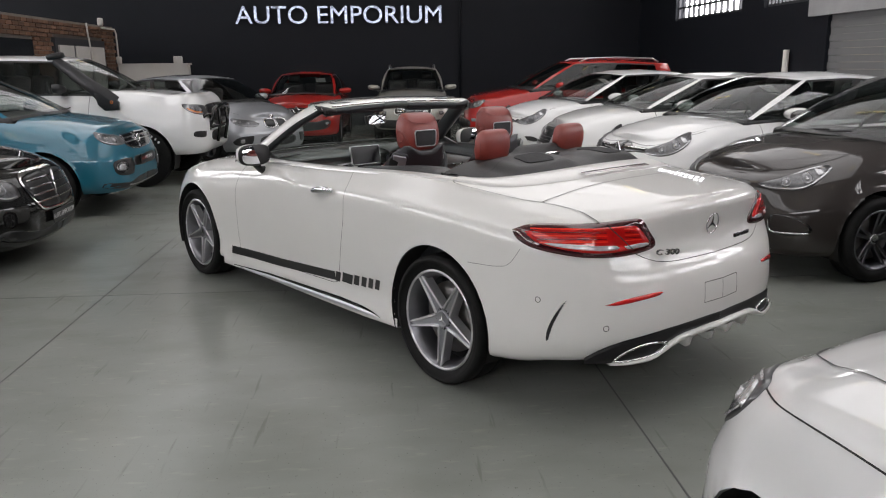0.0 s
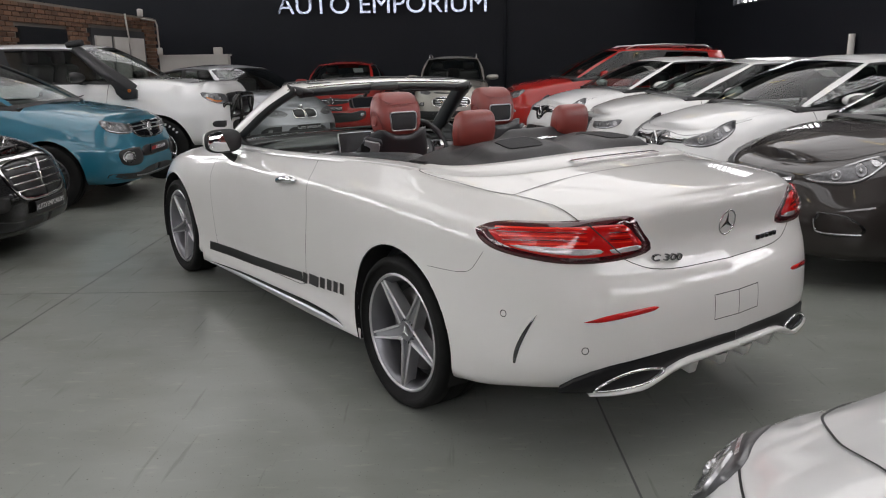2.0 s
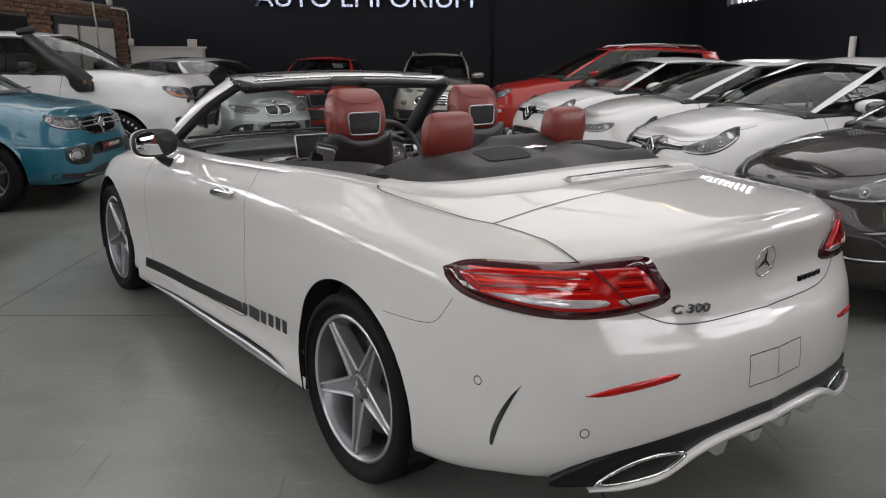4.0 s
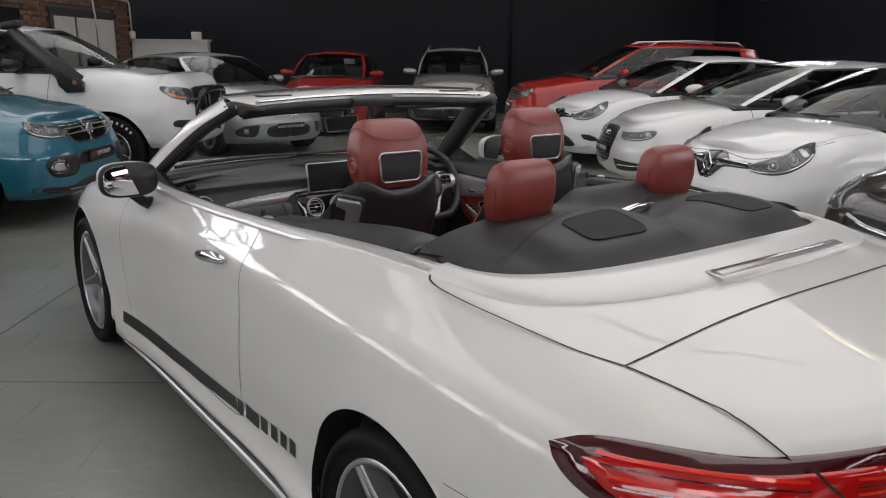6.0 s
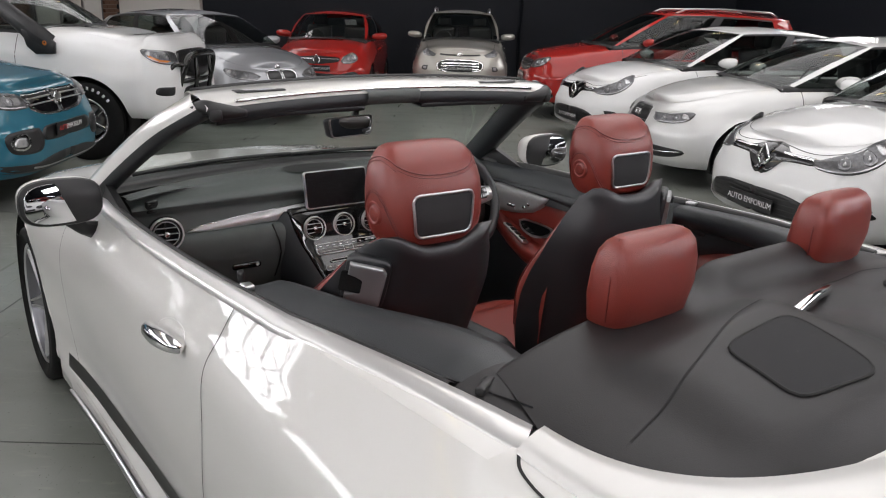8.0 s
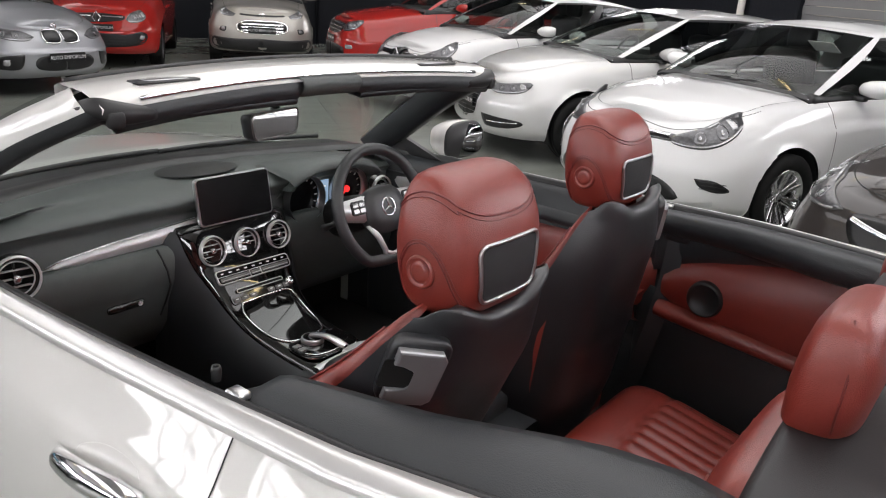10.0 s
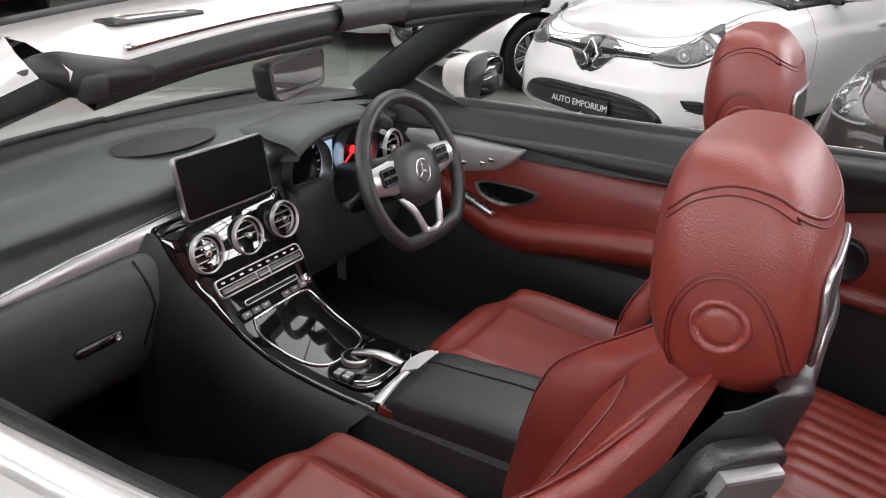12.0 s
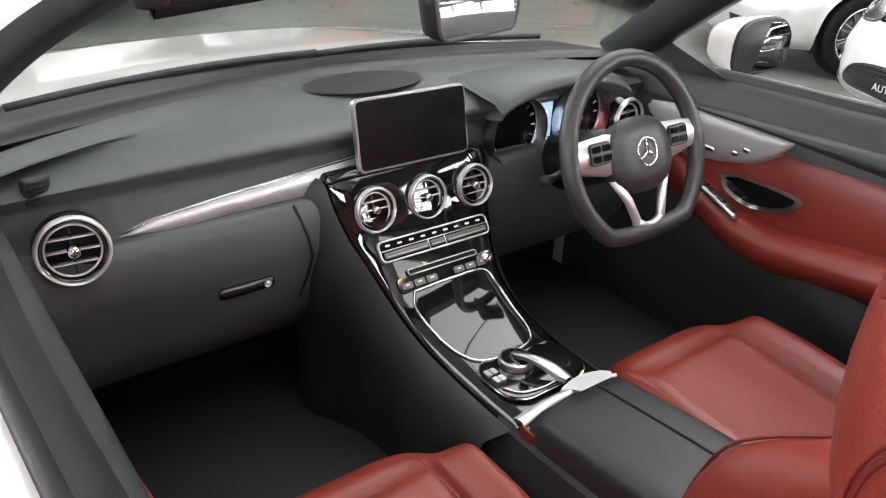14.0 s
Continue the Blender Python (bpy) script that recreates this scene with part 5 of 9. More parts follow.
SPECS = [
    (park(4.09, 1.51, 17, 2.59, 0.84, -1), "white hatchback with black grille in the window row", WHITE, dict(W=0.865, wb=2.59, oh_f=0.84, belt=0.94, hood=0.985, cowl=2.31, ws_top=1.40, nose=0.745, H=1.45, tyre=0.305, rim=0.2, style=(7, "twin"), rimcol=ALLOY_BRIGHT, square=0.25, extras=hatch_face)),
    (park(6.6, 1.24, 3, 2.6, 0.86, -1), "silver hatchback with tall dark grille", SILVER, dict(W=0.89, wb=2.6, oh_f=0.86, belt=0.94, hood=0.99, nose=0.74, H=1.43, tyre=0.315, rim=0.215, style=(10, "plain"), rimcol=ALLOY_BRIGHT, extras=ring_face)),
    (park(8.6, 0.93, 18, 2.59, 0.84, -1), "white hatchback with black grille near the sign wall", WHITE, dict(W=0.865, wb=2.59, oh_f=0.84, belt=0.94, hood=0.985, cowl=2.31, ws_top=1.40, nose=0.745, H=1.45, style=(7, "twin"), rimcol=ALLOY_BRIGHT, square=0.25, extras=hatch_face)),
    (park(11.2, 0.58, 3, 2.68, 0.9, -1), "red sport utility car with silver roof rails", RED, dict(W=0.92, wb=2.68, oh_f=0.9, belt=1.07, hood=1.10, nose=0.90, H=1.64, tyre=0.35, rim=0.23, base=0.27, style=(5, "twin"), rimcol=ALLOY_BRIGHT, drop=0.06, square=0.7, extras=suv_face)),
    (park(1.66, 1.57, 13, 2.51, 0.83, -1), "dark brown metallic hatchback with split-spoke wheels", BROWN, dict(W=0.87, wb=2.51, oh_f=0.83, belt=0.96, hood=1.0, nose=0.75, H=1.48, tyre=0.31, rim=0.215, style=(5, "twin"), extras=swept_face)),
    (park(11.9, -0.36, 88, 2.52, 0.8, -1) @ Matrix.Scale(0.94, 4), "champagne silver compact crossover with roof rails", BEIGE, dict(W=0.88, wb=2.52, oh_f=0.8, belt=1.05, hood=1.10, nose=0.91, H=1.63, tyre=0.33, base=0.27, drop=0.05, square=0.6, extras=crossover_face)),
    (park(11.3, -2.66, 88, 2.59, 0.82, -1) @ Matrix.Scale(0.95, 4), "red hatchback with a paper behind the windscreen", RED, dict(W=0.865, wb=2.59, oh_f=0.82, belt=1.0, hood=1.04, nose=0.83, H=1.52, base=0.22, extras=red_hatch_face)),
    (park(9.1, -2.68, 43, 2.69, 0.78, 1), "silver grey hatchback with twin kidney grille", GREYSILVER, dict(W=0.88, wb=2.69, oh_f=0.78, belt=0.92, hood=0.97, nose=0.72, H=1.42, style=(5, "twin"), extras=kidney_face)),
    (park(7.3, -3.28, 2, 3.22, 0.84, 1), "white pickup with black bull bar and snorkel", WHITE, dict(W=0.93, wb=3.22, oh_f=0.84, belt=1.20, hood=1.255, nose=1.18, cowl=2.76, flat=7.0, mirror=BLACK, H=1.73, tyre=0.385, rim=0.22, base=0.42, style=(6, "plain"), rimcol=ALLOY_BRIGHT, drop=0.03, rise=0.02, ws_top=2.12, roof_end=-0.2, square=1.0, extras=pickup_face)),
    (park(5.08, -3.69, 0, 2.56, 0.82, 1), "teal compact crossover with black trim", TEAL, dict(W=0.88, wb=2.56, oh_f=0.82, belt=1.02, hood=1.06, nose=0.87, H=1.56, tyre=0.33, rim=0.21, base=0.25, flat=4.5, style=(5, "twin"), drop=0.06, square=0.8, extras=vw_face)),
    (park(2.49, -3.65, -2, 2.94, 0.85, 1), "black saloon with wide chrome grille", BLACKPAINT, dict(W=0.92, wb=2.94, oh_f=0.85, belt=0.94, hood=0.99, nose=0.77, H=1.46, tyre=0.33, rim=0.22, style=(5, "twin"), drop=0.16, rise=0.02, ws_top=1.65, extras=saloon_face)),
    (park_up(-1.98, 0.68, 2.5, 0.82), "white hatchback seen over its bonnet", WHITE, dict(W=0.86, wb=2.5, oh_f=0.82, belt=0.95, hood=1.0, nose=0.76, H=1.47, extras=blunt_face)),
    (park_up(-1.75, 2.75, 2.5, 0.82), "red hatchback beside a white one", RED, dict(W=0.86, wb=2.5, oh_f=0.82, belt=0.97, hood=1.02, nose=0.80, H=1.5, extras=blunt_face)),
    (park(-0.70, 1.88, 10, 2.6, 0.84, -1), "black hatchback at the near end of the window row", BLACKPAINT, dict(W=0.88, wb=2.6, oh_f=0.84, belt=0.96, hood=1.0, nose=0.77, H=1.46, extras=swept_face)),
]
for m, label, col, kw in SPECS:
    parked_car(m, label, col, **kw)


# ---- cabriolet ----
CAB = thing("cabriolet", Matrix(), "white two-door cabriolet with the roof folded and red leather seats", "car")
CABWHITE = paint("cream_white_paint", (0.72, 0.71, 0.685))
SATINWHITE = mat("satin_white_trim", (0.72, 0.71, 0.69), 0.3, 0.15, var=0.03)
REDHIDE = leather("red_leather", (0.225, 0.029, 0.020), 0.36)
DARKRED = leather("dark_red_piping", (0.16, 0.014, 0.012))
BLACKHIDE = leather("black_leather", (0.026, 0.029, 0.032), 0.42)
BLACKHIDE.node_tree.nodes["Principled BSDF"].inputs["Specular IOR Level"].default_value = 0.5
PALEMETAL = mat("pale_satin_metal", (0.80, 0.80, 0.81), 0.42, 0.85, var=0.04, vscale=40)
BRUSHED = mat("brushed_silver", (0.50, 0.50, 0.50), 0.45, 0.5, var=0.06, vscale=50)
ALLOYFACE = mat("silver_spoke_face", (0.56, 0.56, 0.57), 0.30, 0.8, var=0.05, vscale=30)
DASHPAD = mat("black_dash_pad", (0.078, 0.088, 0.085), 0.38, var=0.15, vscale=25, bump=0.35, bscale=700)
COVER = mat("dark_grey_cover", (0.019, 0.018, 0.019), 0.5, var=0.12, vscale=14, bump=0.2, bscale=500)
CARPET = mat("black_carpet", (0.052, 0.054, 0.052), 0.95, var=0.3, vscale=120, bump=0.5, bscale=900)
PIANO = mat("piano_black", (0.008, 0.008, 0.008), 0.05, coat=1.0, var=0.05)
MIRROR = mat("mirror_glass", (0.75, 0.76, 0.77), 0.01, 1.0, var=0.01)
LENSDARK = mat("dark_red_lens", (0.055, 0.003, 0.006), 0.14, coat=1.0, var=0.1)
LENSRED = mat("red_lens", (0.50, 0.006, 0.006), 0.12, coat=0.6, var=0.3, vscale=30)
LENSHOT = mat("bright_red_bar", (0.80, 0.03, 0.015), 0.12, coat=0.6)
LENSCLEAR = mat("clear_reflector", (0.50, 0.46, 0.46), 0.15, 0.3, coat=1.0, var=0.3, vscale=60)
DIFFBLACK = mat("diffuser_black", (0.010, 0.010, 0.011), 0.38, var=0.2, vscale=30, spec=0.3)
BADGEDARK = mat("dark_chrome_letter", (0.28, 0.28, 0.29), 0.15, 1.0, var=0.1)
BELTMETAL = mat("satin_belt_metal", (0.74, 0.73, 0.72), 0.30, 0.6, var=0.03)
SATINDARK = mat("dark_satin_rim", (0.16, 0.155, 0.15), 0.4, 0.3)
DECAL = mat("black_decal", (0.012, 0.012, 0.012), 0.35)
SCREEN = mat("dark_screen", (0.006, 0.006, 0.007), 0.22, var=0.05, spec=0.3)

side = [(0.06, 0.19), (0.02, 0.225), (0.04, 0.32), (0.024, 0.45), (0.006, 0.60), (0.0, 0.74), (0.007, 0.866), (0.056, 0.934), (0.105, 0.992)]
STN = [
    (0, -1.02, [(0.13, 0.30), (0.05, 0.33), (0.008, 0.41), (0.0, 0.54), (0.018, 0.65), (0.06, 0.71), (0.092, 0.80), (0.062, 0.928), (0.10, 0.962)]),
    (-0.40, -0.985, [(0.13, 0.30), (0.05, 0.33), (0.008, 0.41), (0.0, 0.54), (0.018, 0.65), (0.055, 0.715), (0.085, 0.80), (0.070, 0.922), (0.12, 0.958)]),
    (-0.70, -0.875, [(0.11, 0.30), (0.04, 0.33), (0.0, 0.41), (0.0, 0.54), (0.012, 0.65), (0.035, 0.735), (0.058, 0.81), (0.092, 0.90), (0.15, 0.948)]),
    (-0.83, -0.68, [(0.09, 0.28), (0.03, 0.31), (0.0, 0.40), (0.0, 0.52), (0.002, 0.64), (0.01, 0.74), (0.03, 0.82), (0.08, 0.90), (0.16, 0.95)]),
    (-0.872, -0.42, [(0.07, 0.235), (0.02, 0.27), (0.005, 0.37), (0.0, 0.50), (0.0, 0.62), (0.0, 0.73), (0.016, 0.842), (0.085, 0.918), (0.18, 0.962)]),
    (-0.888, 0.0, [(0.06, 0.21), (0.02, 0.25), (0.01, 0.36), (0.0, 0.48), (0.0, 0.60), (0.0, 0.73), (0.016, 0.862), (0.080, 0.930), (0.155, 0.995)]),
    (-0.878, 0.5, side[:8] + [(0.106, 1.0)]), (-0.874, 1.2, side[:6] + [(0.007, 0.850), (0.044, 0.922), (0.074, 0.974)]), (-0.872, 1.7, side[:6] + [(0.007, 0.842), (0.042, 0.912), (0.072, 0.964)]),
    (-0.875, 2.1, [(0.06, 0.19), (0.02, 0.22), (0.035, 0.32), (0.02, 0.45), (0.005, 0.60), (0.0, 0.70), (0.010, 0.79), (0.05, 0.88), (0.12, 0.945)]),
    (-0.885, 2.6, [(0.06, 0.19), (0.02, 0.23), (0.01, 0.34), (0.0, 0.46), (0.0, 0.58), (0.0, 0.68), (0.02, 0.77), (0.07, 0.85), (0.16, 0.895)]),
    (-0.885, 2.95, [(0.06, 0.19), (0.02, 0.23), (0.01, 0.34), (0.0, 0.45), (0.0, 0.56), (0.005, 0.65), (0.03, 0.74), (0.08, 0.81), (0.17, 0.85)]),
    (-0.84, 3.25, [(0.07, 0.19), (0.02, 0.23), (0.0, 0.33), (0.0, 0.43), (0.005, 0.53), (0.02, 0.61), (0.045, 0.68), (0.09, 0.76), (0.17, 0.80)]),
    (-0.72, 3.46, [(0.08, 0.19), (0.03, 0.22), (0.0, 0.31), (0.0, 0.41), (0.005, 0.50), (0.02, 0.58), (0.04, 0.65), (0.08, 0.72), (0.14, 0.755)]),
    (-0.42, 3.59, [(0.08, 0.19), (0.03, 0.22), (0.0, 0.31), (0.0, 0.41), (0.005, 0.50), (0.015, 0.57), (0.03, 0.63), (0.06, 0.69), (0.11, 0.73)]),
    (0, 3.63, [(0.08, 0.19), (0.03, 0.22), (0.0, 0.31), (0.0, 0.41), (0.005, 0.50), (0.015, 0.57), (0.03, 0.63), (0.06, 0.69), (0.11, 0.73)]),
]
HS = Shell(STN, 220, 40)
TR = 0.328
ARCH = [(0.0, TR + 0.01, 0.372), (2.84, TR + 0.01, 0.372)]
S_LID = HS.s_at_y(0.06, 0.99)
S_COWL = HS.s_at_y(2.27, 0.93)
DECK = lambda y: float(np.interp(y, [-0.95, -0.86, -0.7, -0.5, -0.3, -0.1, 0.1], [0.972, 0.982, 0.998, 1.018, 1.035, 1.035, 1.02]))
HOOD = lambda y: float(np.interp(y, [2.0, 2.4, 2.9, 3.3, 3.6], [0.985, 0.965, 0.905, 0.825, 0.735]))
bm = HS.body(ARCH)
grid_bm(HS.cap(0, S_LID, DECK, 2.6, 40), bm)
grid_bm(HS.cap(S_COWL, HS.length, HOOD, 2.4, 40), bm)
part("body", clean(bm), CABWHITE, CAB)
EDGE = HS.P[:, -1]


def edge_at(y):
    """The shell's top edge on the left at y: x and z."""
    return float(np.interp(y, EDGE[:, 1], EDGE[:, 0])), float(np.interp(y, EDGE[:, 1], EDGE[:, 2]))


def belt_in(y):
    """How far inside the shell's edge the bright belt strip runs."""
    return max(0.0, float(np.interp(y, [0.05, 0.30, 0.75], [-0.684, -0.722, -0.80])) - edge_at(y)[0]) if y < 0.75 else 0.0


def belt_wide(y):
    return float(np.interp(y, [0.05, 0.35, 0.9, 1.9], [0.040, 0.036, 0.020, 0.016]))


def deck_z(x, y):
    xe, ze = edge_at(y)
    return ze + (DECK(y) - ze) * (1 - min(1, abs(x / xe)) ** 2.6)


for s in (1, -1):
    for y in (0.0, 2.84):
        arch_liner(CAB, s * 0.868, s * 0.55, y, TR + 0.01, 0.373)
        wheel(CAB, s * 0.764, y, TR, 0.250, 0.225, s, (5, "star"), ALLOY, ALLOYFACE, "grey alloy wheel with five machined spokes")

# outside trim, on both flanks
for s in (1, -1):
    lamp = part("tail_lamp", HS.patch([(1.158, 0.858), (1.09, 0.885), (0.97, 0.898), (0.75, 0.905), (0.55, 0.916), (0.495, 0.912), (0.45, 0.86), (0.40, 0.805), (0.425, 0.778), (0.54, 0.766), (0.70, 0.766), (0.862, 0.776), (1.04, 0.798), (1.125, 0.828)], 0.003, 0.014, s, 60, 7), LENSDARK, CAB, "dark red tail lamp")
    part("red_lens", HS.patch([(1.085, 0.854), (1.03, 0.866), (0.95, 0.876), (0.75, 0.883), (0.57, 0.891), (0.525, 0.884), (0.485, 0.848), (0.455, 0.815), (0.475, 0.797), (0.57, 0.787), (0.70, 0.785), (0.85, 0.795), (0.99, 0.814), (1.05, 0.834)], 0.016, 0.019, s, 60, 6), LENSRED, lamp, "bright red lens")
    part("clear_lens", HS.patch([(0.99, 0.820), (0.86, 0.820), (0.74, 0.815), (0.64, 0.810), (0.64, 0.795), (0.74, 0.795), (0.86, 0.803), (0.95, 0.812)], 0.0205, 0.0215, s, 40, 4), LENSCLEAR, lamp)
    part("clear_lens", HS.patch([(0.60, 0.806), (0.52, 0.812), (0.47, 0.812), (0.46, 0.802), (0.50, 0.794), (0.58, 0.792)], 0.0205, 0.0215, s, 30, 4), LENSCLEAR, lamp)
    for k, z in enumerate((0.876, 0.864, 0.852, 0.840, 0.829)):
        part("light_bar", HS.seam([(1.06 - 0.015 * k, z - 0.010), (0.86, z), (0.69, z + 0.001)], 0.0028 if k % 2 else 0.005, 0.0215, s, 30), LENSDARK if k % 2 else LENSHOT, lamp)
        part("light_bar", HS.seam([(0.60, z + 0.004), (0.53 - 0.006 * k, z + 0.003)], 0.0028 if k % 2 else 0.005, 0.0215, s, 12), LENSDARK if k % 2 else LENSHOT, lamp)
    part("lamp_split", HS.seam([(0.683, 0.893), (0.62, 0.845), (0.555, 0.785)], 0.005, 0.0225, s, 20), GAP, lamp)
    part("bumper_seam", HS.seam([(1.40, 0.676), (1.30, 0.682), (1.212, 0.690), (1.15, 0.712), (1.095, 0.785)], 0.0018, 0.001, s), GAP, CAB)
    part("lid_seam_low", HS.seam([(0.53, 0.768), (0.47, 0.742), (0.40, 0.722), (0.27, 0.710), (0.0, 0.707)], 0.003, 0.001, s), GAP, CAB)
    part("bumper_slit", HS.patch([(0.868, 0.592), (0.895, 0.560), (0.928, 0.505), (0.950, 0.450), (0.956, 0.404), (0.946, 0.405), (0.934, 0.452), (0.912, 0.505), (0.888, 0.555)], 0.001, 0.0015, s, 36, 3), GLOSSBLACK, CAB)
    part("rear_reflector", HS.patch([(0.705, 0.574), (0.60, 0.594), (0.431, 0.604), (0.432, 0.590), (0.55, 0.578), (0.65, 0.570)], 0.002, 0.005, s, 30, 4), LENSRED, CAB, "red rear reflector")
    for a, b in ((0.997, 0.578), (0.70, 0.473)):
        q = HS.at(a, b, 0.001)
        part("parking_sensor", HS.seam([(a + 0.012 * math.cos(t), b + 0.012 * math.sin(t)) for t in np.linspace(0, 2 * math.pi, 9)], 0.003, 0.0012, s, 28), GAP, CAB)
    # diffuser: a black band below the bumper, a white lip under it and blunt fins
    def skirt(a, z, off=0.0):
        p = HS.at(abs(a), 0.41, off)
        return (p[0] * s * (1 if a >= 0 else -1), p[1], z)
    over = lambda a: float(np.interp(a, [0, 0.1, 0.37, 0.6, 0.676, 0.732, 0.784, 0.82], [0.437, 0.437, 0.432, 0.412, 0.396, 0.372, 0.336, 0.30]))
    lip_z = lambda a: float(np.interp(a, [0, 0.08, 0.252, 0.31, 0.36, 0.412, 0.45, 0.488, 0.592, 0.70], [0.381, 0.380, 0.375, 0.368, 0.355, 0.334, 0.319, 0.310, 0.308, 0.315]))
    rows = []
    for a in np.linspace(0, 0.786, 46):
        zt = over(a)
        zb = min(lip_z(a) + 0.004, zt - 0.004)
        q = HS.at(a, zt, 0.0025)
        rows.append([(q[0] * s, q[1], q[2]), skirt(a, zt - 0.004, 0.005)] + [skirt(a, zt + (zb - zt) * t, 0.003) for t in (0.3, 0.6, 1)] + [skirt(a, zb - 0.01, -0.10)])
    part("diffuser", grid_bm(rows), DIFFBLACK, CAB, "satin black rear diffuser")
    rows = []
    for a in np.linspace(0, 0.685, 44):
        h = float(np.interp(a, [0, 0.30, 0.45, 0.60, 0.685], [0.013, 0.013, 0.009, 0.006, 0.002]))
        z = lip_z(a)
        rows.append([skirt(a, z + h, 0.002), skirt(a, z + h * 0.9, 0.016), skirt(a, z + h * 0.2, 0.026), skirt(a, z - h * 0.7, 0.022), skirt(a, z - h * 1.4, -0.02), skirt(a, z - h * 1.5, -0.12)])
    part("diffuser_lip", grid_bm(rows), SATINWHITE, CAB, "satin white diffuser lip")
    lens = [tuple(q) for q in resample(crom([(0.666, 0.325), (0.64, 0.345), (0.572, 0.370), (0.484, 0.381), (0.385, 0.367), (0.412, 0.341), (0.456, 0.327), (0.52, 0.321), (0.62, 0.319), (0.666, 0.325)], 6), 49)[:-1]]
    tip = part("exhaust_tip", tube([skirt(a, z, 0.012) for a, z in lens], 0.0055, 8, closed=True), CHROME, CAB, "chrome exhaust trim")
    c = np.mean(lens, 0)
    rings = [[skirt(*(c + (np.array(q) - c) * k), off) for q in lens + lens[:1]] for k, off in ((0.99, 0.010), (0.86, -0.035), (0.80, -0.06))]
    part("exhaust_sleeve", grid_bm(rings[:2]), SATIN, tip)
    part("exhaust_mouth", grid_bm(rings[1:] + [[skirt(*c, -0.07)] * len(rings[0])]), DARK, tip)
    for a in (0.245, 0.082):
        p, q = Vector(skirt(a - 0.034, 0.36, 0.016)), Vector(skirt(a + 0.034, 0.36, 0.016))
        d = (q - p).normalized()
        back = Vector((-d.y, d.x, 0))
        back = back if back.y > 0 else -back
        bm = bmesh.new()
        lo = [bm.verts.new(p + d * u + back * v + Vector((0, 0, -0.043 - w))) for u, v, w in ((0.010, 0.006, 0.0), (0.044, 0.006, 0.0), (0.040, 0.14, -0.02), (0.014, 0.14, -0.02))]
        hi = [bm.verts.new(p + d * u + back * v) for u, v in ((0.0, 0.0), (0.068, 0.0), (0.062, 0.14), (0.004, 0.14))]
        bm.faces.new(lo)
        for i in range(4):
            bm.faces.new([lo[i], lo[(i + 1) % 4], hi[(i + 1) % 4], hi[i]])
        bmesh.ops.bevel(bm, geom=[e for e in bm.edges if not e.is_boundary], offset=0.005, segments=2, affect="EDGES")
        bmesh.ops.recalc_face_normals(bm, faces=bm.faces)
        part("diffuser_fin", bm, SATINWHITE, CAB)
    # doors
    part("door_gap_rear", HS.seam([(2.451, 0.985), (2.440, 0.85), (2.452, 0.703), (2.52, 0.50), (2.572, 0.36), (2.590, 0.328), (2.640, 0.313)], 0.003, 0.001, s, 50), GAP, CAB)
    part("door_gap_front", HS.seam([(3.70, 0.93), (3.77, 0.80), (3.80, 0.60), (3.825, 0.35), (3.825, 0.268)], 0.003, 0.001, s, 50), GAP, CAB)
    part("door_gap_low", HS.seam([(3.825, 0.268), (3.696, 0.274), (3.194, 0.298), (2.77, 0.310), (2.64, 0.313)], 0.003, 0.001, s, 50), GAP, CAB)
    top = lambda a: float(np.interp(a, [2.60, 3.26, 3.94], [0.386, 0.342, 0.316]))
    rows = []
    for a in np.linspace(3.94, 2.612, 60):
        rows.append([[s * p[0], p[1], p[2]] for p in (HS.at(a, top(a) - 0.054 * k, 0.0015) for k in (0, 0.33, 0.66, 1))])
    part("side_stripe", grid_bm(rows), DECAL, CAB, "black decal stripe")
    for k, (a, w) in enumerate(((2.568, 0.050), (2.468, 0.104), (2.372, 0.052), (2.296, 0.048), (2.228, 0.044), (2.162, 0.042))):
        rows = []
        for c in np.linspace(0, 1, 5):
            zt = np.interp(a, [2.10, 2.60], [0.432, 0.388])
            rows.append([[s * p[0], p[1], p[2]] for p in (HS.at(a + w / 2 + 0.026 * m - w * c, zt - 0.062 * m, 0.0015) for m in (0, 0.33, 0.66, 1))])
        part("stripe_bar", grid_bm(rows), DECAL, CAB)
    # sill blade
    slit_z = lambda y: float(np.interp(y, [0.48, 0.501, 0.56, 0.65, 0.892, 1.307, 1.765, 2.271], [0.219, 0.226, 0.239, 0.249, 0.251, 0.238, 0.220, 0.186]))
    blade_z = lambda y: float(np.interp(y, [0.48, 0.541, 0.654, 0.898, 1.315, 1.772, 2.274], [0.217, 0.217, 0.209, 0.202, 0.191, 0.186, 0.176]))
    foot_z = lambda y: float(np.interp(y, [0.31, 0.657, 0.901, 1.317, 1.775, 2.425], [0.202, 0.186, 0.182, 0.177, 0.173, 0.166]))
    skin = lambda y, z: abs(HS.at(HS.s_at_y(y, 0.25), max(z, 0.235))[0]) + 0.002
    slit_rows, blade_rows, foot_rows = [], [], []
    for y in np.linspace(0.49, 2.27, 50):
        hi, lo = slit_z(y), blade_z(y)
        mid = lo + (hi - lo) * 0.60
        x = skin(y, lo)
        slit_rows.append([(-s * (skin(y, hi) + 0.003), y, hi), (-s * (x + 0.003), y, (hi + mid) / 2), (-s * (x + 0.003), y, mid - 0.002)])
        blade_rows.append([(-s * (x - 0.006), y, mid + 0.003), (-s * (x + 0.007), y, mid - 0.002), (-s * (x + 0.012), y, (mid + lo) / 2), (-s * (x + 0.008), y, lo)])
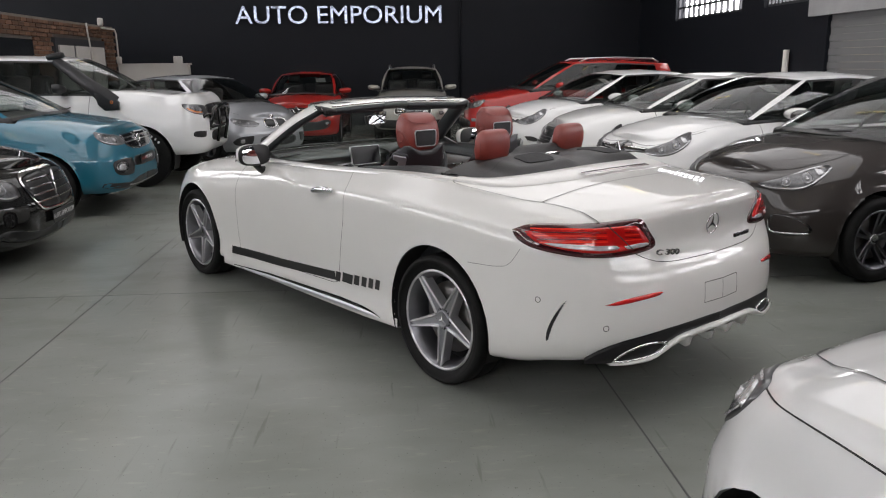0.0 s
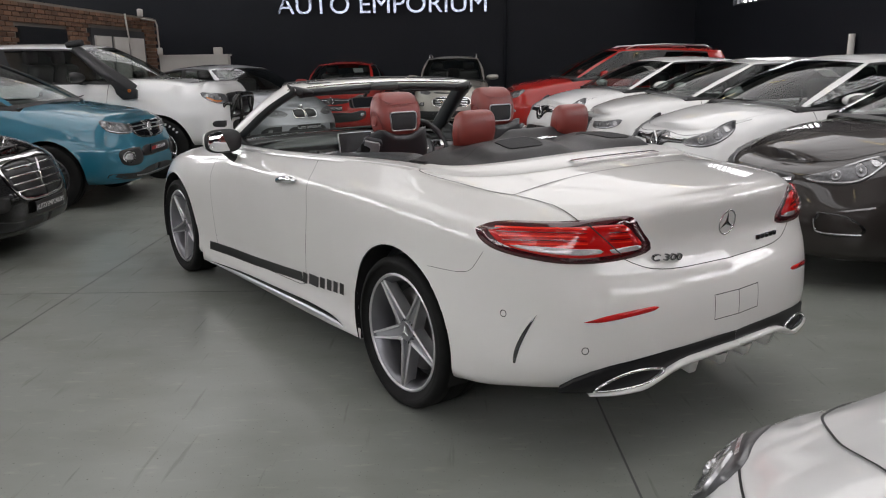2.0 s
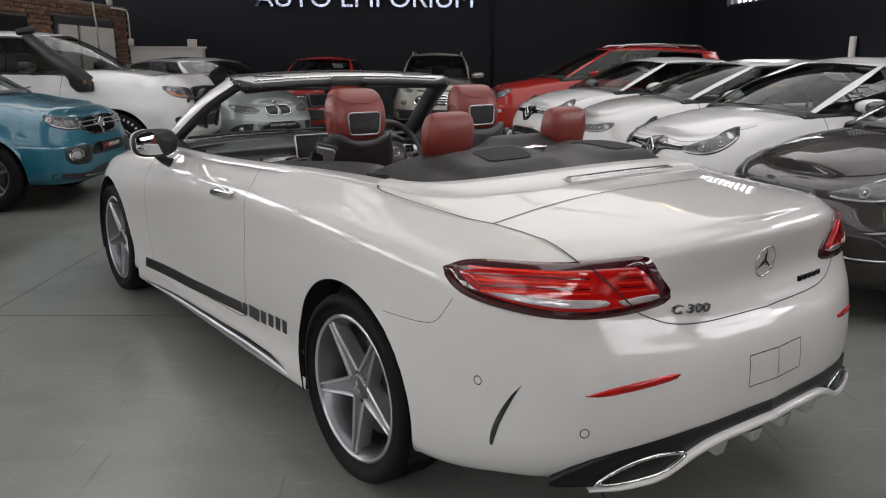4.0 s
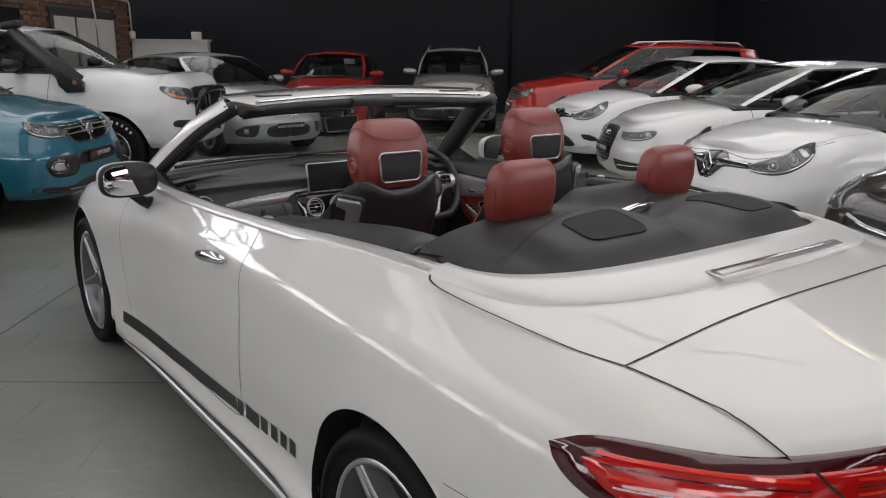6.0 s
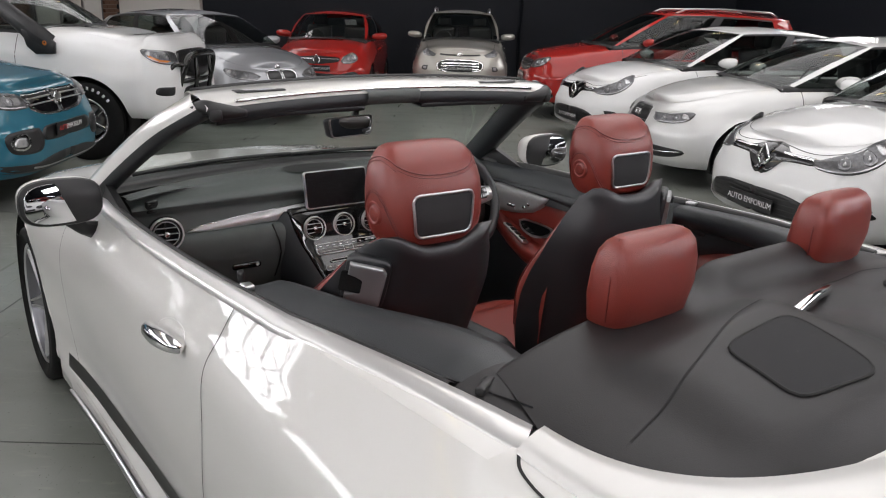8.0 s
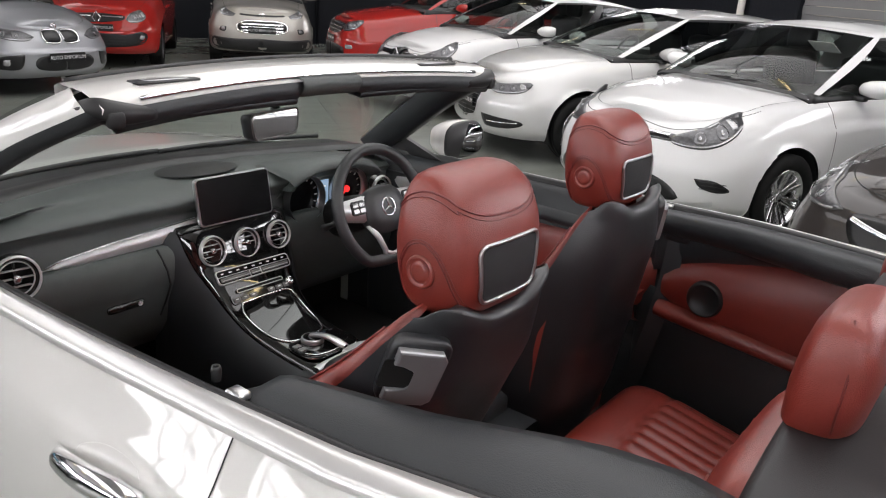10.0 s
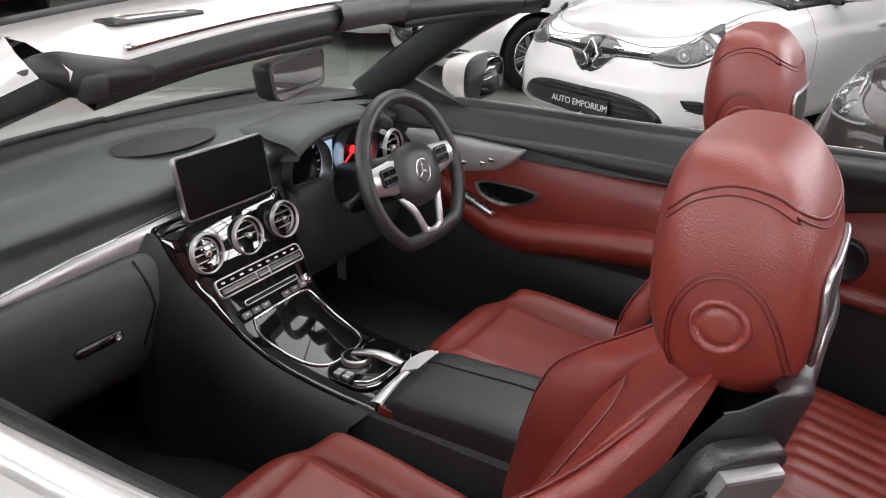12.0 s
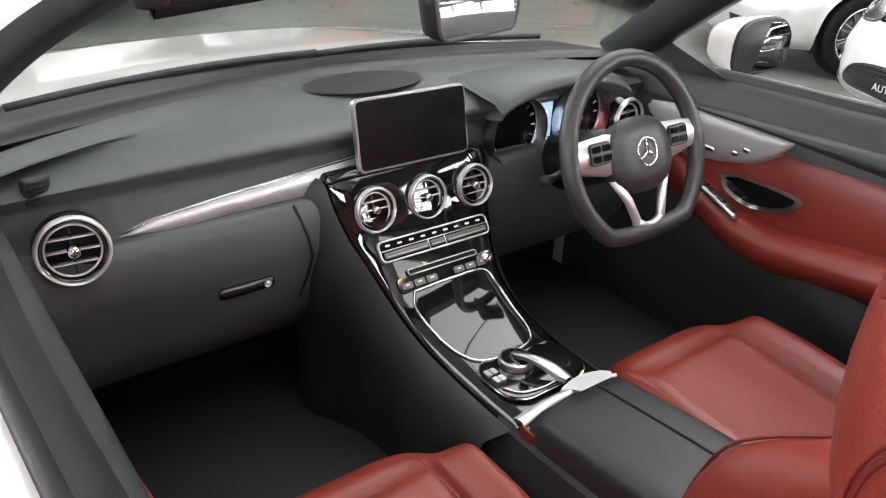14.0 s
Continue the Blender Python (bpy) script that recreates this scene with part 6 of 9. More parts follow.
    for y in np.linspace(0.335, 2.42, 60):
        z, x = foot_z(y), skin(y, 0.2)
        foot_rows.append([(-s * (skin(y, 0.252) - 0.001), y, 0.252), (-s * (x + 0.001), y, blade_z(y) if 0.49 < y < 2.27 else 0.215), (-s * x, y, z + 0.004), (-s * (x - 0.006), y, z), (-s * (x - 0.07), y, z)])
    part("sill", grid_bm(foot_rows), CABWHITE, CAB, "white side sill")
    part("sill_slit", grid_bm(slit_rows), GLOSSBLACK, CAB)
    part("sill_blade", grid_bm(blade_rows), SATIN, CAB, "polished metal sill blade")
    # handle: a bowed bar over a dished recess
    part("handle_dish", HS.patch([(2.555, 0.862), (2.595, 0.892), (2.68, 0.890), (2.735, 0.862), (2.70, 0.832), (2.61, 0.830)], 0.0006, -0.018, s, 28, 4), CABWHITE, CAB)
    pts = [HS.at(a, z, o) for a, z, o in ((2.765, 0.845, 0.006), (2.73, 0.85, 0.022), (2.66, 0.858, 0.032), (2.60, 0.864, 0.030), (2.565, 0.866, 0.022), (2.553, 0.866, 0.004))]
    part("door_handle", tube([(s * p[0], p[1], p[2]) for p in crom(pts, 4)], [0.011 + 0.009 * math.sin(math.pi * k / 20) for k in range(21)], 10), CHROME, CAB, "chrome door handle")

# lid seams over the deck
def over_deck(xy, lift=0.0015):
    return [(x, y, deck_z(x, y) + lift) for x, y in resample(crom(xy, 8), 60)]


for s in (1, -1):
    line = over_deck([(s * 0.700, 0.060), (s * 0.724, 0.025), (s * 0.736, -0.05), (s * 0.731, -0.16), (s * 0.699, -0.37), (s * 0.672, -0.501)])
    part("lid_seam", ribbon(line, 0.005, (0, 0, 1)), GAP, CAB)
    q = HS.at(0.86, 0.9435, 0.002)
    tail = [(s * (0.672 + (abs(q[0]) - 0.672) * t), -0.501 + (q[1] + 0.501) * t, deck_z(0.672 + (abs(q[0]) - 0.672) * t, -0.501 + (q[1] + 0.501) * t) + 0.0022) for t in np.linspace(0, 0.97, 8)]
    tail += [(s * abs(p[0]), p[1], p[2] + 0.001) for p in (HS.at(0.84, 0.9415, 0.003), HS.at(0.80, 0.934, 0.003), HS.at(0.75, 0.920, 0.003), HS.at(0.71, 0.902, 0.003))]
    part("lid_seam", ribbon([tuple(p) for p in resample(crom(tail, 8), 50)], 0.005, (0, -0.4, 1)), GAP, CAB)
part("boot_seam", ribbon(over_deck([(-0.672, -0.501), (-0.58, -0.512), (-0.42, -0.520), (0, -0.532), (0.42, -0.520), (0.58, -0.512), (0.672, -0.501)]), 0.005, (0, 0, 1)), GAP, CAB)
# badges on the boot
q = HS.at(0.0, 0.842, 0.004)
tilt = Matrix.Translation(q) @ Matrix.Rotation(radians(98), 4, "X")
bm = tube([tuple(tilt @ Vector((0.047 * math.cos(a), 0.047 * math.sin(a), 0.004))) for a in np.linspace(0, 2 * math.pi, 33)[:-1]], 0.0035, 8, closed=True)
for a in (90, 210, 330):
    c, n = Vector((math.cos(radians(a)), math.sin(radians(a)), 0)), Vector((-math.sin(radians(a)), math.cos(radians(a)), 0))
    vs = [bm.verts.new(tilt @ p) for p in (c * 0.046 + Vector((0, 0, 0.004)), n * 0.009 + Vector((0, 0, 0.003)), -c * 0.004 + Vector((0, 0, 0.008)), -n * 0.009 + Vector((0, 0, 0.003)))]
    bm.faces.new([vs[0], vs[1], vs[2]])
    bm.faces.new([vs[0], vs[2], vs[3]])
part("boot_badge", bm, CHROME, CAB, "chrome ring badge")
q = HS.at(0.335, 0.750, 0.010)
lettering("C 300", 0.036, 0.004, Matrix.Translation(q) @ Matrix.Rotation(radians(-9), 4, "Z") @ Matrix.Rotation(radians(96), 4, "X") @ Matrix.Rotation(radians(-5), 4, "Z") @ Matrix.Diagonal((1.6, 1, 1, 1)), BADGEDARK, "boot_lettering", CAB, bold=0.0002)
for k in range(5):
    q = HS.at(0.235 + 0.034 * k, 0.747, 0.002)
    bm = bmesh.new()
    box(bm, -q[0], q[1], q[2], 0.028, 0.005, 0.022, 0.003)
    part("badge_bar", bm, BADGEDARK, CAB)
# number plate field
for line in ([(0.135, 0.596), (0.135, 0.503)], [(0.0, 0.596), (0.0, 0.503)]):
    for s in (1, -1):
        part("plate_edge", HS.seam(line, 0.003, 0.001, s, 8), GAP, CAB)
for z in (0.596, 0.503):
    for s in (1, -1):
        part("plate_edge", HS.seam([(0.0, z), (0.135, z)], 0.003, 0.001, s, 8), GAP, CAB)


# soft-top cover and the band round it
def bow(a, yf, yb, k, n=3.0):
    t = math.pi * k
    c, s_ = math.cos(t), math.sin(t)
    return -a * math.copysign(abs(c) ** (2 / n), c), yf - (yf - yb) * abs(s_) ** (2 / n)


def inner_z(x, y):
    return 1.006 + 0.052 * (1 - min(1, abs(x) / 0.70) ** 2.2)


KS = np.linspace(0, 1, 91)
rows = []
for k in KS:
    xo, yo = bow(0.704, 0.060, -0.425, k, 2.7)
    xi, yi = bow(0.640, 0.075, -0.292, k, 2.5)
    row = [(xo, yo, deck_z(xo, yo) - 0.004), (xo * 0.997, yo + 0.002, deck_z(xo, yo) + 0.007)]
    for m in (0.35, 0.7, 1.0):
        x, y = xo + (xi - xo) * m, yo + (yi - yo) * m
        row.append((x, y, (deck_z(xo, yo) + 0.008) * (1 - m) + (inner_z(xi, yi) + 0.002) * m + 0.004 * math.sin(math.pi * m)))
    row.append((xi * 0.995, yi + 0.004, inner_z(xi, yi) - 0.01))
    rows.append(row)
part("cover_band", grid_bm(rows), SATINWHITE, CAB, "satin white band round the soft-top cover")
for nm, off, w, material, lab in (("brake_lamp_frame", 0.008, 0.052, SATINWHITE, ""), ("brake_lamp", 0.012, 0.034, LENSCLEAR, "clear high brake lamp")):
    pts = []
    rows = []
    for x in np.linspace(-0.27, 0.27, 50) * (1 if w > 0.04 else 0.95):
        y = -0.400 + 0.02 * abs(x / 0.33) ** 3
        z = deck_z(x, y) + off + 0.006
        rows.append([(x, y - w / 2, z - 0.006), (x, y - w / 2 + 0.004, z), (x, y + w / 2 - 0.004, z + 0.004), (x, y + w / 2, z - 0.002)])
    part(nm, grid_bm(rows), material, CAB, lab)


def smooth(a, b, x):
    t = min(1.0, max(0.0, (x - a) / (b - a)))
    return t * t * (3 - 2 * t)


def cover_relief(x, y):
    """Raised pads behind the rear seats, a dip between them and a lip at the front."""
    pad = sum(0.024 * (1 - smooth(0.155, 0.245, abs(x - c + 0.10 * (y + 0.08) * math.copysign(1, c) * 0.6))) * smooth(-0.235, -0.165, y) * (1 - smooth(0.05, 0.16, y)) for c in (-0.285, 0.285))
    lip = 0.040 * smooth(0.150, 0.215, y) * (1 - smooth(0.15, 0.25, abs(x - 0.10)))
    dip = -0.012 * (1 - smooth(0.08, 0.16, abs(x - 0.05))) * smooth(-0.05, 0.03, y) * (1 - smooth(0.13, 0.20, y))
    return pad + lip + dip


def cover_top(x, y):
    r = min(1.0, (abs(x) / 0.64) ** 2.5 + (max(0.0, 0.075 - y) / 0.367) ** 2.5)
    return 1.006 + 0.070 * (1 - r ** 1.3) ** 0.8 + cover_relief(x, y) * min(1.0, 3 * (1 - r))


rows = []
for k in KS:
    xi, yi = bow(0.642, 0.080, -0.294, k, 2.5)
    xf, yf = -0.60 * math.cos(math.pi * k), 0.235 - 0.01 * math.cos(math.pi * k) ** 4
    row = []
    for m in np.linspace(0, 1, 44):
        x, y = xi + (xf - xi) * m, yi + (yf - yi) * m
        row.append((x, y, cover_top(x, y)))
    zf = row[-1][2]
    row += [(xf, yf + 0.010, zf - 0.006), (xf, yf + 0.016, zf - 0.02), (xf, yf + 0.016, zf - 0.06), (xf, yf + 0.0, zf - 0.22)]
    rows.append(row)
COV = part("soft_top_cover", grid_bm(rows), COVER, CAB, "dark grey moulded soft-top cover")
MESH = mat("speaker_cloth", (0.020, 0.020, 0.022), 0.8, var=0.2, vscale=60, bump=0.4, bscale=900)
for s in (1, -1):
    quad = [np.array(q) for q in ((0.150, 0.020), (0.352, 0.004), (0.380, -0.138), (0.203, -0.165))]

    def on_panel(u, v, lift):
        a, b = quad[0] + (quad[1] - quad[0]) * u, quad[3] + (quad[2] - quad[3]) * u
        q = a + (b - a) * v
        return (s * q[0], q[1], cover_top(s * q[0], q[1]) + lift)
    rows, loop = [], []
    for ang in np.linspace(0, 2 * math.pi, 49):
        c, d = math.cos(ang), math.sin(ang)
        k = 0.5 / (abs(c) ** 6 + abs(d) ** 6) ** (1 / 6)
        rows.append([on_panel(0.5 + c * k * r, 0.5 + d * k * r, 0.003) for r in (1.0, 0.8, 0.55, 0.3, 0.02)])
        loop.append(on_panel(0.5 + c * k, 0.5 + d * k, 0.0015))
    part("cover_panel", grid_bm(rows), MESH, COV, "black cloth panel")
    part("panel_groove", tube(loop[:-1], 0.003, 6, closed=True), GAP, COV)
    line = resample(crom([(s * 0.10, 0.095), (s * 0.24, 0.062), (s * 0.44, -0.005), (s * 0.585, -0.03)], 6), 30)
    part("cover_seam", ribbon([(x, y, cover_top(x, y) + 0.0012) for x, y in line], 0.003, (0, 0, 1)), GAP, COV)
for s in (1, -1):
    rows = []
    for y in np.linspace(0.085, 0.25, 14):
        xe, ze = edge_at(y)
        xe += belt_in(y) + belt_wide(y) - 0.016
        rows.append([(s * x, y, ze + 0.007 + 0.016 * math.sin(math.pi * t) * smooth(0.06, 0.2, y)) for t in np.linspace(0, 1, 9) for x in [xe + 0.03 + (-0.50 - xe - 0.03) * t]])
    part("cover_side_flap", grid_bm(rows), COVER, CAB, "dark grey flap beside the soft-top cover")
    bm = bmesh.new()
    box(bm, s * -0.632, 0.215, 1.016, 0.05, 0.016, 0.014, 0.004, Matrix.Rotation(0.5 * s, 4, "Z"))
    part("cover_latch", bm, BLACK, CAB)
hz = cover_top(0.0, 0.06)
bm = tube([(-0.088, 0.042, hz + 0.004), (-0.07, 0.046, hz + 0.014), (0.01, 0.062, hz + 0.019), (0.085, 0.074, hz + 0.016), (0.105, 0.076, hz + 0.005)], [0.006, 0.009, 0.010, 0.009, 0.006], 10)
part("cover_handle", bm, CHROME, COV, "chrome grab on the cover")

# belt line: bright strip, rubber and inner trim
for s in (1, -1):
    rows, rub, shoulder = [], [], []
    for y in np.linspace(0.050, 1.90, 92):
        xe, ze = edge_at(y)
        x0, w = xe + belt_in(y), belt_wide(y)
        skew = 0.75 * (1 - smooth(0.05, 0.30, y))
        rows.append([(s * (x0 + a), y + 0.014 + skew * a, ze + b) for a, b in ((-0.014, -0.010), (-0.012, 0.001), (-0.006, 0.006), (w * 0.5, 0.011), (w, 0.013), (w + 0.004, 0.002))])
        if y < 0.75:
            shoulder.append([(s * (xe - 0.001), y - 0.01, ze - 0.003), (s * (xe + belt_in(y) * 0.5), y - 0.01, ze + 0.0005), (s * (x0 + 0.004), y - 0.01, ze + 0.002)])
        if y > 0.25:
            rub.append([(s * (x0 + w - 0.016 + a), y, ze + b) for a, b in ((0.015, -0.01), (0.016, 0.010), (0.024, 0.015), (0.036, 0.009), (0.038, -0.03))])
    part("shoulder", grid_bm(shoulder), CABWHITE, CAB)
    part("belt_strip", grid_bm(rows), BELTMETAL, CAB, "bright belt-line strip")
    part("belt_rubber", grid_bm(rub), BLACK, CAB)
    rows = []
    for y in np.linspace(0.06, 1.95, 110):
        xe, ze = edge_at(y)
        t = np.interp(y, [0.06, 0.24, 0.40, 0.60, 0.80, 0.95], [0.05, 0.15, 0.16, 0.128, 0.108, 0.09])
        up = np.interp(y, [0.06, 0.18, 0.30, 0.45, 0.70, 0.86], [-0.008, 0.004, 0.032, 0.03, 0.018, 0.012])
        f = smooth(0.855, 0.90, y)
        xe += belt_in(y) + belt_wide(y) - 0.016
        rear = ((0.014 if y < 0.17 else 0.036, -0.002), (0.036 + t * 0.35, up * 0.7), (0.036 + t * 0.75, up), (0.036 + t, up * 0.8 - 0.006), (0.036 + t * 0.95, -0.03), (0.036 + t * 0.5, -0.06))
        door = ((0.036, -0.002), (0.046, -0.005), (0.064, -0.024), (0.080, -0.052), (0.090, -0.082), (0.095, -0.112))
        rows.append([(s * (xe + a[0] * (1 - f) + b[0] * f), y, ze + a[1] * (1 - f) + b[1] * f) for a, b in zip(rear, door)])
    part("inner_belt_trim", grid_bm(rows), BLACKHIDE, CAB)
    bm = bmesh.new()
    box(bm, s * -0.742, 0.862, 0.996, 0.024, 0.032, 0.012, 0.004)
    part("belt_joint", bm, SATIN, CAB)
    part("lock_button", lathe([(0, 0.001), (0.022, 0.004), (0.024, 0.006), (0.018, 0.008), (0.0, 0.007)], 12, "z", at=(s * -0.728, 0.93, 0.985)), BLACK, CAB)

# windscreen frame
HDR = lambda x: 1.405 + 0.055 * (1 - (x / 0.60) ** 2)
rows = []
for x in np.linspace(-0.615, 0.615, 60):
    y, d = HDR(x), 0.02 * (1 - (x / 0.615) ** 2)
    rows.append([(x, y - 0.004, 1.286 + d), (x, y - 0.006, 1.296 + d), (x, y + 0.004, 1.304 + d), (x, y + 0.06, 1.319 + d), (x, y + 0.145, 1.323 + d), (x, y + 0.160, 1.316 + d), (x, y + 0.16, 1.295 + d), (x, y + 0.06, 1.275 + d), (x, y - 0.004, 1.286 + d)])
SCR = part("windscreen_frame", grid_bm(rows), CABWHITE, CAB, "white windscreen header")
part("header_chrome", tube([(x, HDR(x) - 0.004, 1.303 + 0.02 * (1 - (x / 0.615) ** 2)) for x in np.linspace(-0.53, 0.53, 40)], 0.0045, 6), CHROME, SCR)
part("header_seal", tube([(x, HDR(x) + 0.150, 1.324 + 0.02 * (1 - (x / 0.615) ** 2)) for x in np.linspace(-0.60, 0.60, 40)], 0.007, 6), BLACK, SCR)
rows = []
for x in np.linspace(-0.585, 0.585, 60):
    y, d = HDR(x), 0.02 * (1 - (x / 0.615) ** 2)
    k = 0.012 if abs(x) > 0.10 else 0.0
    rows.append([(x, y + 0.002, 1.294 + d), (x, y - 0.012, 1.285 + d), (x, y - 0.016, 1.268 + d), (x, y + 0.0, 1.258 + d - k), (x, y + 0.05, 1.266 + d), (x, y + 0.10, 1.282 + d), (x, y + 0.128, 1.292 + d)])
part("header_lining", grid_bm(rows), BLACKHIDE, SCR, "black padded header lining")
for s in (1, -1):
    rows = []
    for t in np.linspace(0, 1, 24):
        x = s * (0.105 + 0.42 * t)
        y = HDR(x) + 0.018
        e = 0.004 if t in (0, 1) else 0.0
        rows.append([(x, y - 0.02 + e, 1.276), (x, y - 0.026 + e, 1.268), (x, y - 0.018, 1.258), (x, y + 0.05, 1.266), (x, y + 0.085 - e, 1.276), (x, y + 0.06, 1.284)])
    part("sun_visor", grid_bm(rows), BLACKHIDE, SCR)
    x0, x1 = 0.36, 0.495
    bm = bmesh.new()
    yy = HDR(0.42) + 0.052
    box(bm, s * 0.43, yy, 1.3265, 0.15, 0.036, 0.006, 0.003, Matrix.Rotation(s * -0.05, 4, "Z"))
    slot = part("latch_slot", bm, BLACK, SCR)
    bm = bmesh.new()
    box(bm, s * 0.43, yy, 1.3285, 0.10, 0.024, 0.004, 0.002, Matrix.Rotation(s * -0.05, 4, "Z"))
    part("slot_grip", bm, SATIN, slot)
    # pillar: white outside, lined inside
    path = crom([(s * 0.785, 2.03, 0.955), (s * 0.735, 1.84, 1.085), (s * 0.675, 1.64, 1.21), (s * 0.612, 1.455, 1.302)], 8)
    rows = []
    for p in path:
        x, y, z = p
        rows.append([(x + s * 0.022, y - 0.035, z - 0.012), (x + s * 0.026, y - 0.01, z + 0.010), (x + s * 0.012, y + 0.03, z + 0.022), (x - s * 0.02, y + 0.05, z + 0.016)])
    part("pillar", grid_bm(rows), CABWHITE, SCR)
    rows = []
    for p in path:
        x, y, z = p
        rows.append([(x + s * 0.022, y - 0.036, z - 0.012), (x + s * 0.012, y - 0.058, z - 0.024), (x - s * 0.022, y - 0.055, z - 0.026), (x - s * 0.040, y - 0.01, z - 0.012), (x - s * 0.022, y + 0.048, z + 0.012)])
    part("pillar_lining", grid_bm(rows), BLACKHIDE, SCR)
    catch = [(s * 0.50, 1.418, 1.276), (s * 0.555, 1.408, 1.282), (s * 0.590, 1.412, 1.286), (s * 0.612, 1.428, 1.292), (s * 0.628, 1.452, 1.288), (s * 0.640, 1.480, 1.276)]
    c = crom(catch, 5)
    part("corner_catch", tube([tuple(p) for p in c], [0.012 + 0.012 * math.sin(math.pi * min(1.0, k / (len(c) - 1) * 1.15)) for k in range(len(c))], 12), BLACK, SCR, "black rubber corner catch")
    bm = bmesh.new()
    box(bm, s * 0.590, 1.398, 1.276, 0.034, 0.026, 0.034, 0.010, Matrix.Rotation(s * 0.35, 4, "Z"), 3)
    part("corner_catch", bm, BLACK, SCR)
rows = []
for k in np.linspace(-1, 1, 40):
    top = np.array((0.60 * k, HDR(0.60 * k) + 0.150, 1.316 + 0.02 * (1 - k * k)))
    bot = np.array((0.755 * k, 2.20 - 0.17 * k * k, 0.972))
    rows.append([tuple(top + (bot - top) * t + np.array((0, 0.02, 0.035)) * math.sin(math.pi * t)) for t in np.linspace(0, 1, 12)])
o = part("windscreen", grid_bm(rows), WSGLASS, SCR)
o.visible_shadow = False
rows = []
for k in np.linspace(-1, 1, 40):
    y0 = 2.16 - 0.17 * k * k
    rows.append([(0.775 * k, y0, 0.950), (0.775 * k, y0 + 0.02, 0.962), (0.775 * k, y0 + 0.06, 0.966 - 0.012 * k * k), (0.775 * k, 2.27, 0.966 - 0.03 * k * k), (0.775 * k, 2.315, 0.962 - 0.045 * k * k), (0.775 * k, 2.32, 0.90)])
part("cowl", grid_bm(rows), BLACK, CAB)
for x0, x1 in ((-0.62, 0.02), (0.02, 0.60)):
    part("wiper", tube([(x, 2.235 - 0.17 * (x / 0.78) ** 2, 0.985 + 0.006 * math.sin(4 * (x - x0))) for x in np.linspace(x0, x1, 12)], 0.008, 6), BLACK, CAB)
rows = []
for x in np.linspace(-0.105, 0.085, 10):
    y, d = HDR(x), 0.02 * (1 - (x / 0.615) ** 2)
    rows.append([(x, y - 0.002, 1.300 + d), (x, y - 0.020, 1.296 + d), (x, y - 0.026, 1.280 + d), (x, y - 0.012, 1.256 + d), (x, y + 0.03, 1.252 + d), (x, y + 0.07, 1.268 + d)])
part("header_console", grid_bm(rows), DASHPAD, SCR, "grey lamp console in the header")
# inner mirror
m = Matrix.Translation((-0.113, 1.522, 1.202)) @ Matrix.Rotation(radians(12), 4, "Z") @ Matrix.Rotation(radians(-4), 4, "X") @ Matrix.Rotation(radians(90), 4, "X")
ring = [(x * (1 + 2.0 * y), y) for x, y in rounded(0.170, 0.060, 0.014, 5)]
ring.append(ring[0])
bm = grid_bm([[tuple(m @ Vector((x * k, y * k, z))) for x, y in ring] for z, k in ((0.0, 1.0), (-0.004, 1.035), (-0.020, 1.03), (-0.036, 0.95), (-0.046, 0.72), (-0.050, 0.3), (-0.050, 0.01))])
rv = part("inner_mirror", bm, BLACK, CAB, "black inner mirror")
part("mirror_rim", tube([tuple(m @ Vector((x, y, 0.0))) for x, y in ring[:-1]], 0.003, 6, closed=True), SATINDARK, rv)
part("mirror_glass", prism(ring[:-1], m @ Matrix.Translation((0, 0, -0.001)), 0.002), MIRROR, rv, smooth=False)
part("mirror_stalk", tube([(-0.09, 1.55, 1.20), (-0.05, 1.60, 1.25), (-0.02, 1.62, 1.26)], 0.012, 8), BLACK, rv)


def loft(secs, n=28, p=2.8, bm=None):
    """Rings of a rounded outline from section to section: centre, two axes, two half sizes."""
    bm = bm or bmesh.new()
    rings = []
    for c, ax, ay, a, b in secs:
        c, ax, ay = Vector(c), Vector(ax).normalized(), Vector(ay).normalized()
        ring = []
        for k in range(n):
            t = 2 * math.pi * k / n
            u, v = math.cos(t), math.sin(t)
            ring.append(bm.verts.new(c + ax * a * math.copysign(abs(u) ** (2 / p), u) + ay * b * math.copysign(abs(v) ** (2 / p), v)))
        rings.append(ring)
    for A, B in zip(rings, rings[1:]):
        for k in range(n):
            bm.faces.new([A[k], A[(k + 1) % n], B[(k + 1) % n], B[k]])
    bm.faces.new(rings[0][::-1])
    bm.faces.new(rings[-1])
    return bm


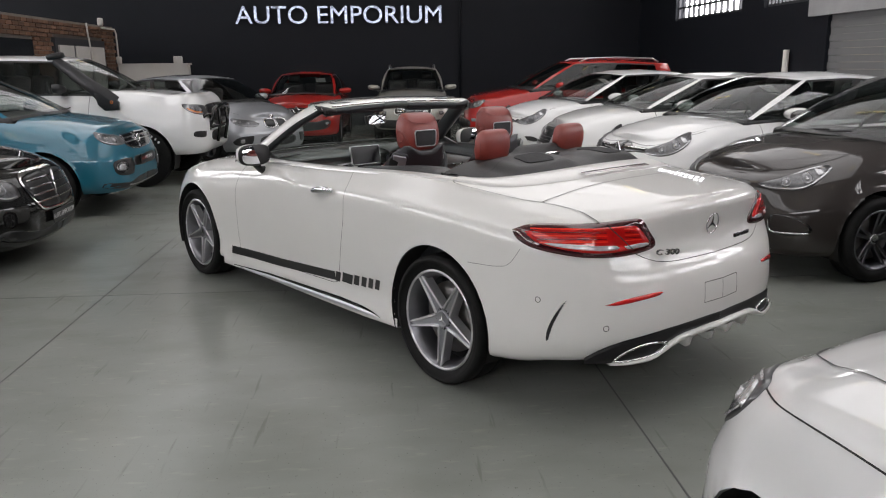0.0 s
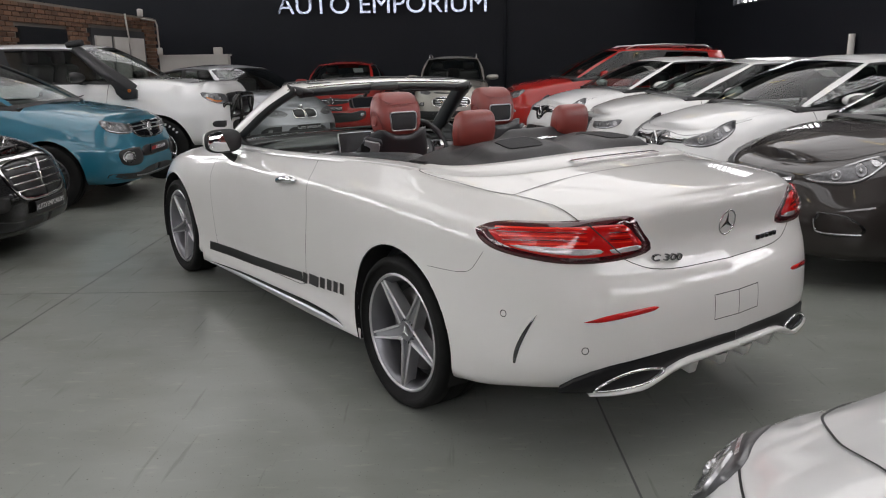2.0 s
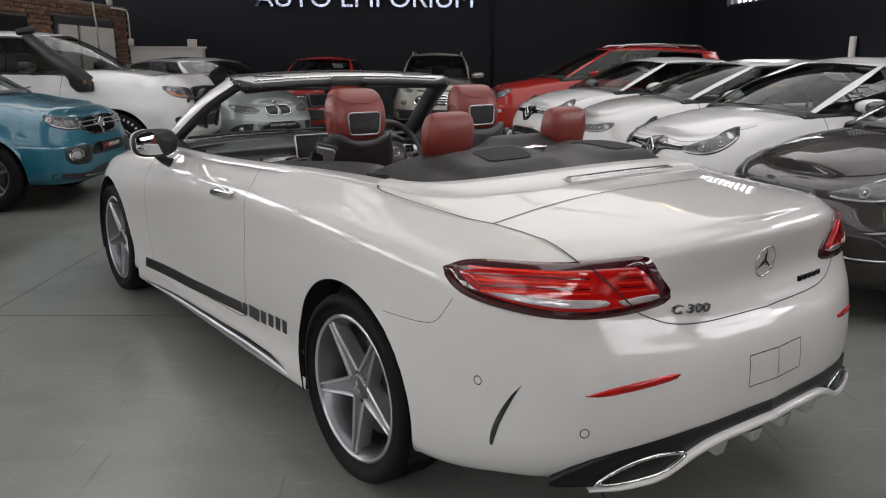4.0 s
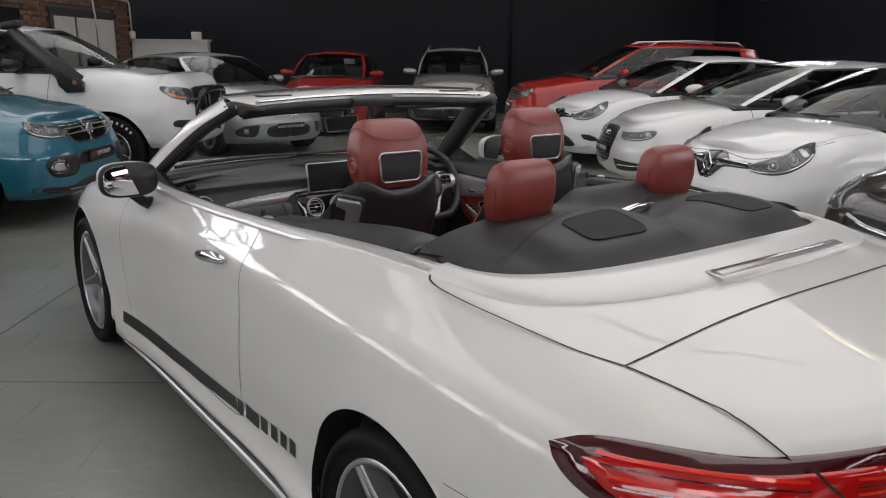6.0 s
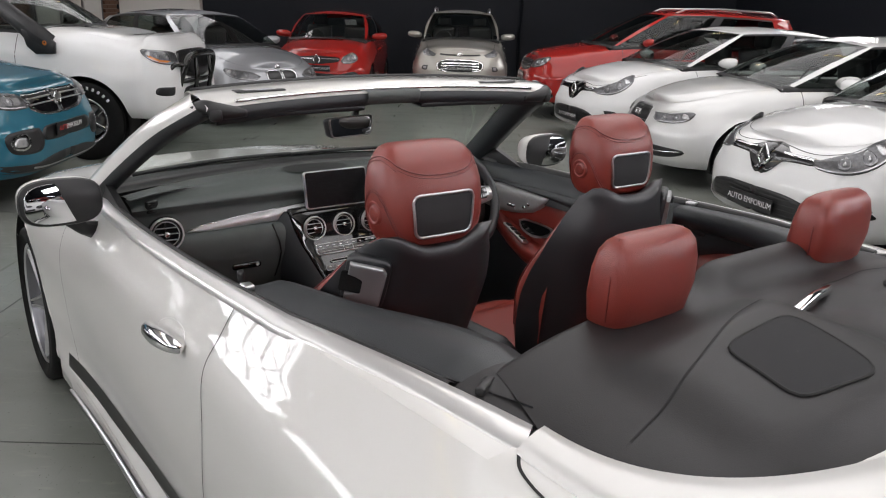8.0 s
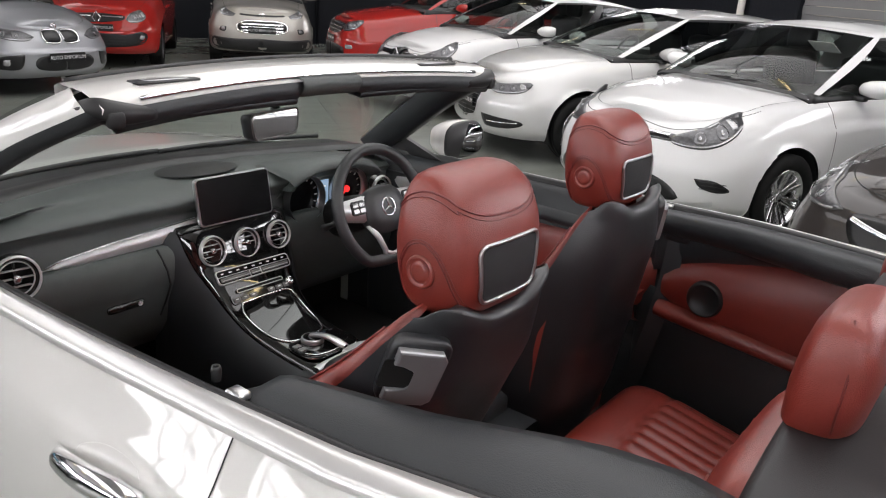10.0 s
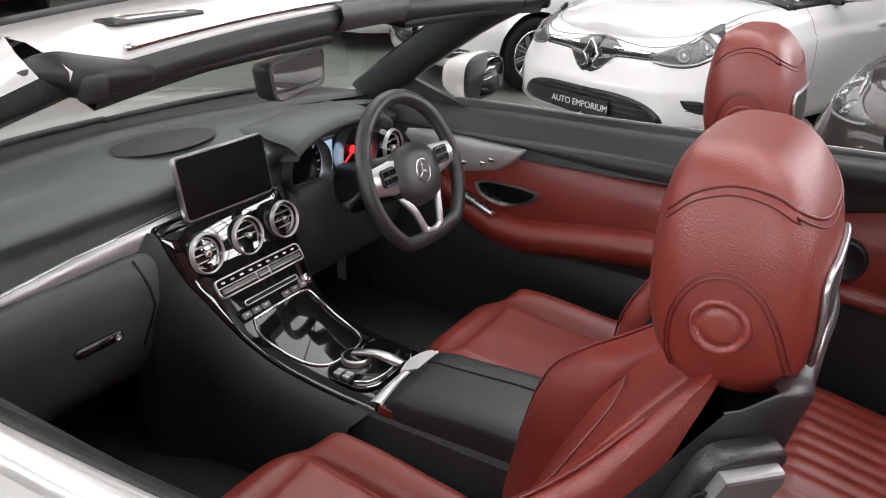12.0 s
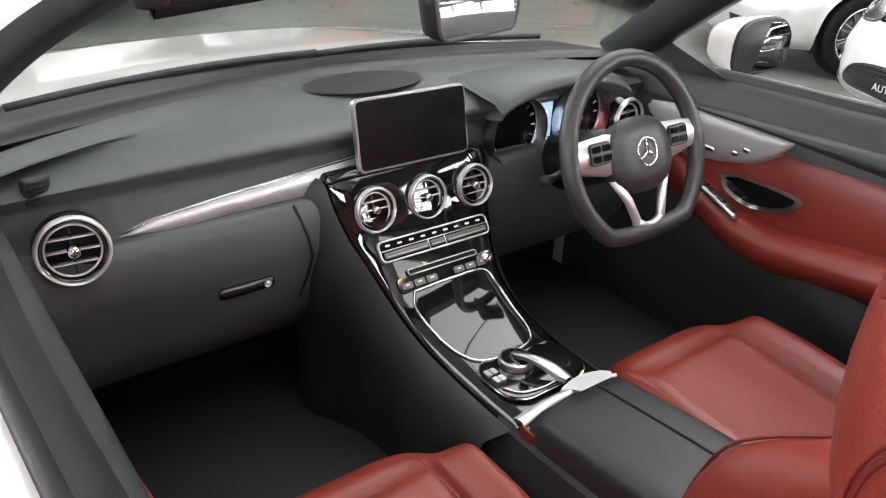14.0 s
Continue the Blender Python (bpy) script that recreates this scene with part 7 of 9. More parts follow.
# door mirrors
for s in (1, -1):
    secs = []
    for t, a, b in ((0.0, 0.075, 0.045), (0.03, 0.098, 0.06), (0.06, 0.108, 0.066), (0.09, 0.110, 0.068)):
        secs.append(((s * 0.925, 1.815 - t, 1.012 + 0.0 * t), (1, 0, 0), (0, 0, 1), a, b))
    mi = part("door_mirror", loft(secs[:1] + secs, 28, 3.0), CABWHITE, CAB, "white door mirror")
    part("mirror_rim", loft([((s * 0.925, 1.724, 1.012), (1, 0, 0), (0, 0, 1), 0.110, 0.068), ((s * 0.925, 1.712, 1.012), (1, 0, 0), (0, 0, 1), 0.104, 0.063)], 28, 3.0), BLACK, mi)
    part("mirror_glass", loft([((s * 0.925, 1.7115, 1.012), (1, -0.1 * s, 0), (0, 0.04, 1), 0.097, 0.057), ((s * 0.925, 1.711, 1.012), (1, -0.1 * s, 0), (0, 0.04, 1), 0.096, 0.056)], 28, 3.0), MIRROR, mi)
    part("mirror_foot", tube([(s * 0.90, 1.77, 0.955), (s * 0.865, 1.785, 0.915), (s * 0.83, 1.80, 0.90)], [0.026, 0.02, 0.028], 10), BLACK, mi)
    bm = prism([(1.68, 0.962), (1.97, 0.955), (1.90, 1.03)], Matrix(((0, 0, 1, s * 0.752), (1, 0, 0, 0), (0, 1, 0, 0), (0, 0, 0, 1))), 0.02 * s)
    part("mirror_triangle", bm, BLACK, CAB, smooth=False)

# ---- cabriolet inside ----
# tub
for nm, args in (("floor_tub", (0, 1.15, 0.30, 1.46, 2.1, 0.05)), ("bulkhead", (0, 2.14, 0.60, 1.46, 0.03, 0.66)), ("rear_bulkhead", (0, 0.10, 0.60, 1.24, 0.03, 0.70)), ("tunnel", (0, 1.10, 0.40, 0.26, 2.0, 0.24, 0.05))):
    bm = bmesh.new()
    box(bm, *args)
    part(nm, bm, CARPET, CAB, "black carpet")
for s in (1, -1):
    rows = [[(s * 0.745, y, z) for z in (0.20, 0.45, 0.80, 0.90)] for y in np.linspace(0.1, 2.1, 8)]
    part("door_inner_shell", grid_bm(rows), BLACKHIDE, CAB)


def card(name, s, ys, lo, hi, depth, material, label="", n=30, nz=10, crown=0.012):
    """A padded panel on a flank between two height lines; depth is its distance from the middle."""
    rows = []
    for y in np.linspace(ys[0], ys[-1], n):
        a, b, d = np.interp(y, ys, lo), np.interp(y, ys, hi), np.interp(y, ys, depth)
        row = []
        for t in np.linspace(0, 1, nz):
            e = 1 - abs(2 * t - 1) ** 6
            f = min(1, (y - ys[0]) / 0.02, (ys[-1] - y) / 0.02) if n > 4 else 1
            row.append((s * (d + 0.02 - (0.02 + crown * math.sin(math.pi * t)) * e * max(0.0, f)), y, a + (b - a) * t))
        rows.append(row)
    return part(name, grid_bm(rows), material, CAB, label)


for s in (1, -1):
    card("door_top_pad", s, [0.86, 1.20, 1.50, 1.80, 1.95], [0.838, 0.860, 0.884, 0.90, 0.90], [0.925, 0.918, 0.910, 0.905, 0.905], [0.708, 0.708, 0.708, 0.708, 0.708], BLACKHIDE, "black padded door top")
    card("door_red_panel", s, [0.86, 1.20, 1.50, 1.70, 1.78], [0.68, 0.66, 0.64, 0.70, 0.75], [0.843, 0.866, 0.886, 0.84, 0.80], [0.722, 0.722, 0.722, 0.722, 0.722], REDHIDE, "red leather door panel")
    card("door_silver_trim", s, [1.465, 1.50, 1.55, 1.62, 1.70, 1.76, 1.90], [0.882, 0.842, 0.810, 0.792, 0.780, 0.775, 0.79], [0.887, 0.890, 0.893, 0.896, 0.899, 0.900, 0.90], [0.698, 0.697, 0.697, 0.697, 0.697, 0.697, 0.697], BRUSHED, "brushed silver door trim", crown=0.002)
    rows = []
    for y in np.linspace(0.88, 1.76, 40):
        zc = np.interp(y, [0.88, 1.13, 1.28, 1.45, 1.54, 1.645, 1.76], [0.712, 0.703, 0.685, 0.660, 0.670, 0.712, 0.75])
        w = np.interp(y, [0.88, 1.0, 1.45, 1.65, 1.76], [0.05, 0.07, 0.07, 0.05, 0.01])
        rows.append([(s * 0.735, y, zc + 0.03), (s * (0.72 - w * 0.6), y, zc + 0.030), (s * (0.712 - w), y, zc + 0.018), (s * (0.708 - w), y, zc - 0.01), (s * (0.715 - w * 0.8), y, zc - 0.045), (s * 0.735, y, zc - 0.08)])
    part("door_armrest", grid_bm(rows), REDHIDE, CAB, "red leather armrest")
    card("door_low_panel", s, [0.86, 1.30, 1.80, 2.0], [0.25, 0.25, 0.25, 0.25], [0.58, 0.60, 0.68, 0.75], [0.728, 0.728, 0.728, 0.728], BLACKHIDE)
    # pull, switches, seat buttons
    m = Matrix(((0, 0, -s, s * 0.700), (1, 0, 0, 0), (0, 1, 0, 0), (0, 0, 0, 1)))
    out = [(1.612, 0.772), (1.595, 0.742), (1.535, 0.722), (1.46, 0.735), (1.415, 0.770), (1.45, 0.782), (1.52, 0.785), (1.58, 0.784)]
    pl = part("door_pull", prism([tuple(p) for p in resample(crom(out + [out[0]], 6), 40)[:-1]], m, 0.006, bevel=0), SATIN, CAB, "satin door pull", smooth=False)
    out2 = [(x * 0.86 + 1.515 * 0.14, z * 0.74 + 0.765 * 0.26) for x, z in out]
    part("pull_recess", prism([tuple(p) for p in resample(crom(out2 + [out2[0]], 6), 40)[:-1]], Matrix.Translation((-s * 0.002, 0, 0)) @ m, 0.006), PIANO, pl, smooth=False)
    if s < 0:
        continue
    bm = bmesh.new()
    box(bm, s * 0.665, 1.592, 0.728, 0.040, 0.130, 0.012, 0.005, Matrix.Rotation(radians(23), 4, "X") @ Matrix.Rotation(radians(s * 18), 4, "Y"))
    sw = part("window_switches", bm, SATIN, CAB)
    for k in range(4):
        bm = bmesh.new()
        box(bm, s * 0.663, 1.631 - 0.0265 * k, 0.7515 - 0.0112 * k, 0.028, 0.020, 0.010, 0.003, Matrix.Rotation(radians(23), 4, "X") @ Matrix.Rotation(radians(s * 18), 4, "Y"))
        part("switch", bm, BLACK, sw)
    part("seat_button_back", prism([(y, z) for y, z in ((1.575, 0.865), (1.72, 0.888), (1.725, 0.868), (1.58, 0.845))], m @ Matrix.Translation((0, 0, -0.008)), 0.006), SATIN, CAB, smooth=False)
    for y, z, l in ((1.665, 0.820, 0.05), (1.59, 0.828, 0.02), (1.565, 0.842, 0.02)):
        bm = bmesh.new()
        box(bm, s * 0.700, y, z, 0.014, l, 0.014, 0.005)
        part("seat_button", bm, CHROME, CAB)


for s in (1, -1):
    # rear side panels
    card("rear_black_panel", s, [0.12, 0.40, 0.70, 0.88], [0.92, 0.945, 0.87, 0.80], [1.02, 1.0, 0.985, 0.98], [0.60, 0.665, 0.70, 0.715], BLACKHIDE)
    card("rear_red_panel", s, [0.20, 0.40, 0.70, 0.84], [0.66, 0.675, 0.70, 0.74], [0.95, 0.952, 0.88, 0.835], [0.61, 0.652, 0.682, 0.70], REDHIDE, "red leather rear side panel", crown=0.02)
    card("rear_low_panel", s, [0.12, 0.50, 0.90], [0.30, 0.30, 0.30], [0.70, 0.72, 0.76], [0.64, 0.67, 0.715], BLACKHIDE)
    rows = [[(s * (0.655 + 0.03 * t - 0.012 * c), 0.20 + 0.62 * t, 0.675 + 0.045 * t + dz) for c, dz in ((0, -0.03), (2.5, -0.015), (3, 0.0), (2, 0.018), (0, 0.025))] for t in np.linspace(0, 1, 16)]
    part("rear_armrest", grid_bm(rows), REDHIDE, CAB)
    m2 = Matrix.Translation((s * 0.655, 0.685, 0.79)) @ Matrix.Rotation(radians(-90 * s), 4, "Y")
    sp = part("rear_speaker", lathe([(0.004, 0.001), (0.004, 0.036), (0.010, 0.040), (0.008, 0.047), (0.0, 0.05), (-0.02, 0.05)], 32, "z"), BLACK, CAB, "black round speaker")
    sp.matrix_basis = m2
    part("speaker_ring", lathe([(0.0105, 0.042), (0.0125, 0.0435), (0.0105, 0.045)], 32, "z"), BLACK, sp)


# dashboard
def dash_profile(x):
    yf = 2.18 - 0.17 * (x / 0.70) ** 2
    dz = -0.012 * (x / 0.7) ** 4
    return [(yf, 0.952 + dz), (yf - 0.05, 0.963 + dz), (yf - 0.14, 0.968 + dz), (1.95, 0.958 + dz), (1.895, 0.945 + dz), (1.872, 0.932 + dz), (1.870, 0.920), (1.880, 0.905), (1.884, 0.892), (1.876, 0.86), (1.868, 0.832), (1.848, 0.826), (1.832, 0.80), (1.828, 0.745), (1.84, 0.70), (1.862, 0.63), (1.90, 0.56), (1.97, 0.50), (2.08, 0.46)]


rows = [[(x, y, z) for y, z in crom(dash_profile(x), 4)] for x in np.linspace(-0.70, 0.70, 60)]
DASH = part("dashboard", grid_bm(rows), DASHPAD, CAB, "black padded dashboard")
# passenger trim blade
rows = []
for t in np.linspace(0, 1, 30):
    x = -0.535 + 0.435 * t
    lo = float(np.interp(x, [-0.535, -0.46, -0.25, -0.10], [0.831, 0.825, 0.829, 0.827]))
    hi = float(np.interp(x, [-0.535, -0.485, -0.355, -0.10], [0.834, 0.849, 0.864, 0.884]))
    rows.append([(x, 1.868, lo), (x, 1.860, lo + 0.004), (x, 1.862, (lo + hi) / 2), (x, 1.864, hi - 0.003), (x, 1.872, hi)])
part("dash_trim", grid_bm(rows), PALEMETAL, DASH, "brushed silver dash trim")
part("trim_line", tube([(x, 1.863, z) for x, z in ((-0.535, 0.835), (-0.485, 0.850), (-0.355, 0.865), (-0.10, 0.885))], 0.0018, 5), CHROME, DASH)
# centre dome on the pad, glove box, side grille
rows = [[(0.02 + 0.135 * math.cos(a) * r, 2.035 + 0.075 * math.sin(a) * r, 0.9695 + 0.002 * (1 - r)) for r in (1, 0.8, 0.4, 0.02)] for a in np.linspace(0, 2 * math.pi, 40)]
part("speaker_cover", grid_bm(rows), BLACK, DASH)
part("glove_gap", tube([(-0.245, 1.842, 0.828), (-0.228, 1.824, 0.77), (-0.222, 1.822, 0.73), (-0.224, 1.842, 0.68), (-0.232, 1.862, 0.63)], 0.003, 6), GAP, DASH)
bm = bmesh.new()
box(bm, -0.345, 1.838, 0.695, 0.105, 0.016, 0.022, 0.008)
gl = part("glove_latch", bm, PIANO, DASH, "gloss black glove-box latch")
part("latch_lock", lathe([(0, 0.001), (0.003, 0.004), (0.003, 0.006), (0, 0.007)], 12, "y", at=(-0.31, 1.826, 0.698)), SATIN, gl)
bm = bmesh.new()
box(bm, -0.636, 1.884, 0.928, 0.042, 0.02, 0.042, 0.006, Matrix.Rotation(radians(20), 4, "Z"))
sg = part("side_grille", bm, BLACK, DASH)
for k in range(5):
    bm = bmesh.new()
    box(bm, -0.634, 1.872, 0.912 + 0.008 * k, 0.030, 0.004, 0.003, 0, Matrix.Rotation(radians(25), 4, "Z"))
    part("grille_slat", bm, GAP, sg)


def air_vent(x, y, z, r, pitch, yaw, parent):
    """A round vent: chrome rings, slats and a turning knob."""
    m = Matrix.Translation((x, y, z)) @ Matrix.Rotation(radians(yaw), 4, "Z") @ Matrix.Rotation(radians(90 + pitch), 4, "X")
    v = part("air_vent", lathe([(-0.02, r * 0.80), (0.003, r * 0.80), (0.007, r * 0.86), (0.008, r * 0.93), (0.004, r * 1.0), (-0.02, r * 1.04)], 40, "z"), PIANO, parent, "round chrome-ringed air vent")
    v.matrix_basis = m
    part("outer_ring", lathe([(0.006, r * 0.875), (0.012, r * 0.905), (0.014, r * 0.94), (0.011, r * 0.98), (0.003, r * 1.01)], 40, "z"), PALEMETAL, v)
    part("vent_well", lathe([(-0.018, 0.001), (-0.018, r * 0.80)], 32, "z"), DARK, v)
    part("inner_ring", lathe([(0.0, r * 0.70), (0.006, r * 0.735), (0.0, r * 0.77)], 40, "z"), PALEMETAL, v)
    for k in (-1, 0, 1):
        w = math.sqrt(max(0.01, 0.49 - (0.36 * k) ** 2)) * r * 2
        bm = bmesh.new()
        box(bm, 0, 0.36 * k * r, -0.003, w * 0.98, 0.0028, 0.012, 0.001)
        part("vent_slat", bm, PALEMETAL, v)
    bm = bmesh.new()
    box(bm, 0, 0, -0.006, 0.004, r * 1.35, 0.01, 0.001)
    part("vent_blade", bm, BLACK, v)
    part("vent_knob", lathe([(-0.004, r * 0.17), (0.012, r * 0.17), (0.015, r * 0.12), (0.0155, 0.0005)], 20, "z"), CHROME, v)
    return v


air_vent(-0.612, 1.826, 0.847, 0.054, -8, -6, DASH)
air_vent(0.612, 1.832, 0.850, 0.054, -4, 6, DASH)
# centre stack: gloss panel sweeping down to the console
ST = [(1.862, 0.868, 0.175), (1.835, 0.862, 0.170), (1.812, 0.82, 0.165), (1.790, 0.77, 0.152), (1.765, 0.735, 0.140), (1.738, 0.70, 0.128), (1.705, 0.665, 0.118), (1.66, 0.635, 0.112), (1.60, 0.612, 0.108), (1.52, 0.598, 0.106), (1.44, 0.592, 0.106), (1.375, 0.590, 0.106)]
rows = []
for y, z, w in crom(ST, 4):
    rows.append([(w * 1.12 + 0.01, y + 0.03, z - 0.06), (w * 1.06, y + 0.008, z - 0.012), (w, y, z), (w * 0.7, y - 0.003, z + 0.004), (0, y - 0.004, z + 0.005), (-w * 0.7, y - 0.003, z + 0.004), (-w, y, z), (-w * 1.06, y + 0.008, z - 0.012), (-w * 1.12 - 0.01, y + 0.03, z - 0.06)])
STACK = part("centre_console", grid_bm(rows), PIANO, CAB, "piano black centre stack")
for s in (1, -1):
    rows = []
    for y, z, w in crom(ST, 4):
        rows.append([(s * (w * 1.05 + 0.006), y + 0.006, z - 0.006), (s * (w * 1.12 + 0.03), y + 0.03, z - 0.03), (s * (w * 1.12 + 0.045), y + 0.06, z - 0.10), (s * (w + 0.04), y + 0.06, z - 0.22), (s * (w + 0.035), y + 0.06, 0.30)])
    part("stack_flank", grid_bm(rows), BLACKHIDE, CAB)
for x in (-0.105, 0.012, 0.128):
    air_vent(x, 1.800, 0.803, 0.043, -12, 0, STACK)


def on_stack(x, t, lift):
    """A point on the stack, t from its top (0) to its end (1), with the slope there."""
    c = crom(ST, 4)
    f = t * (len(c) - 1)
    i = min(int(f), len(c) - 2)
    p = c[i] + (c[i + 1] - c[i]) * (f - i)
    d = (c[i + 1] - c[i])[:2]
    d = d / np.linalg.norm(d)
    n = np.array((-abs(d[1]), abs(d[0])))
    return Matrix(((1, 0, 0, x), (0, -d[0], n[0], p[0] + n[0] * lift), (0, -d[1], n[1], p[1] + n[1] * lift), (0, 0, 0, 1)))


m = on_stack(0.004, 0.375, 0.006)
bp = part("button_panel", prism(rounded(0.256, 0.042, 0.011), m, 0.004, bevel=0.0015), SATIN, STACK, "satin-rimmed button panel", smooth=False)
part("panel_face", prism(rounded(0.250, 0.036, 0.009), m @ Matrix.Translation((0, 0, 0.004)), 0.0006), PIANO, bp, smooth=False)
for k in range(9):
    part("button_mark", prism(rounded(0.010, 0.004, 0.001), m @ Matrix.Translation((-0.106 + 0.0265 * k, 0.010, 0.0046)), 0.0004), LETTER, bp, smooth=False)
def bright_line(parent, m, pts, r=0.0012, closed=False):
    part("bright_line", tube([tuple(m @ Vector((*p, 0.0052))) for p in pts], r, 6, closed=closed), PALEMETAL, parent)


bright_line(bp, m, rounded(0.252, 0.038, 0.010), 0.0018, True)
bright_line(bp, m, [(-0.124, 0.0015), (0.124, 0.0015)])
for x, w in ((-0.070, 0.098), (0.0, 0.032), (0.070, 0.098)):
    part("rocker", prism(rounded(w, 0.012, 0.003), m @ Matrix.Translation((x, -0.008, 0.0046)), 0.003, bevel=0.001), SATINDARK, bp, smooth=False)
    part("bright_line", tube([tuple(m @ Vector((x + k * w * 0.46, -0.0105, 0.0082))) for k in (-1, 1)], 0.0010, 6), PALEMETAL, bp)
for x in (-0.019, 0.019):
    bright_line(bp, m, [(x, 0.001), (x, -0.017)], 0.0016)
m = on_stack(0.0, 0.475, 0.006)
slot = part("disc_slot", prism(rounded(0.160, 0.010, 0.004), m, 0.003), DARK, STACK, smooth=False)
bright_line(slot, m, rounded(0.160, 0.010, 0.004), 0.0013, True)
low = part("button_panel", prism(rounded(0.215, 0.030, 0.008), m @ Matrix.Translation((0, -0.020, -0.002)), 0.004, bevel=0.001), PIANO, STACK, smooth=False)
for x in (-0.09, -0.062, -0.034, 0.03, 0.058, 0.086):
    part("button", prism(rounded(0.024, 0.013, 0.003), m @ Matrix.Translation((x, -0.022, 0.001)), 0.003, bevel=0.001), SATINDARK, low, smooth=False)
    part("button_mark", prism(rounded(0.009, 0.003, 0.001), m @ Matrix.Translation((x, -0.021, 0.0044)), 0.0004), LETTER, low, smooth=False)
part("volume_knob", lathe([(0, 0.013), (0.014, 0.012), (0.016, 0.009), (0.016, 0.0005)], 24, "z"), CHROME, STACK).matrix_basis = m @ Matrix.Translation((0.098, -0.016, 0))
# tray with a bright rim
out = [(-0.080, 0.545), (0.0, 0.54), (0.080, 0.545), (0.094, 0.60), (0.092, 0.68), (0.080, 0.77), (0.045, 0.81), (-0.045, 0.81), (-0.080, 0.77), (-0.092, 0.68), (-0.094, 0.60)]
o = resample(crom(out + [out[0]], 6), 70)[:-1]
part("tray_rim", tube([tuple(on_stack(x, t, 0.0065).translation) for x, t in o], 0.0028, 8, closed=True), CHROME, STACK, "chrome tray rim")
bm = bmesh.new()
box(bm, 0.03, 1.512, 0.606, 0.10, 0.004, 0.003, 0.001)
part("tray_line", bm, SATIN, STACK)
# controller: dial under a slim bridge, on a chrome-rimmed gloss plate
m = Matrix.Translation((0.004, 1.468, 0.600))
part("control_plate", prism(rounded(0.186, 0.126, 0.045, 6), m, 0.004, bevel=0.0015), CHROME, STACK, smooth=False)
part("control_well", prism(rounded(0.180, 0.120, 0.042, 6), m @ Matrix.Translation((0, 0, 0.0042)), 0.0012), PIANO, STACK, smooth=False)
part("control_wheel", lathe([(0.002, 0.031), (0.012, 0.031), (0.0145, 0.029), (0.0150, 0.026)], 32, "z", at=(-0.012, 1.492, 0.6045)), SATIN, STACK, "knurled satin dial")
part("dial_top", lathe([(0.0150, 0.026), (0.0155, 0.012), (0.0155, 0.001)], 32, "z", at=(-0.012, 1.492, 0.6045)), PIANO, STACK)
rows = []
for t in np.linspace(0, 1, 18):
    x, y = -0.012 + 0.040 * t ** 1.4, 1.500 - 0.098 * t
    z = 0.624 + 0.010 * math.sin(math.pi * min(1.0, t * 1.1)) - 0.012 * t ** 3
    w = 0.008 + 0.007 * t - 0.006 * max(0.0, t - 0.85) / 0.15
    rows.append([(x - w, y, z - 0.007), (x - w, y, z - 0.001), (x - w * 0.6, y, z + 0.0025), (x + w * 0.6, y, z + 0.0025), (x + w, y, z - 0.001), (x + w, y, z - 0.007)])
part("touch_pad", grid_bm(rows), SATIN, STACK, "slim satin bridge")
part("pad_plate", prism([tuple(p) for p in resample(crom([(0.022, 1.505), (0.060, 1.512), (0.082, 1.480), (0.070, 1.440), (0.040, 1.438), (0.028, 1.47), (0.022, 1.505)], 6), 30)[:-1]], Matrix.Translation((0, 0, 0.606)), 0.003, bevel=0.001), GLOSSBLACK, STACK, smooth=False)
for k in range(4):
    part("control_switch", prism(rounded(0.011, 0.016, 0.003), Matrix.Translation((-0.072 + 0.012 * (k % 2), 1.494 - 0.022 * (k // 2), 0.606)), 0.003, bevel=0.001), SATIN, STACK, smooth=False)
part("control_arc", tube([tuple(p) for p in crom([(-0.078, 1.450, 0.607), (-0.060, 1.424, 0.607), (-0.020, 1.414, 0.607), (0.018, 1.416, 0.607)], 6)], 0.0022, 6), CHROME, STACK)
# armrest box
A = [((-0.005, 1.356, 0.575), 0.100, 0.035), ((-0.005, 1.350, 0.580), 0.105, 0.050), ((-0.005, 1.32, 0.582), 0.107, 0.054), ((-0.003, 1.15, 0.590), 0.107, 0.058), ((0.0, 0.98, 0.594), 0.106, 0.058), ((0.0, 0.93, 0.586), 0.10, 0.05)]
ARM = part("armrest", loft([(c, (1, 0, 0), (0, 0, 1), a, b) for c, a, b in A], 32, 5.0), BLACKHIDE, CAB, "black leather centre armrest")
part("armrest_split", tube([(0.03, 1.345, 0.631), (0.03, 1.32, 0.6365), (0.03, 1.15, 0.6485), (0.03, 0.95, 0.6525)], 0.0025, 5), GAP, ARM)
bm = bmesh.new()
box(bm, -0.106, 1.352, 0.583, 0.012, 0.034, 0.036, 0.003)
part("armrest_front", bm, DARKRED, ARM)
lens = [(0.0, 1.392), (0.045, 1.400), (0.085, 1.392), (0.105, 1.376), (0.07, 1.360), (0.03, 1.362)]
part("armrest_badge", prism([tuple(p) for p in resample(crom(lens + [lens[0]], 6), 40)[:-1]], Matrix.Translation((0, 0, 0.604)), 0.007, bevel=0.002), PALEMETAL, ARM, "satin metal plate", smooth=False)
rows = []
for t in np.linspace(0, 1, 20):
    x = -0.112 + 0.222 * t
    y = 1.372 + 0.012 * math.sin(math.pi * t)
    w = 0.013 - 0.009 * t
    rows.append([(x, y + w, 0.603), (x, y + w * 0.6, 0.607), (x, y - w * 0.6, 0.609), (x, y - w, 0.603)])
part("armrest_edge", grid_bm(rows), PALEMETAL, ARM, "satin metal edge")
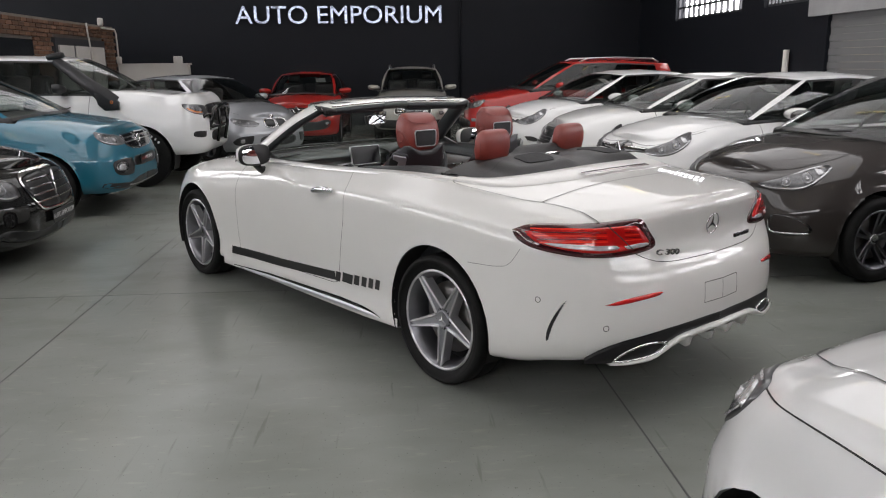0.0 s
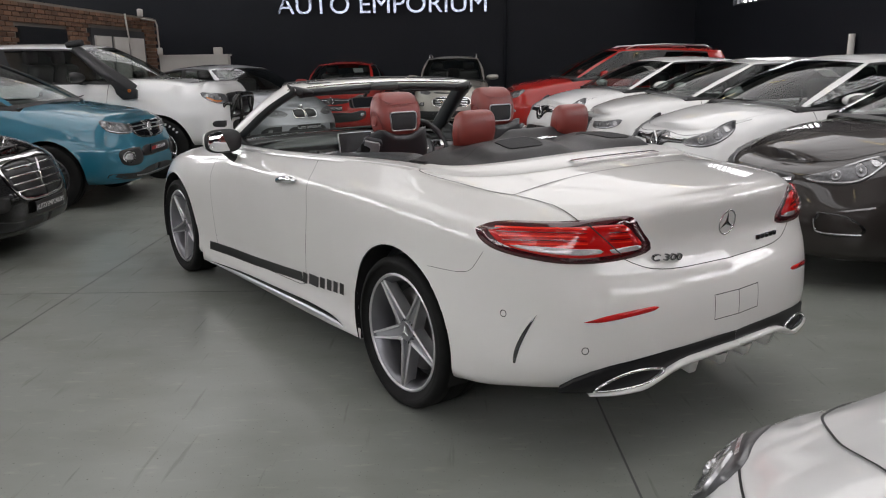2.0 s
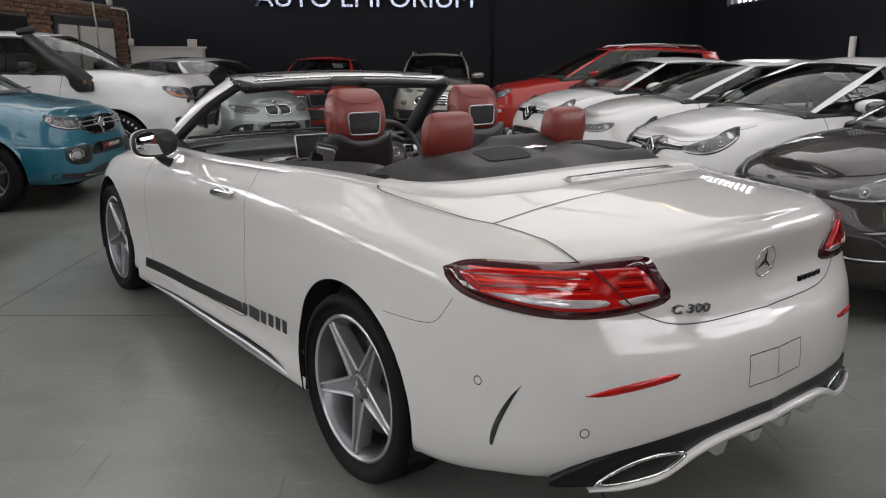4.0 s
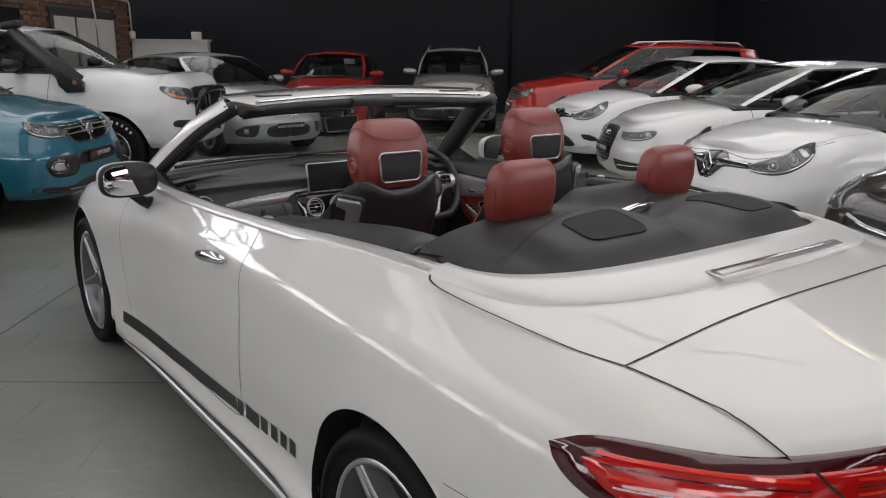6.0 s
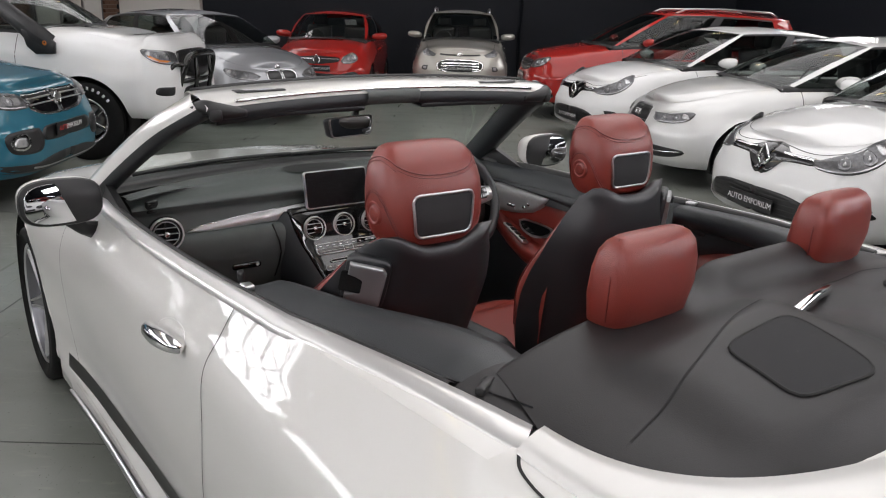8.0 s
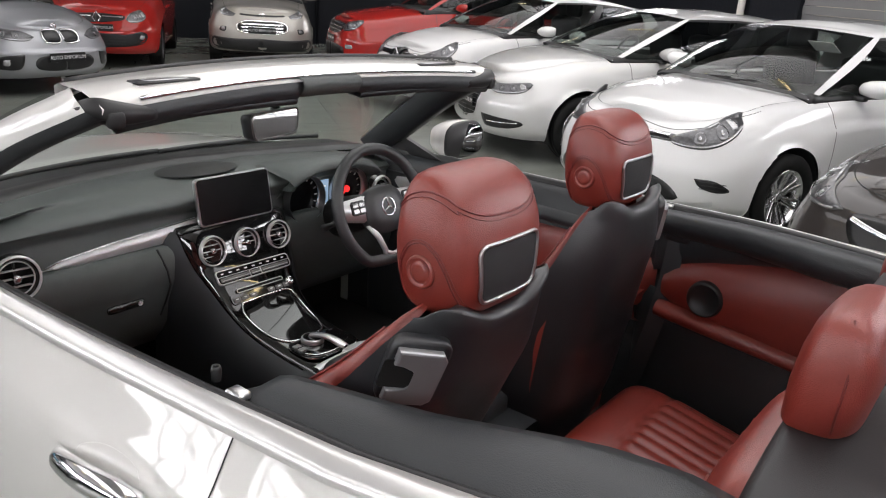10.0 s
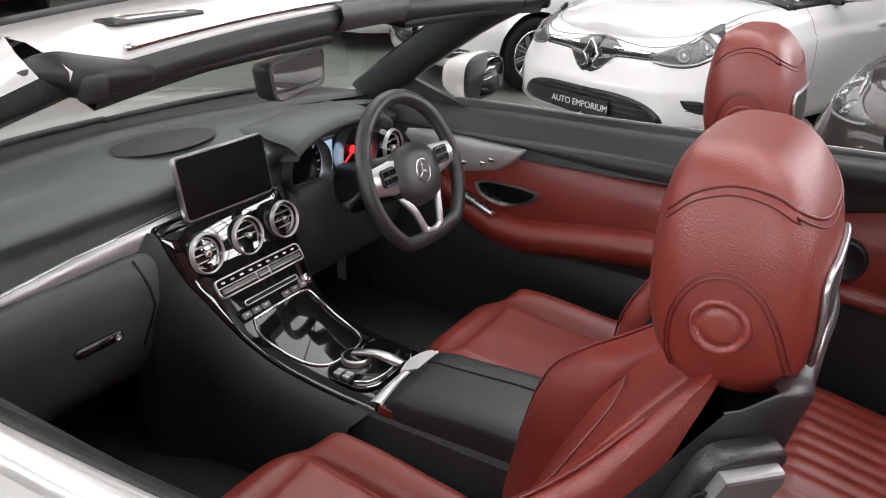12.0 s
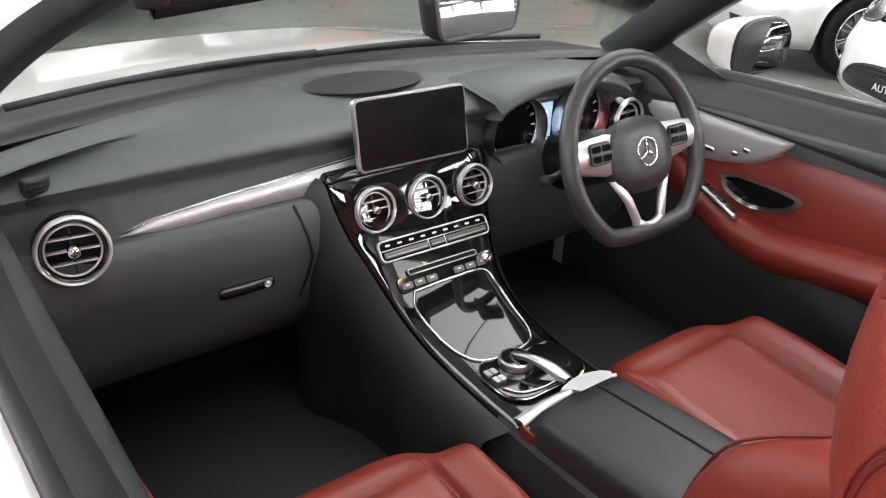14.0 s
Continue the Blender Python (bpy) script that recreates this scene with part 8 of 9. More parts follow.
rows = [[(s_ * 0.112, y, z) for s_, z in ((-1.25, 0.33), (-1.22, 0.50), (-1.05, 0.575), (-0.98, 0.585), (0.98, 0.585), (1.05, 0.575), (1.22, 0.50), (1.25, 0.33))] for y in np.linspace(0.85, 1.42, 6)]
part("console", grid_bm(rows), BLACKHIDE, CAB, smooth=False)
# screen
m = Matrix.Translation((0.008, 1.842, 0.930)) @ Matrix.Rotation(radians(90 - 11), 4, "X")
DISP = part("display", prism(rounded(0.252, 0.134, 0.012), m @ Matrix.Translation((0, 0, -0.008)), 0.012, bevel=0.002), SATIN, CAB, "large free-standing dark display", smooth=False)
part("display_glass", prism(rounded(0.243, 0.125, 0.009), m @ Matrix.Translation((0, 0, 0.004)), 0.001), SCREEN, DISP, smooth=False)
bm = bmesh.new()
box(bm, 0.008, 1.872, 0.915, 0.16, 0.03, 0.08, 0.01)
part("display_foot", bm, BLACK, DISP)

# instruments
rows = []
for k in np.linspace(0, 1, 40):
    x = 0.195 + 0.38 * k
    h = math.sin(math.pi * k) ** 0.55
    rows.append([(x, 2.02, 0.962), (x, 1.93, 0.962 + 0.030 * h), (x, 1.83, 0.950 + 0.040 * h), (x, 1.80, 0.935 + 0.042 * h), (x, 1.802, 0.922 + 0.045 * h), (x, 1.86, 0.91 + 0.04 * h), (x, 1.90, 0.86)])
CLU = part("instrument_hood", grid_bm(rows), DASHPAD, CAB, "black instrument hood")
rows = [[(0.215 + 0.34 * k, 1.895, 0.80), (0.215 + 0.34 * k, 1.885, 0.88), (0.215 + 0.34 * k, 1.90, 0.97)] for k in np.linspace(0, 1, 4)]
part("instrument_board", grid_bm(rows), PIANO, CLU)
for x in (0.283, 0.478):
    part("dial_ring", lathe([(-0.03, 0.075), (0.0, 0.078), (0.004, 0.074), (0.0, 0.070)], 48, "y", at=(x, 1.865, 0.872)), SATIN, CLU)
    part("dial_face", lathe([(0.008, 0.001), (0.006, 0.072)], 40, "y", at=(x, 1.862, 0.872)), SCREEN, CLU)
    for k in range(13):
        a = radians(-130 + 260 * k / 12)
        bm = bmesh.new()
        box(bm, x + 0.060 * math.sin(a), 1.866, 0.872 + 0.060 * math.cos(a), 0.003, 0.002, 0.010, 0, Matrix.Rotation(a, 4, "Y"))
        part("dial_tick", bm, LETTER, CLU)
NEEDLE = glow("red_needle", (0.9, 0.03, 0.03), 1.2)
bm = bmesh.new()
box(bm, 0.455, 1.860, 0.855, 0.05, 0.003, 0.004, 0, Matrix.Rotation(radians(-35), 4, "Y"))
part("dial_needle", bm, NEEDLE, CLU)
part("needle_hub", lathe([(0, 0.001), (-0.004, 0.010), (0.004, 0.012)], 16, "y", at=(0.478, 1.860, 0.872)), NEEDLE, CLU)
bm = bmesh.new()
box(bm, 0.372, 1.872, 0.868, 0.062, 0.003, 0.095, 0)
sc = part("driver_screen", bm, glow("lit_blue_screen", (0.25, 0.34, 0.46), 0.9), CLU, "lit blue driver screen", smooth=False)
for z, w in ((0.895, 0.03), (0.872, 0.024), (0.855, 0.034), (0.832, 0.045)):
    bm = bmesh.new()
    box(bm, 0.372, 1.8695, z, w, 0.002, 0.005)
    part("screen_text", bm, glow("white_screen_text", (0.9, 0.95, 1), 1.0), sc, smooth=False)
part("stalk", tube([(0.27, 1.68, 0.845), (0.22, 1.67, 0.842), (0.185, 1.66, 0.845)], [0.010, 0.008, 0.012], 8), BLACK, CAB)
part("start_button", lathe([(0, 0.014), (-0.008, 0.012), (-0.008, 0.001)], 20, "y", at=(0.175, 1.835, 0.765)), CHROME, CAB)
part("pedal", prism(rounded(0.055, 0.16, 0.01), Matrix.Translation((0.235, 1.96, 0.52)) @ Matrix.Rotation(radians(62), 4, "X"), 0.006), SATIN, CAB, "metal pedal", smooth=False)
for i in range(3):
    for j in range(7):
        q = Matrix.Translation((0.235, 1.96, 0.52)) @ Matrix.Rotation(radians(62), 4, "X") @ Vector((-0.018 + 0.018 * i, -0.063 + 0.021 * j, 0.0065))
        bm = bmesh.new()
        box(bm, q.x, q.y, q.z, 0.010, 0.012, 0.006, 0.002)
        part("pedal_stud", bm, RUBBER, CAB)

# steering wheel
SW = Matrix.Translation((0.368, 1.600, 0.888)) @ Matrix.Rotation(radians(-22), 4, "X") @ Matrix.Rotation(radians(90), 4, "X")
pts = []
for a in np.linspace(0, 2 * math.pi, 49)[:-1]:
    x, y = 0.181 * math.sin(a), 0.181 * math.cos(a)
    if y < -0.146:
        y = -0.146 + (y + 0.146) * 0.25
    pts.append(tuple(SW @ Vector((x, y, 0))))
WHEELHIDE = leather("steering_leather", (0.028, 0.029, 0.031), 0.40)
WHL = part("steering_wheel", tube(pts, 0.0178, 14, closed=True), WHEELHIDE, CAB, "black leather flat-bottomed steering wheel")
secs = []
for z, a, b in ((-0.05, 0.05, 0.045), (-0.02, 0.082, 0.068), (0.005, 0.088, 0.074), (0.018, 0.080, 0.066), (0.026, 0.05, 0.04)):
    secs.append((SW @ Vector((0, -0.004, z)), SW.to_3x3() @ Vector((1, 0, 0)), SW.to_3x3() @ Vector((0, 1, 0)), a, b))
part("steering_hub", loft(secs, 32, 2.6), WHEELHIDE, WHL)
for s in (1, -1):
    rows = []
    for t in np.linspace(0, 1, 10):
        x = s * (0.072 + 0.105 * t)
        rows.append([tuple(SW @ Vector((x, y, z))) for y, z in ((0.048 - 0.006 * t, -0.01), (0.046 - 0.006 * t, 0.008), (0.01 + 0.008 * t, 0.012), (-0.030 + 0.022 * t, 0.008), (-0.034 + 0.022 * t, -0.01))])
    sp = part("steering_spoke", grid_bm(rows), PALEMETAL, WHL, "satin silver spoke")
    part("spoke_pad", prism(rounded(0.056, 0.042, 0.010), SW @ Matrix.Translation((s * 0.112, 0.016, 0.010)), 0.006, bevel=0.002), BLACK, sp, smooth=False)
    for k in range(4):
        part("spoke_button", prism(rounded(0.021, 0.012, 0.003), SW @ Matrix.Translation((s * 0.112 + (k % 2 - 0.5) * 0.026, 0.016 + (k // 2 - 0.5) * 0.018, 0.016)), 0.002), PIANO, sp, smooth=False)
    part("low_spoke", tube([tuple(SW @ Vector(p)) for p in ((s * 0.075, -0.040, 0.0), (s * 0.050, -0.085, 0.006), (s * 0.036, -0.125, 0.006), (s * 0.034, -0.152, 0.0))], [0.010, 0.009, 0.009, 0.008], 8), PALEMETAL, WHL)
part("low_bridge", tube([tuple(SW @ Vector((x, -0.132 - 0.012 * (1 - (x / 0.034) ** 2), 0.006))) for x in np.linspace(-0.034, 0.034, 7)], 0.009, 8), PALEMETAL, WHL)
bm = tube([tuple(SW @ Vector((0.027 * math.cos(a), 0.027 * math.sin(a), 0.027))) for a in np.linspace(0, 2 * math.pi, 25)[:-1]], 0.0025, 6, closed=True)
for a in (90, 210, 330):
    c = Vector((math.cos(radians(a)), math.sin(radians(a)), 0))
    tube([tuple(SW @ (c * 0.002 + Vector((0, 0, 0.028)))), tuple(SW @ (c * 0.026 + Vector((0, 0, 0.027))))], [0.004, 0.001], 6, bm)
part("wheel_badge", bm, CHROME, WHL, "chrome ring badge")
part("steering_column", tube([tuple(SW @ Vector((0, 0, -0.03))), tuple(SW @ Vector((0, 0, -0.20)))], [0.05, 0.065], 16), BLACK, CAB)


# seats
LEVER = mat("satin_grey_lever", (0.42, 0.42, 0.43), 0.35, 0.7, var=0.05, vscale=40)
SEATSHELL = leather("seat_shell_black", (0.019, 0.020, 0.023), 0.36)


def pad_surface(seat, name, frame_of, ts, half, wing, pad, material, flutes=None, label="", dome=None):
    """A padded front: wings at the edges, a lower middle; frame_of(t) gives foot point and outward direction."""
    sec = [(0.94, -0.03, 0), (0.965, 0.42, 0), (0.985, 0.68, 0), (0.972, 0.90, 0), (0.92, 1.0, 0), (0.85, 0.97, 0.02), (0.76, 0.72, 0.28), (0.69, 0.36, 0.64), (0.655, 0.08, 0.86), (0.64, 0.0, 0.90), (0.62, 0.0, 1.03), (0.56, 0.0, 1.10), (0.46, 0.0, 1.06), (0.3, 0.0, 1.02), (0.0, 0.0, 1.0)]
    line = resample(crom(sec, 5), 64)
    line = np.vstack([line, line[-2::-1] * np.array((-1, 1, 1))])
    rows = []
    for t in np.linspace(ts[0], ts[-1], 44):
        a, w, c = (float(np.interp(t, ts, q)) for q in (half, wing, pad))
        base, out = frame_of(t)
        row = []
        for u, kw, kc in line:
            f = flutes(t, u) if flutes and abs(u) < 0.56 else 0.0
            off = kw * w + kc * c
            if dome:
                g = smooth(dome[0], dome[1], t)
                off = (1 - g) * off + g * c * 1.12 * (1 - abs(u) ** 5 * 1.03)
            row.append(tuple(base + Vector((u * a, 0, 0)) + out * (off + f)))
        rows.append(row)
    rows.insert(0, [tuple(frame_of(ts[0])[0] + Vector((u * half[0] * 0.97, 0, 0)) - frame_of(ts[0])[1] * 0.03) for u, _, _ in line])
    rows.append([tuple(frame_of(ts[-1])[0] + Vector((u * half[-1] * 0.9, 0, 0)) - frame_of(ts[-1])[1] * 0.03) for u, _, _ in line])
    bm = grid_bm(rows)
    bmesh.ops.recalc_face_normals(bm, faces=bm.faces)
    return part(name, bm, material, seat, label)


def front_seat(x0, dy, recline, head, tall, deep, label):
    """A sports seat: cushion, winged backrest, hard shell with a saddle top, headrest."""
    seat = thing("front_seat", Matrix.Translation((x0, dy, 0)), label, "car seat", "front seats")
    X = Vector((1, 0, 0))
    # cushion: from the rear over the top and down the front edge
    edge = crom([(0.92, 0.455), (1.05, 0.458), (1.20, 0.466), (1.34, 0.477), (1.42, 0.475), (1.462, 0.450), (1.474, 0.41), (1.465, 0.37)], 6)
    edge_t = np.linspace(0, 1, len(edge))

    def cushion_frame(t):
        y, z = (float(np.interp(t, edge_t, edge[:, k])) for k in range(2))
        d = np.array([np.interp(min(1, t + 0.03), edge_t, edge[:, k]) - np.interp(max(0, t - 0.03), edge_t, edge[:, k]) for k in range(2)])
        d /= np.linalg.norm(d)
        return Vector((0, y, z)), Vector((0, -d[1], d[0]))

    def cushion_flutes(t, u):
        ridge = -0.010 * math.exp(-((t - 0.575) / 0.013) ** 2)
        return ridge + (0.0030 * abs(math.sin(math.pi * t * 22)) if 0.12 < t < 0.57 else 0.0)
    pad_surface(seat, "cushion", cushion_frame, [0, 0.15, 0.4, 0.58, 0.66, 0.75, 0.85, 0.93, 1.0], [0.19, 0.215, 0.225, 0.226, 0.222, 0.212, 0.198, 0.185, 0.18], [0.07, 0.078, 0.082, 0.082, 0.078, 0.068, 0.05, 0.03, 0.02], [0.045, 0.044, 0.048, 0.060, 0.072, 0.066, 0.05, 0.03, 0.02], REDHIDE, cushion_flutes, "red leather cushion with raised wings", (0.54, 0.66))
    bm = bmesh.new()
    box(bm, 0, 1.20, 0.365, 0.42, 0.48, 0.10, 0.03)
    part("seat_base", bm, BLACK, seat)
    for s in (1, -1):
        bm = bmesh.new()
        box(bm, s * 0.19, 1.17, 0.335, 0.03, 0.60, 0.025, 0.004)
        part("seat_rail", bm, DISC, seat)
    # backrest
    lean = Vector((0, -recline, 1)).normalized()
    fwd = Vector((0, 1, recline)).normalized()
    foot = Vector((0, 0.955, 0.48))

    def back_flutes(t, u):
        if not 0.06 < t < 0.44:
            return 0.0
        return 0.0045 * abs(math.cos(math.pi * u / 0.56 * 3.5)) * min(1.0, (0.44 - t) / 0.02)
    WINGS = [deep * w for w in (0.11, 0.145, 0.166, 0.176, 0.170, 0.140, 0.095, 0.058, 0.036, 0.022, 0.010)]
    BT = [tall * t for t in (0, 0.08, 0.18, 0.27, 0.33, 0.39, 0.46, 0.53, 0.59, 0.63, 0.655)]
    pad_surface(seat, "backrest", lambda t: (foot + lean * t, fwd), BT, [0.19, 0.214, 0.226, 0.230, 0.230, 0.226, 0.216, 0.196, 0.168, 0.142, 0.115], WINGS, [0.075, 0.085, 0.092, 0.088, 0.083, 0.078, 0.066, 0.050, 0.034, 0.020, 0.006], REDHIDE, back_flutes, "red leather backrest with raised wings")
    for s in (1, -1):
        c = [foot + lean * (t * tall) + fwd * (o * deep + 0.003) + X * (s * a) for t, o, a in ((0.60, 0.031, 0.150), (0.53, 0.058, 0.181), (0.46, 0.094, 0.200), (0.39, 0.139, 0.210), (0.33, 0.169, 0.214), (0.27, 0.175, 0.214), (0.18, 0.165, 0.210))]
        part("wing_piping", tube([tuple(p) for p in crom(c, 4)], 0.0022, 6), DARKRED, seat)
    c = [foot + lean * (t * tall) + fwd * (o + 0.002) + X * a for t, o, a in ((0.40, 0.086, -0.140), (0.455, 0.073, -0.10), (0.475, 0.066, 0.0), (0.455, 0.073, 0.10), (0.40, 0.086, 0.140))]
    part("back_seam", tube([tuple(p) for p in crom(c, 6)], 0.002, 6), DARKRED, seat)
    # hard shell: the top edge dips behind the headrest and rises at both shoulders
    us = np.linspace(-1, 1, 49)
    rows = []
    for k in np.linspace(0, 1, 30):
        row = []
        for u in us:
            top = 0.655 + 0.034 * smooth(0.15, 0.85, abs(u)) - 0.030 * smooth(0.86, 1.0, abs(u))
            t = -0.05 + (top + 0.05) * k
            a = float(np.interp(t, [-0.05, 0.05, 0.22, 0.42, 0.52, 0.60, 0.66], [0.205, 0.234, 0.246, 0.241, 0.224, 0.197, 0.164]))
            dep = float(np.interp(t, [-0.05, 0.1, 0.3, 0.45, 0.55, 0.66], [0.05, 0.075, 0.080, 0.085, 0.090, 0.075]))
            w = float(np.interp(t, [0, 0.08, 0.18, 0.27, 0.33, 0.39, 0.46, 0.53, 0.59, 0.63, 0.655], WINGS))
            e = 0.80 * w - 0.022
            o = e - (dep + e) * (1 - abs(u) ** 4.5) - 0.006 * math.exp(-((t - 0.30) / 0.012) ** 2) * (abs(u) < 0.8)
            row.append(tuple(foot + lean * (t * tall) + fwd * o + X * (u * a)))
        rows.append(row)
    last = []
    for off, up in ((0.010, 0.006), (0.028, 0.004), (0.034, -0.012)):
        last.append([tuple(Vector(p) + (fwd * off + lean * up) * (1 - 0.9 * smooth(0.6, 0.9, abs(u)))) for p, u in zip(rows[-1], us)])
    rows += last
    bm = grid_bm(rows)
    bmesh.ops.recalc_face_normals(bm, faces=bm.faces)
    part("seat_shell", bm, SEATSHELL, seat, "black seat-back shell")
    # release lever on the outer shoulder
    o = -1 if x0 < 0 else 1
    q = foot + lean * (0.590 * tall) - fwd * 0.050 + X * (o * 0.168)
    V = (Vector((-o * 0.80, -0.60, 0)) - lean * Vector((-o * 0.80, -0.60, 0)).dot(lean)).normalized()
    N = V.cross(lean) * -o
    m = Matrix(((V.x, lean.x, N.x, q.x), (V.y, lean.y, N.y, q.y), (V.z, lean.z, N.z, q.z), (0, 0, 0, 1)))
    hd = part("release_plate", prism(rounded(0.094, 0.122, 0.020), m @ Matrix.Translation((0, -0.004, -0.016)), 0.020, bevel=0.006), SEATSHELL, seat, "black lever housing")
    out = [(-0.050, 0.062), (-0.050, 0.028), (-0.012, 0.026), (-0.004, 0.018), (-0.004, -0.022), (-0.012, -0.030), (-0.050, -0.032), (-0.050, -0.060), (-0.040, -0.066), (0.034, -0.064), (0.048, -0.052), (0.050, 0.046), (0.038, 0.062)]
    lv = part("release_lever", prism(out, m @ Matrix.Translation((0, -0.004, 0.004)) @ Matrix.Diagonal((0.78, 0.80, 1, 1)), 0.012, bevel=0.004), LEVER, hd, "satin silver release lever", smooth=False)
    part("lever_recess", prism(rounded(0.05, 0.052, 0.006), m @ Matrix.Translation((-0.028, -0.002, 0.0065)), 0.002), DARK, hd, smooth=False)
    # headrest
    HP = 3.3
    HX = Matrix.Translation((0, head, 0))
    secs = []
    for z, y, a, b in ((1.074, 0.742, 0.080, 0.030), (1.078, 0.740, 0.097, 0.050), (1.088, 0.738, 0.110, 0.062), (1.11, 0.740, 0.120, 0.071), (1.135, 0.742, 0.126, 0.075), (1.16, 0.744, 0.129, 0.076), (1.19, 0.746, 0.1295, 0.0755), (1.215, 0.748, 0.127, 0.0725), (1.237, 0.751, 0.122, 0.0675), (1.256, 0.754, 0.115, 0.061), (1.270, 0.757, 0.108, 0.053), (1.281, 0.760, 0.099, 0.043), (1.288, 0.762, 0.086, 0.030), (1.291, 0.763, 0.06, 0.014)):
        secs.append(((0, y, z), X, (0, 1, 0), a, b))
    hr = part("headrest", loft(secs, 52, HP), REDHIDE, seat, "red leather headrest")
    hr.matrix_basis = HX
    tz, ty, ta, tb = np.array([(c[2], c[1], a, b) for c, _, _, a, b in secs]).T

    def skin(x, z, back=True, lift=0.002):
        """A point on the headrest's back (given x) or its side (given y)."""
        yc, a, b = (float(np.interp(z, tz, q)) for q in (ty, ta, tb))
        if back:
            return (x, yc - b * max(0.0, 1 - abs(x / a) ** HP) ** (1 / HP) - lift, z)
        return (a * max(0.0, 1 - abs((x - yc) / b) ** HP) ** (1 / HP) + lift, x, z)
    # the cap's seam: across the back, then forward along each upper edge
    for dz, r, lift in ((0.0, 0.0016, 0.0004), (-0.007, 0.0009, 0.0008)):
        back = [skin(x, 1.243 + dz + 0.010 * (1 - (x / 0.1) ** 2) * -1 + 0.012 * abs(x / 0.1) ** 4, lift=lift) for x in np.linspace(-0.100, 0.100, 25)]
        side_line = [skin(y, z + dz, False, lift) for y, z in crom([(0.700, 1.250), (0.722, 1.264), (0.750, 1.268), (0.780, 1.258), (0.802, 1.236)], 4)]
        left = [(-x, y, z) for x, y, z in side_line][::-1]
        part("headrest_seam", tube(left + back + side_line, r, 6), DARKRED, hr)
    trap = [(x * (1 + 0.05 * y / 0.045), y + 1.150) for x, y in rounded(0.150, 0.090, 0.016, 5)]
    part("headrest_frame", tube([skin(x, z, lift=0.003) for x, z in resample(np.array(trap + [trap[0]]), 61)[:-1]], 0.0034, 8, closed=True), SATIN, hr, "satin silver frame")
    rows = []
    for v in np.linspace(-0.5, 0.5, 13):
        w = 0.150 * (1 + 0.05 * v * 2) - (0.018 * (max(0, abs(v) - 0.38) / 0.12) ** 2)
        rows.append([skin(u * w, 1.150 + 0.090 * v, lift=0.0025) for u in np.linspace(-0.5, 0.5, 17)])
    part("headrest_panel", grid_bm(rows), mat("black_mesh_panel", (0.020, 0.020, 0.022), 0.6, var=0.25, vscale=300, bump=0.3, bscale=900), hr, "black mesh panel in the headrest")
    for s in (1, -1):
        for grow, r in ((1.0, 0.0016), (1.09, 0.0009)):
            leg = [(0.741 + (y - 0.741) * grow, 1.14 + (z - 1.14) * grow) for y, z in ((0.778, 1.092), (0.783, 1.12), (0.780, 1.155), (0.765, 1.185), (0.742, 1.196), (0.718, 1.186), (0.700, 1.158), (0.688, 1.12), (0.682, 1.096))]
            arc = [skin(y, z, False, 0.0005) for y, z in crom(leg, 5)]
            part("side_seam", tube([(s * x, y, z) for x, y, z in arc], r, 6), DARKRED, hr)
        b = part("headrest_button", lathe([(-0.01, 0.027), (0.002, 0.026), (0.0055, 0.023), (0.003, 0.0195), (0.0015, 0.017), (0.004, 0.0145), (0.0050, 0.011), (0.0045, 0.001)], 28, "x"), REDHIDE, hr)
        b.matrix_basis = Matrix.Translation((s * 0.1275, 0.741, 1.152)) @ Matrix.Diagonal((s, 1, 1, 1))
        part("headrest_post", tube([(s * 0.055, 0.742, 1.02), (s * 0.055, 0.741, 1.10)], 0.008, 8), CHROME, hr)
    return seat


front_seat(-0.380, 0.0, 0.36, 0.0, 1.0, 1.0, "red leather front passenger seat with black back shell")
front_seat(0.365, -0.03, 0.12, 0.165, 0.93, 0.66, "red leather driver seat with black back shell, more upright")


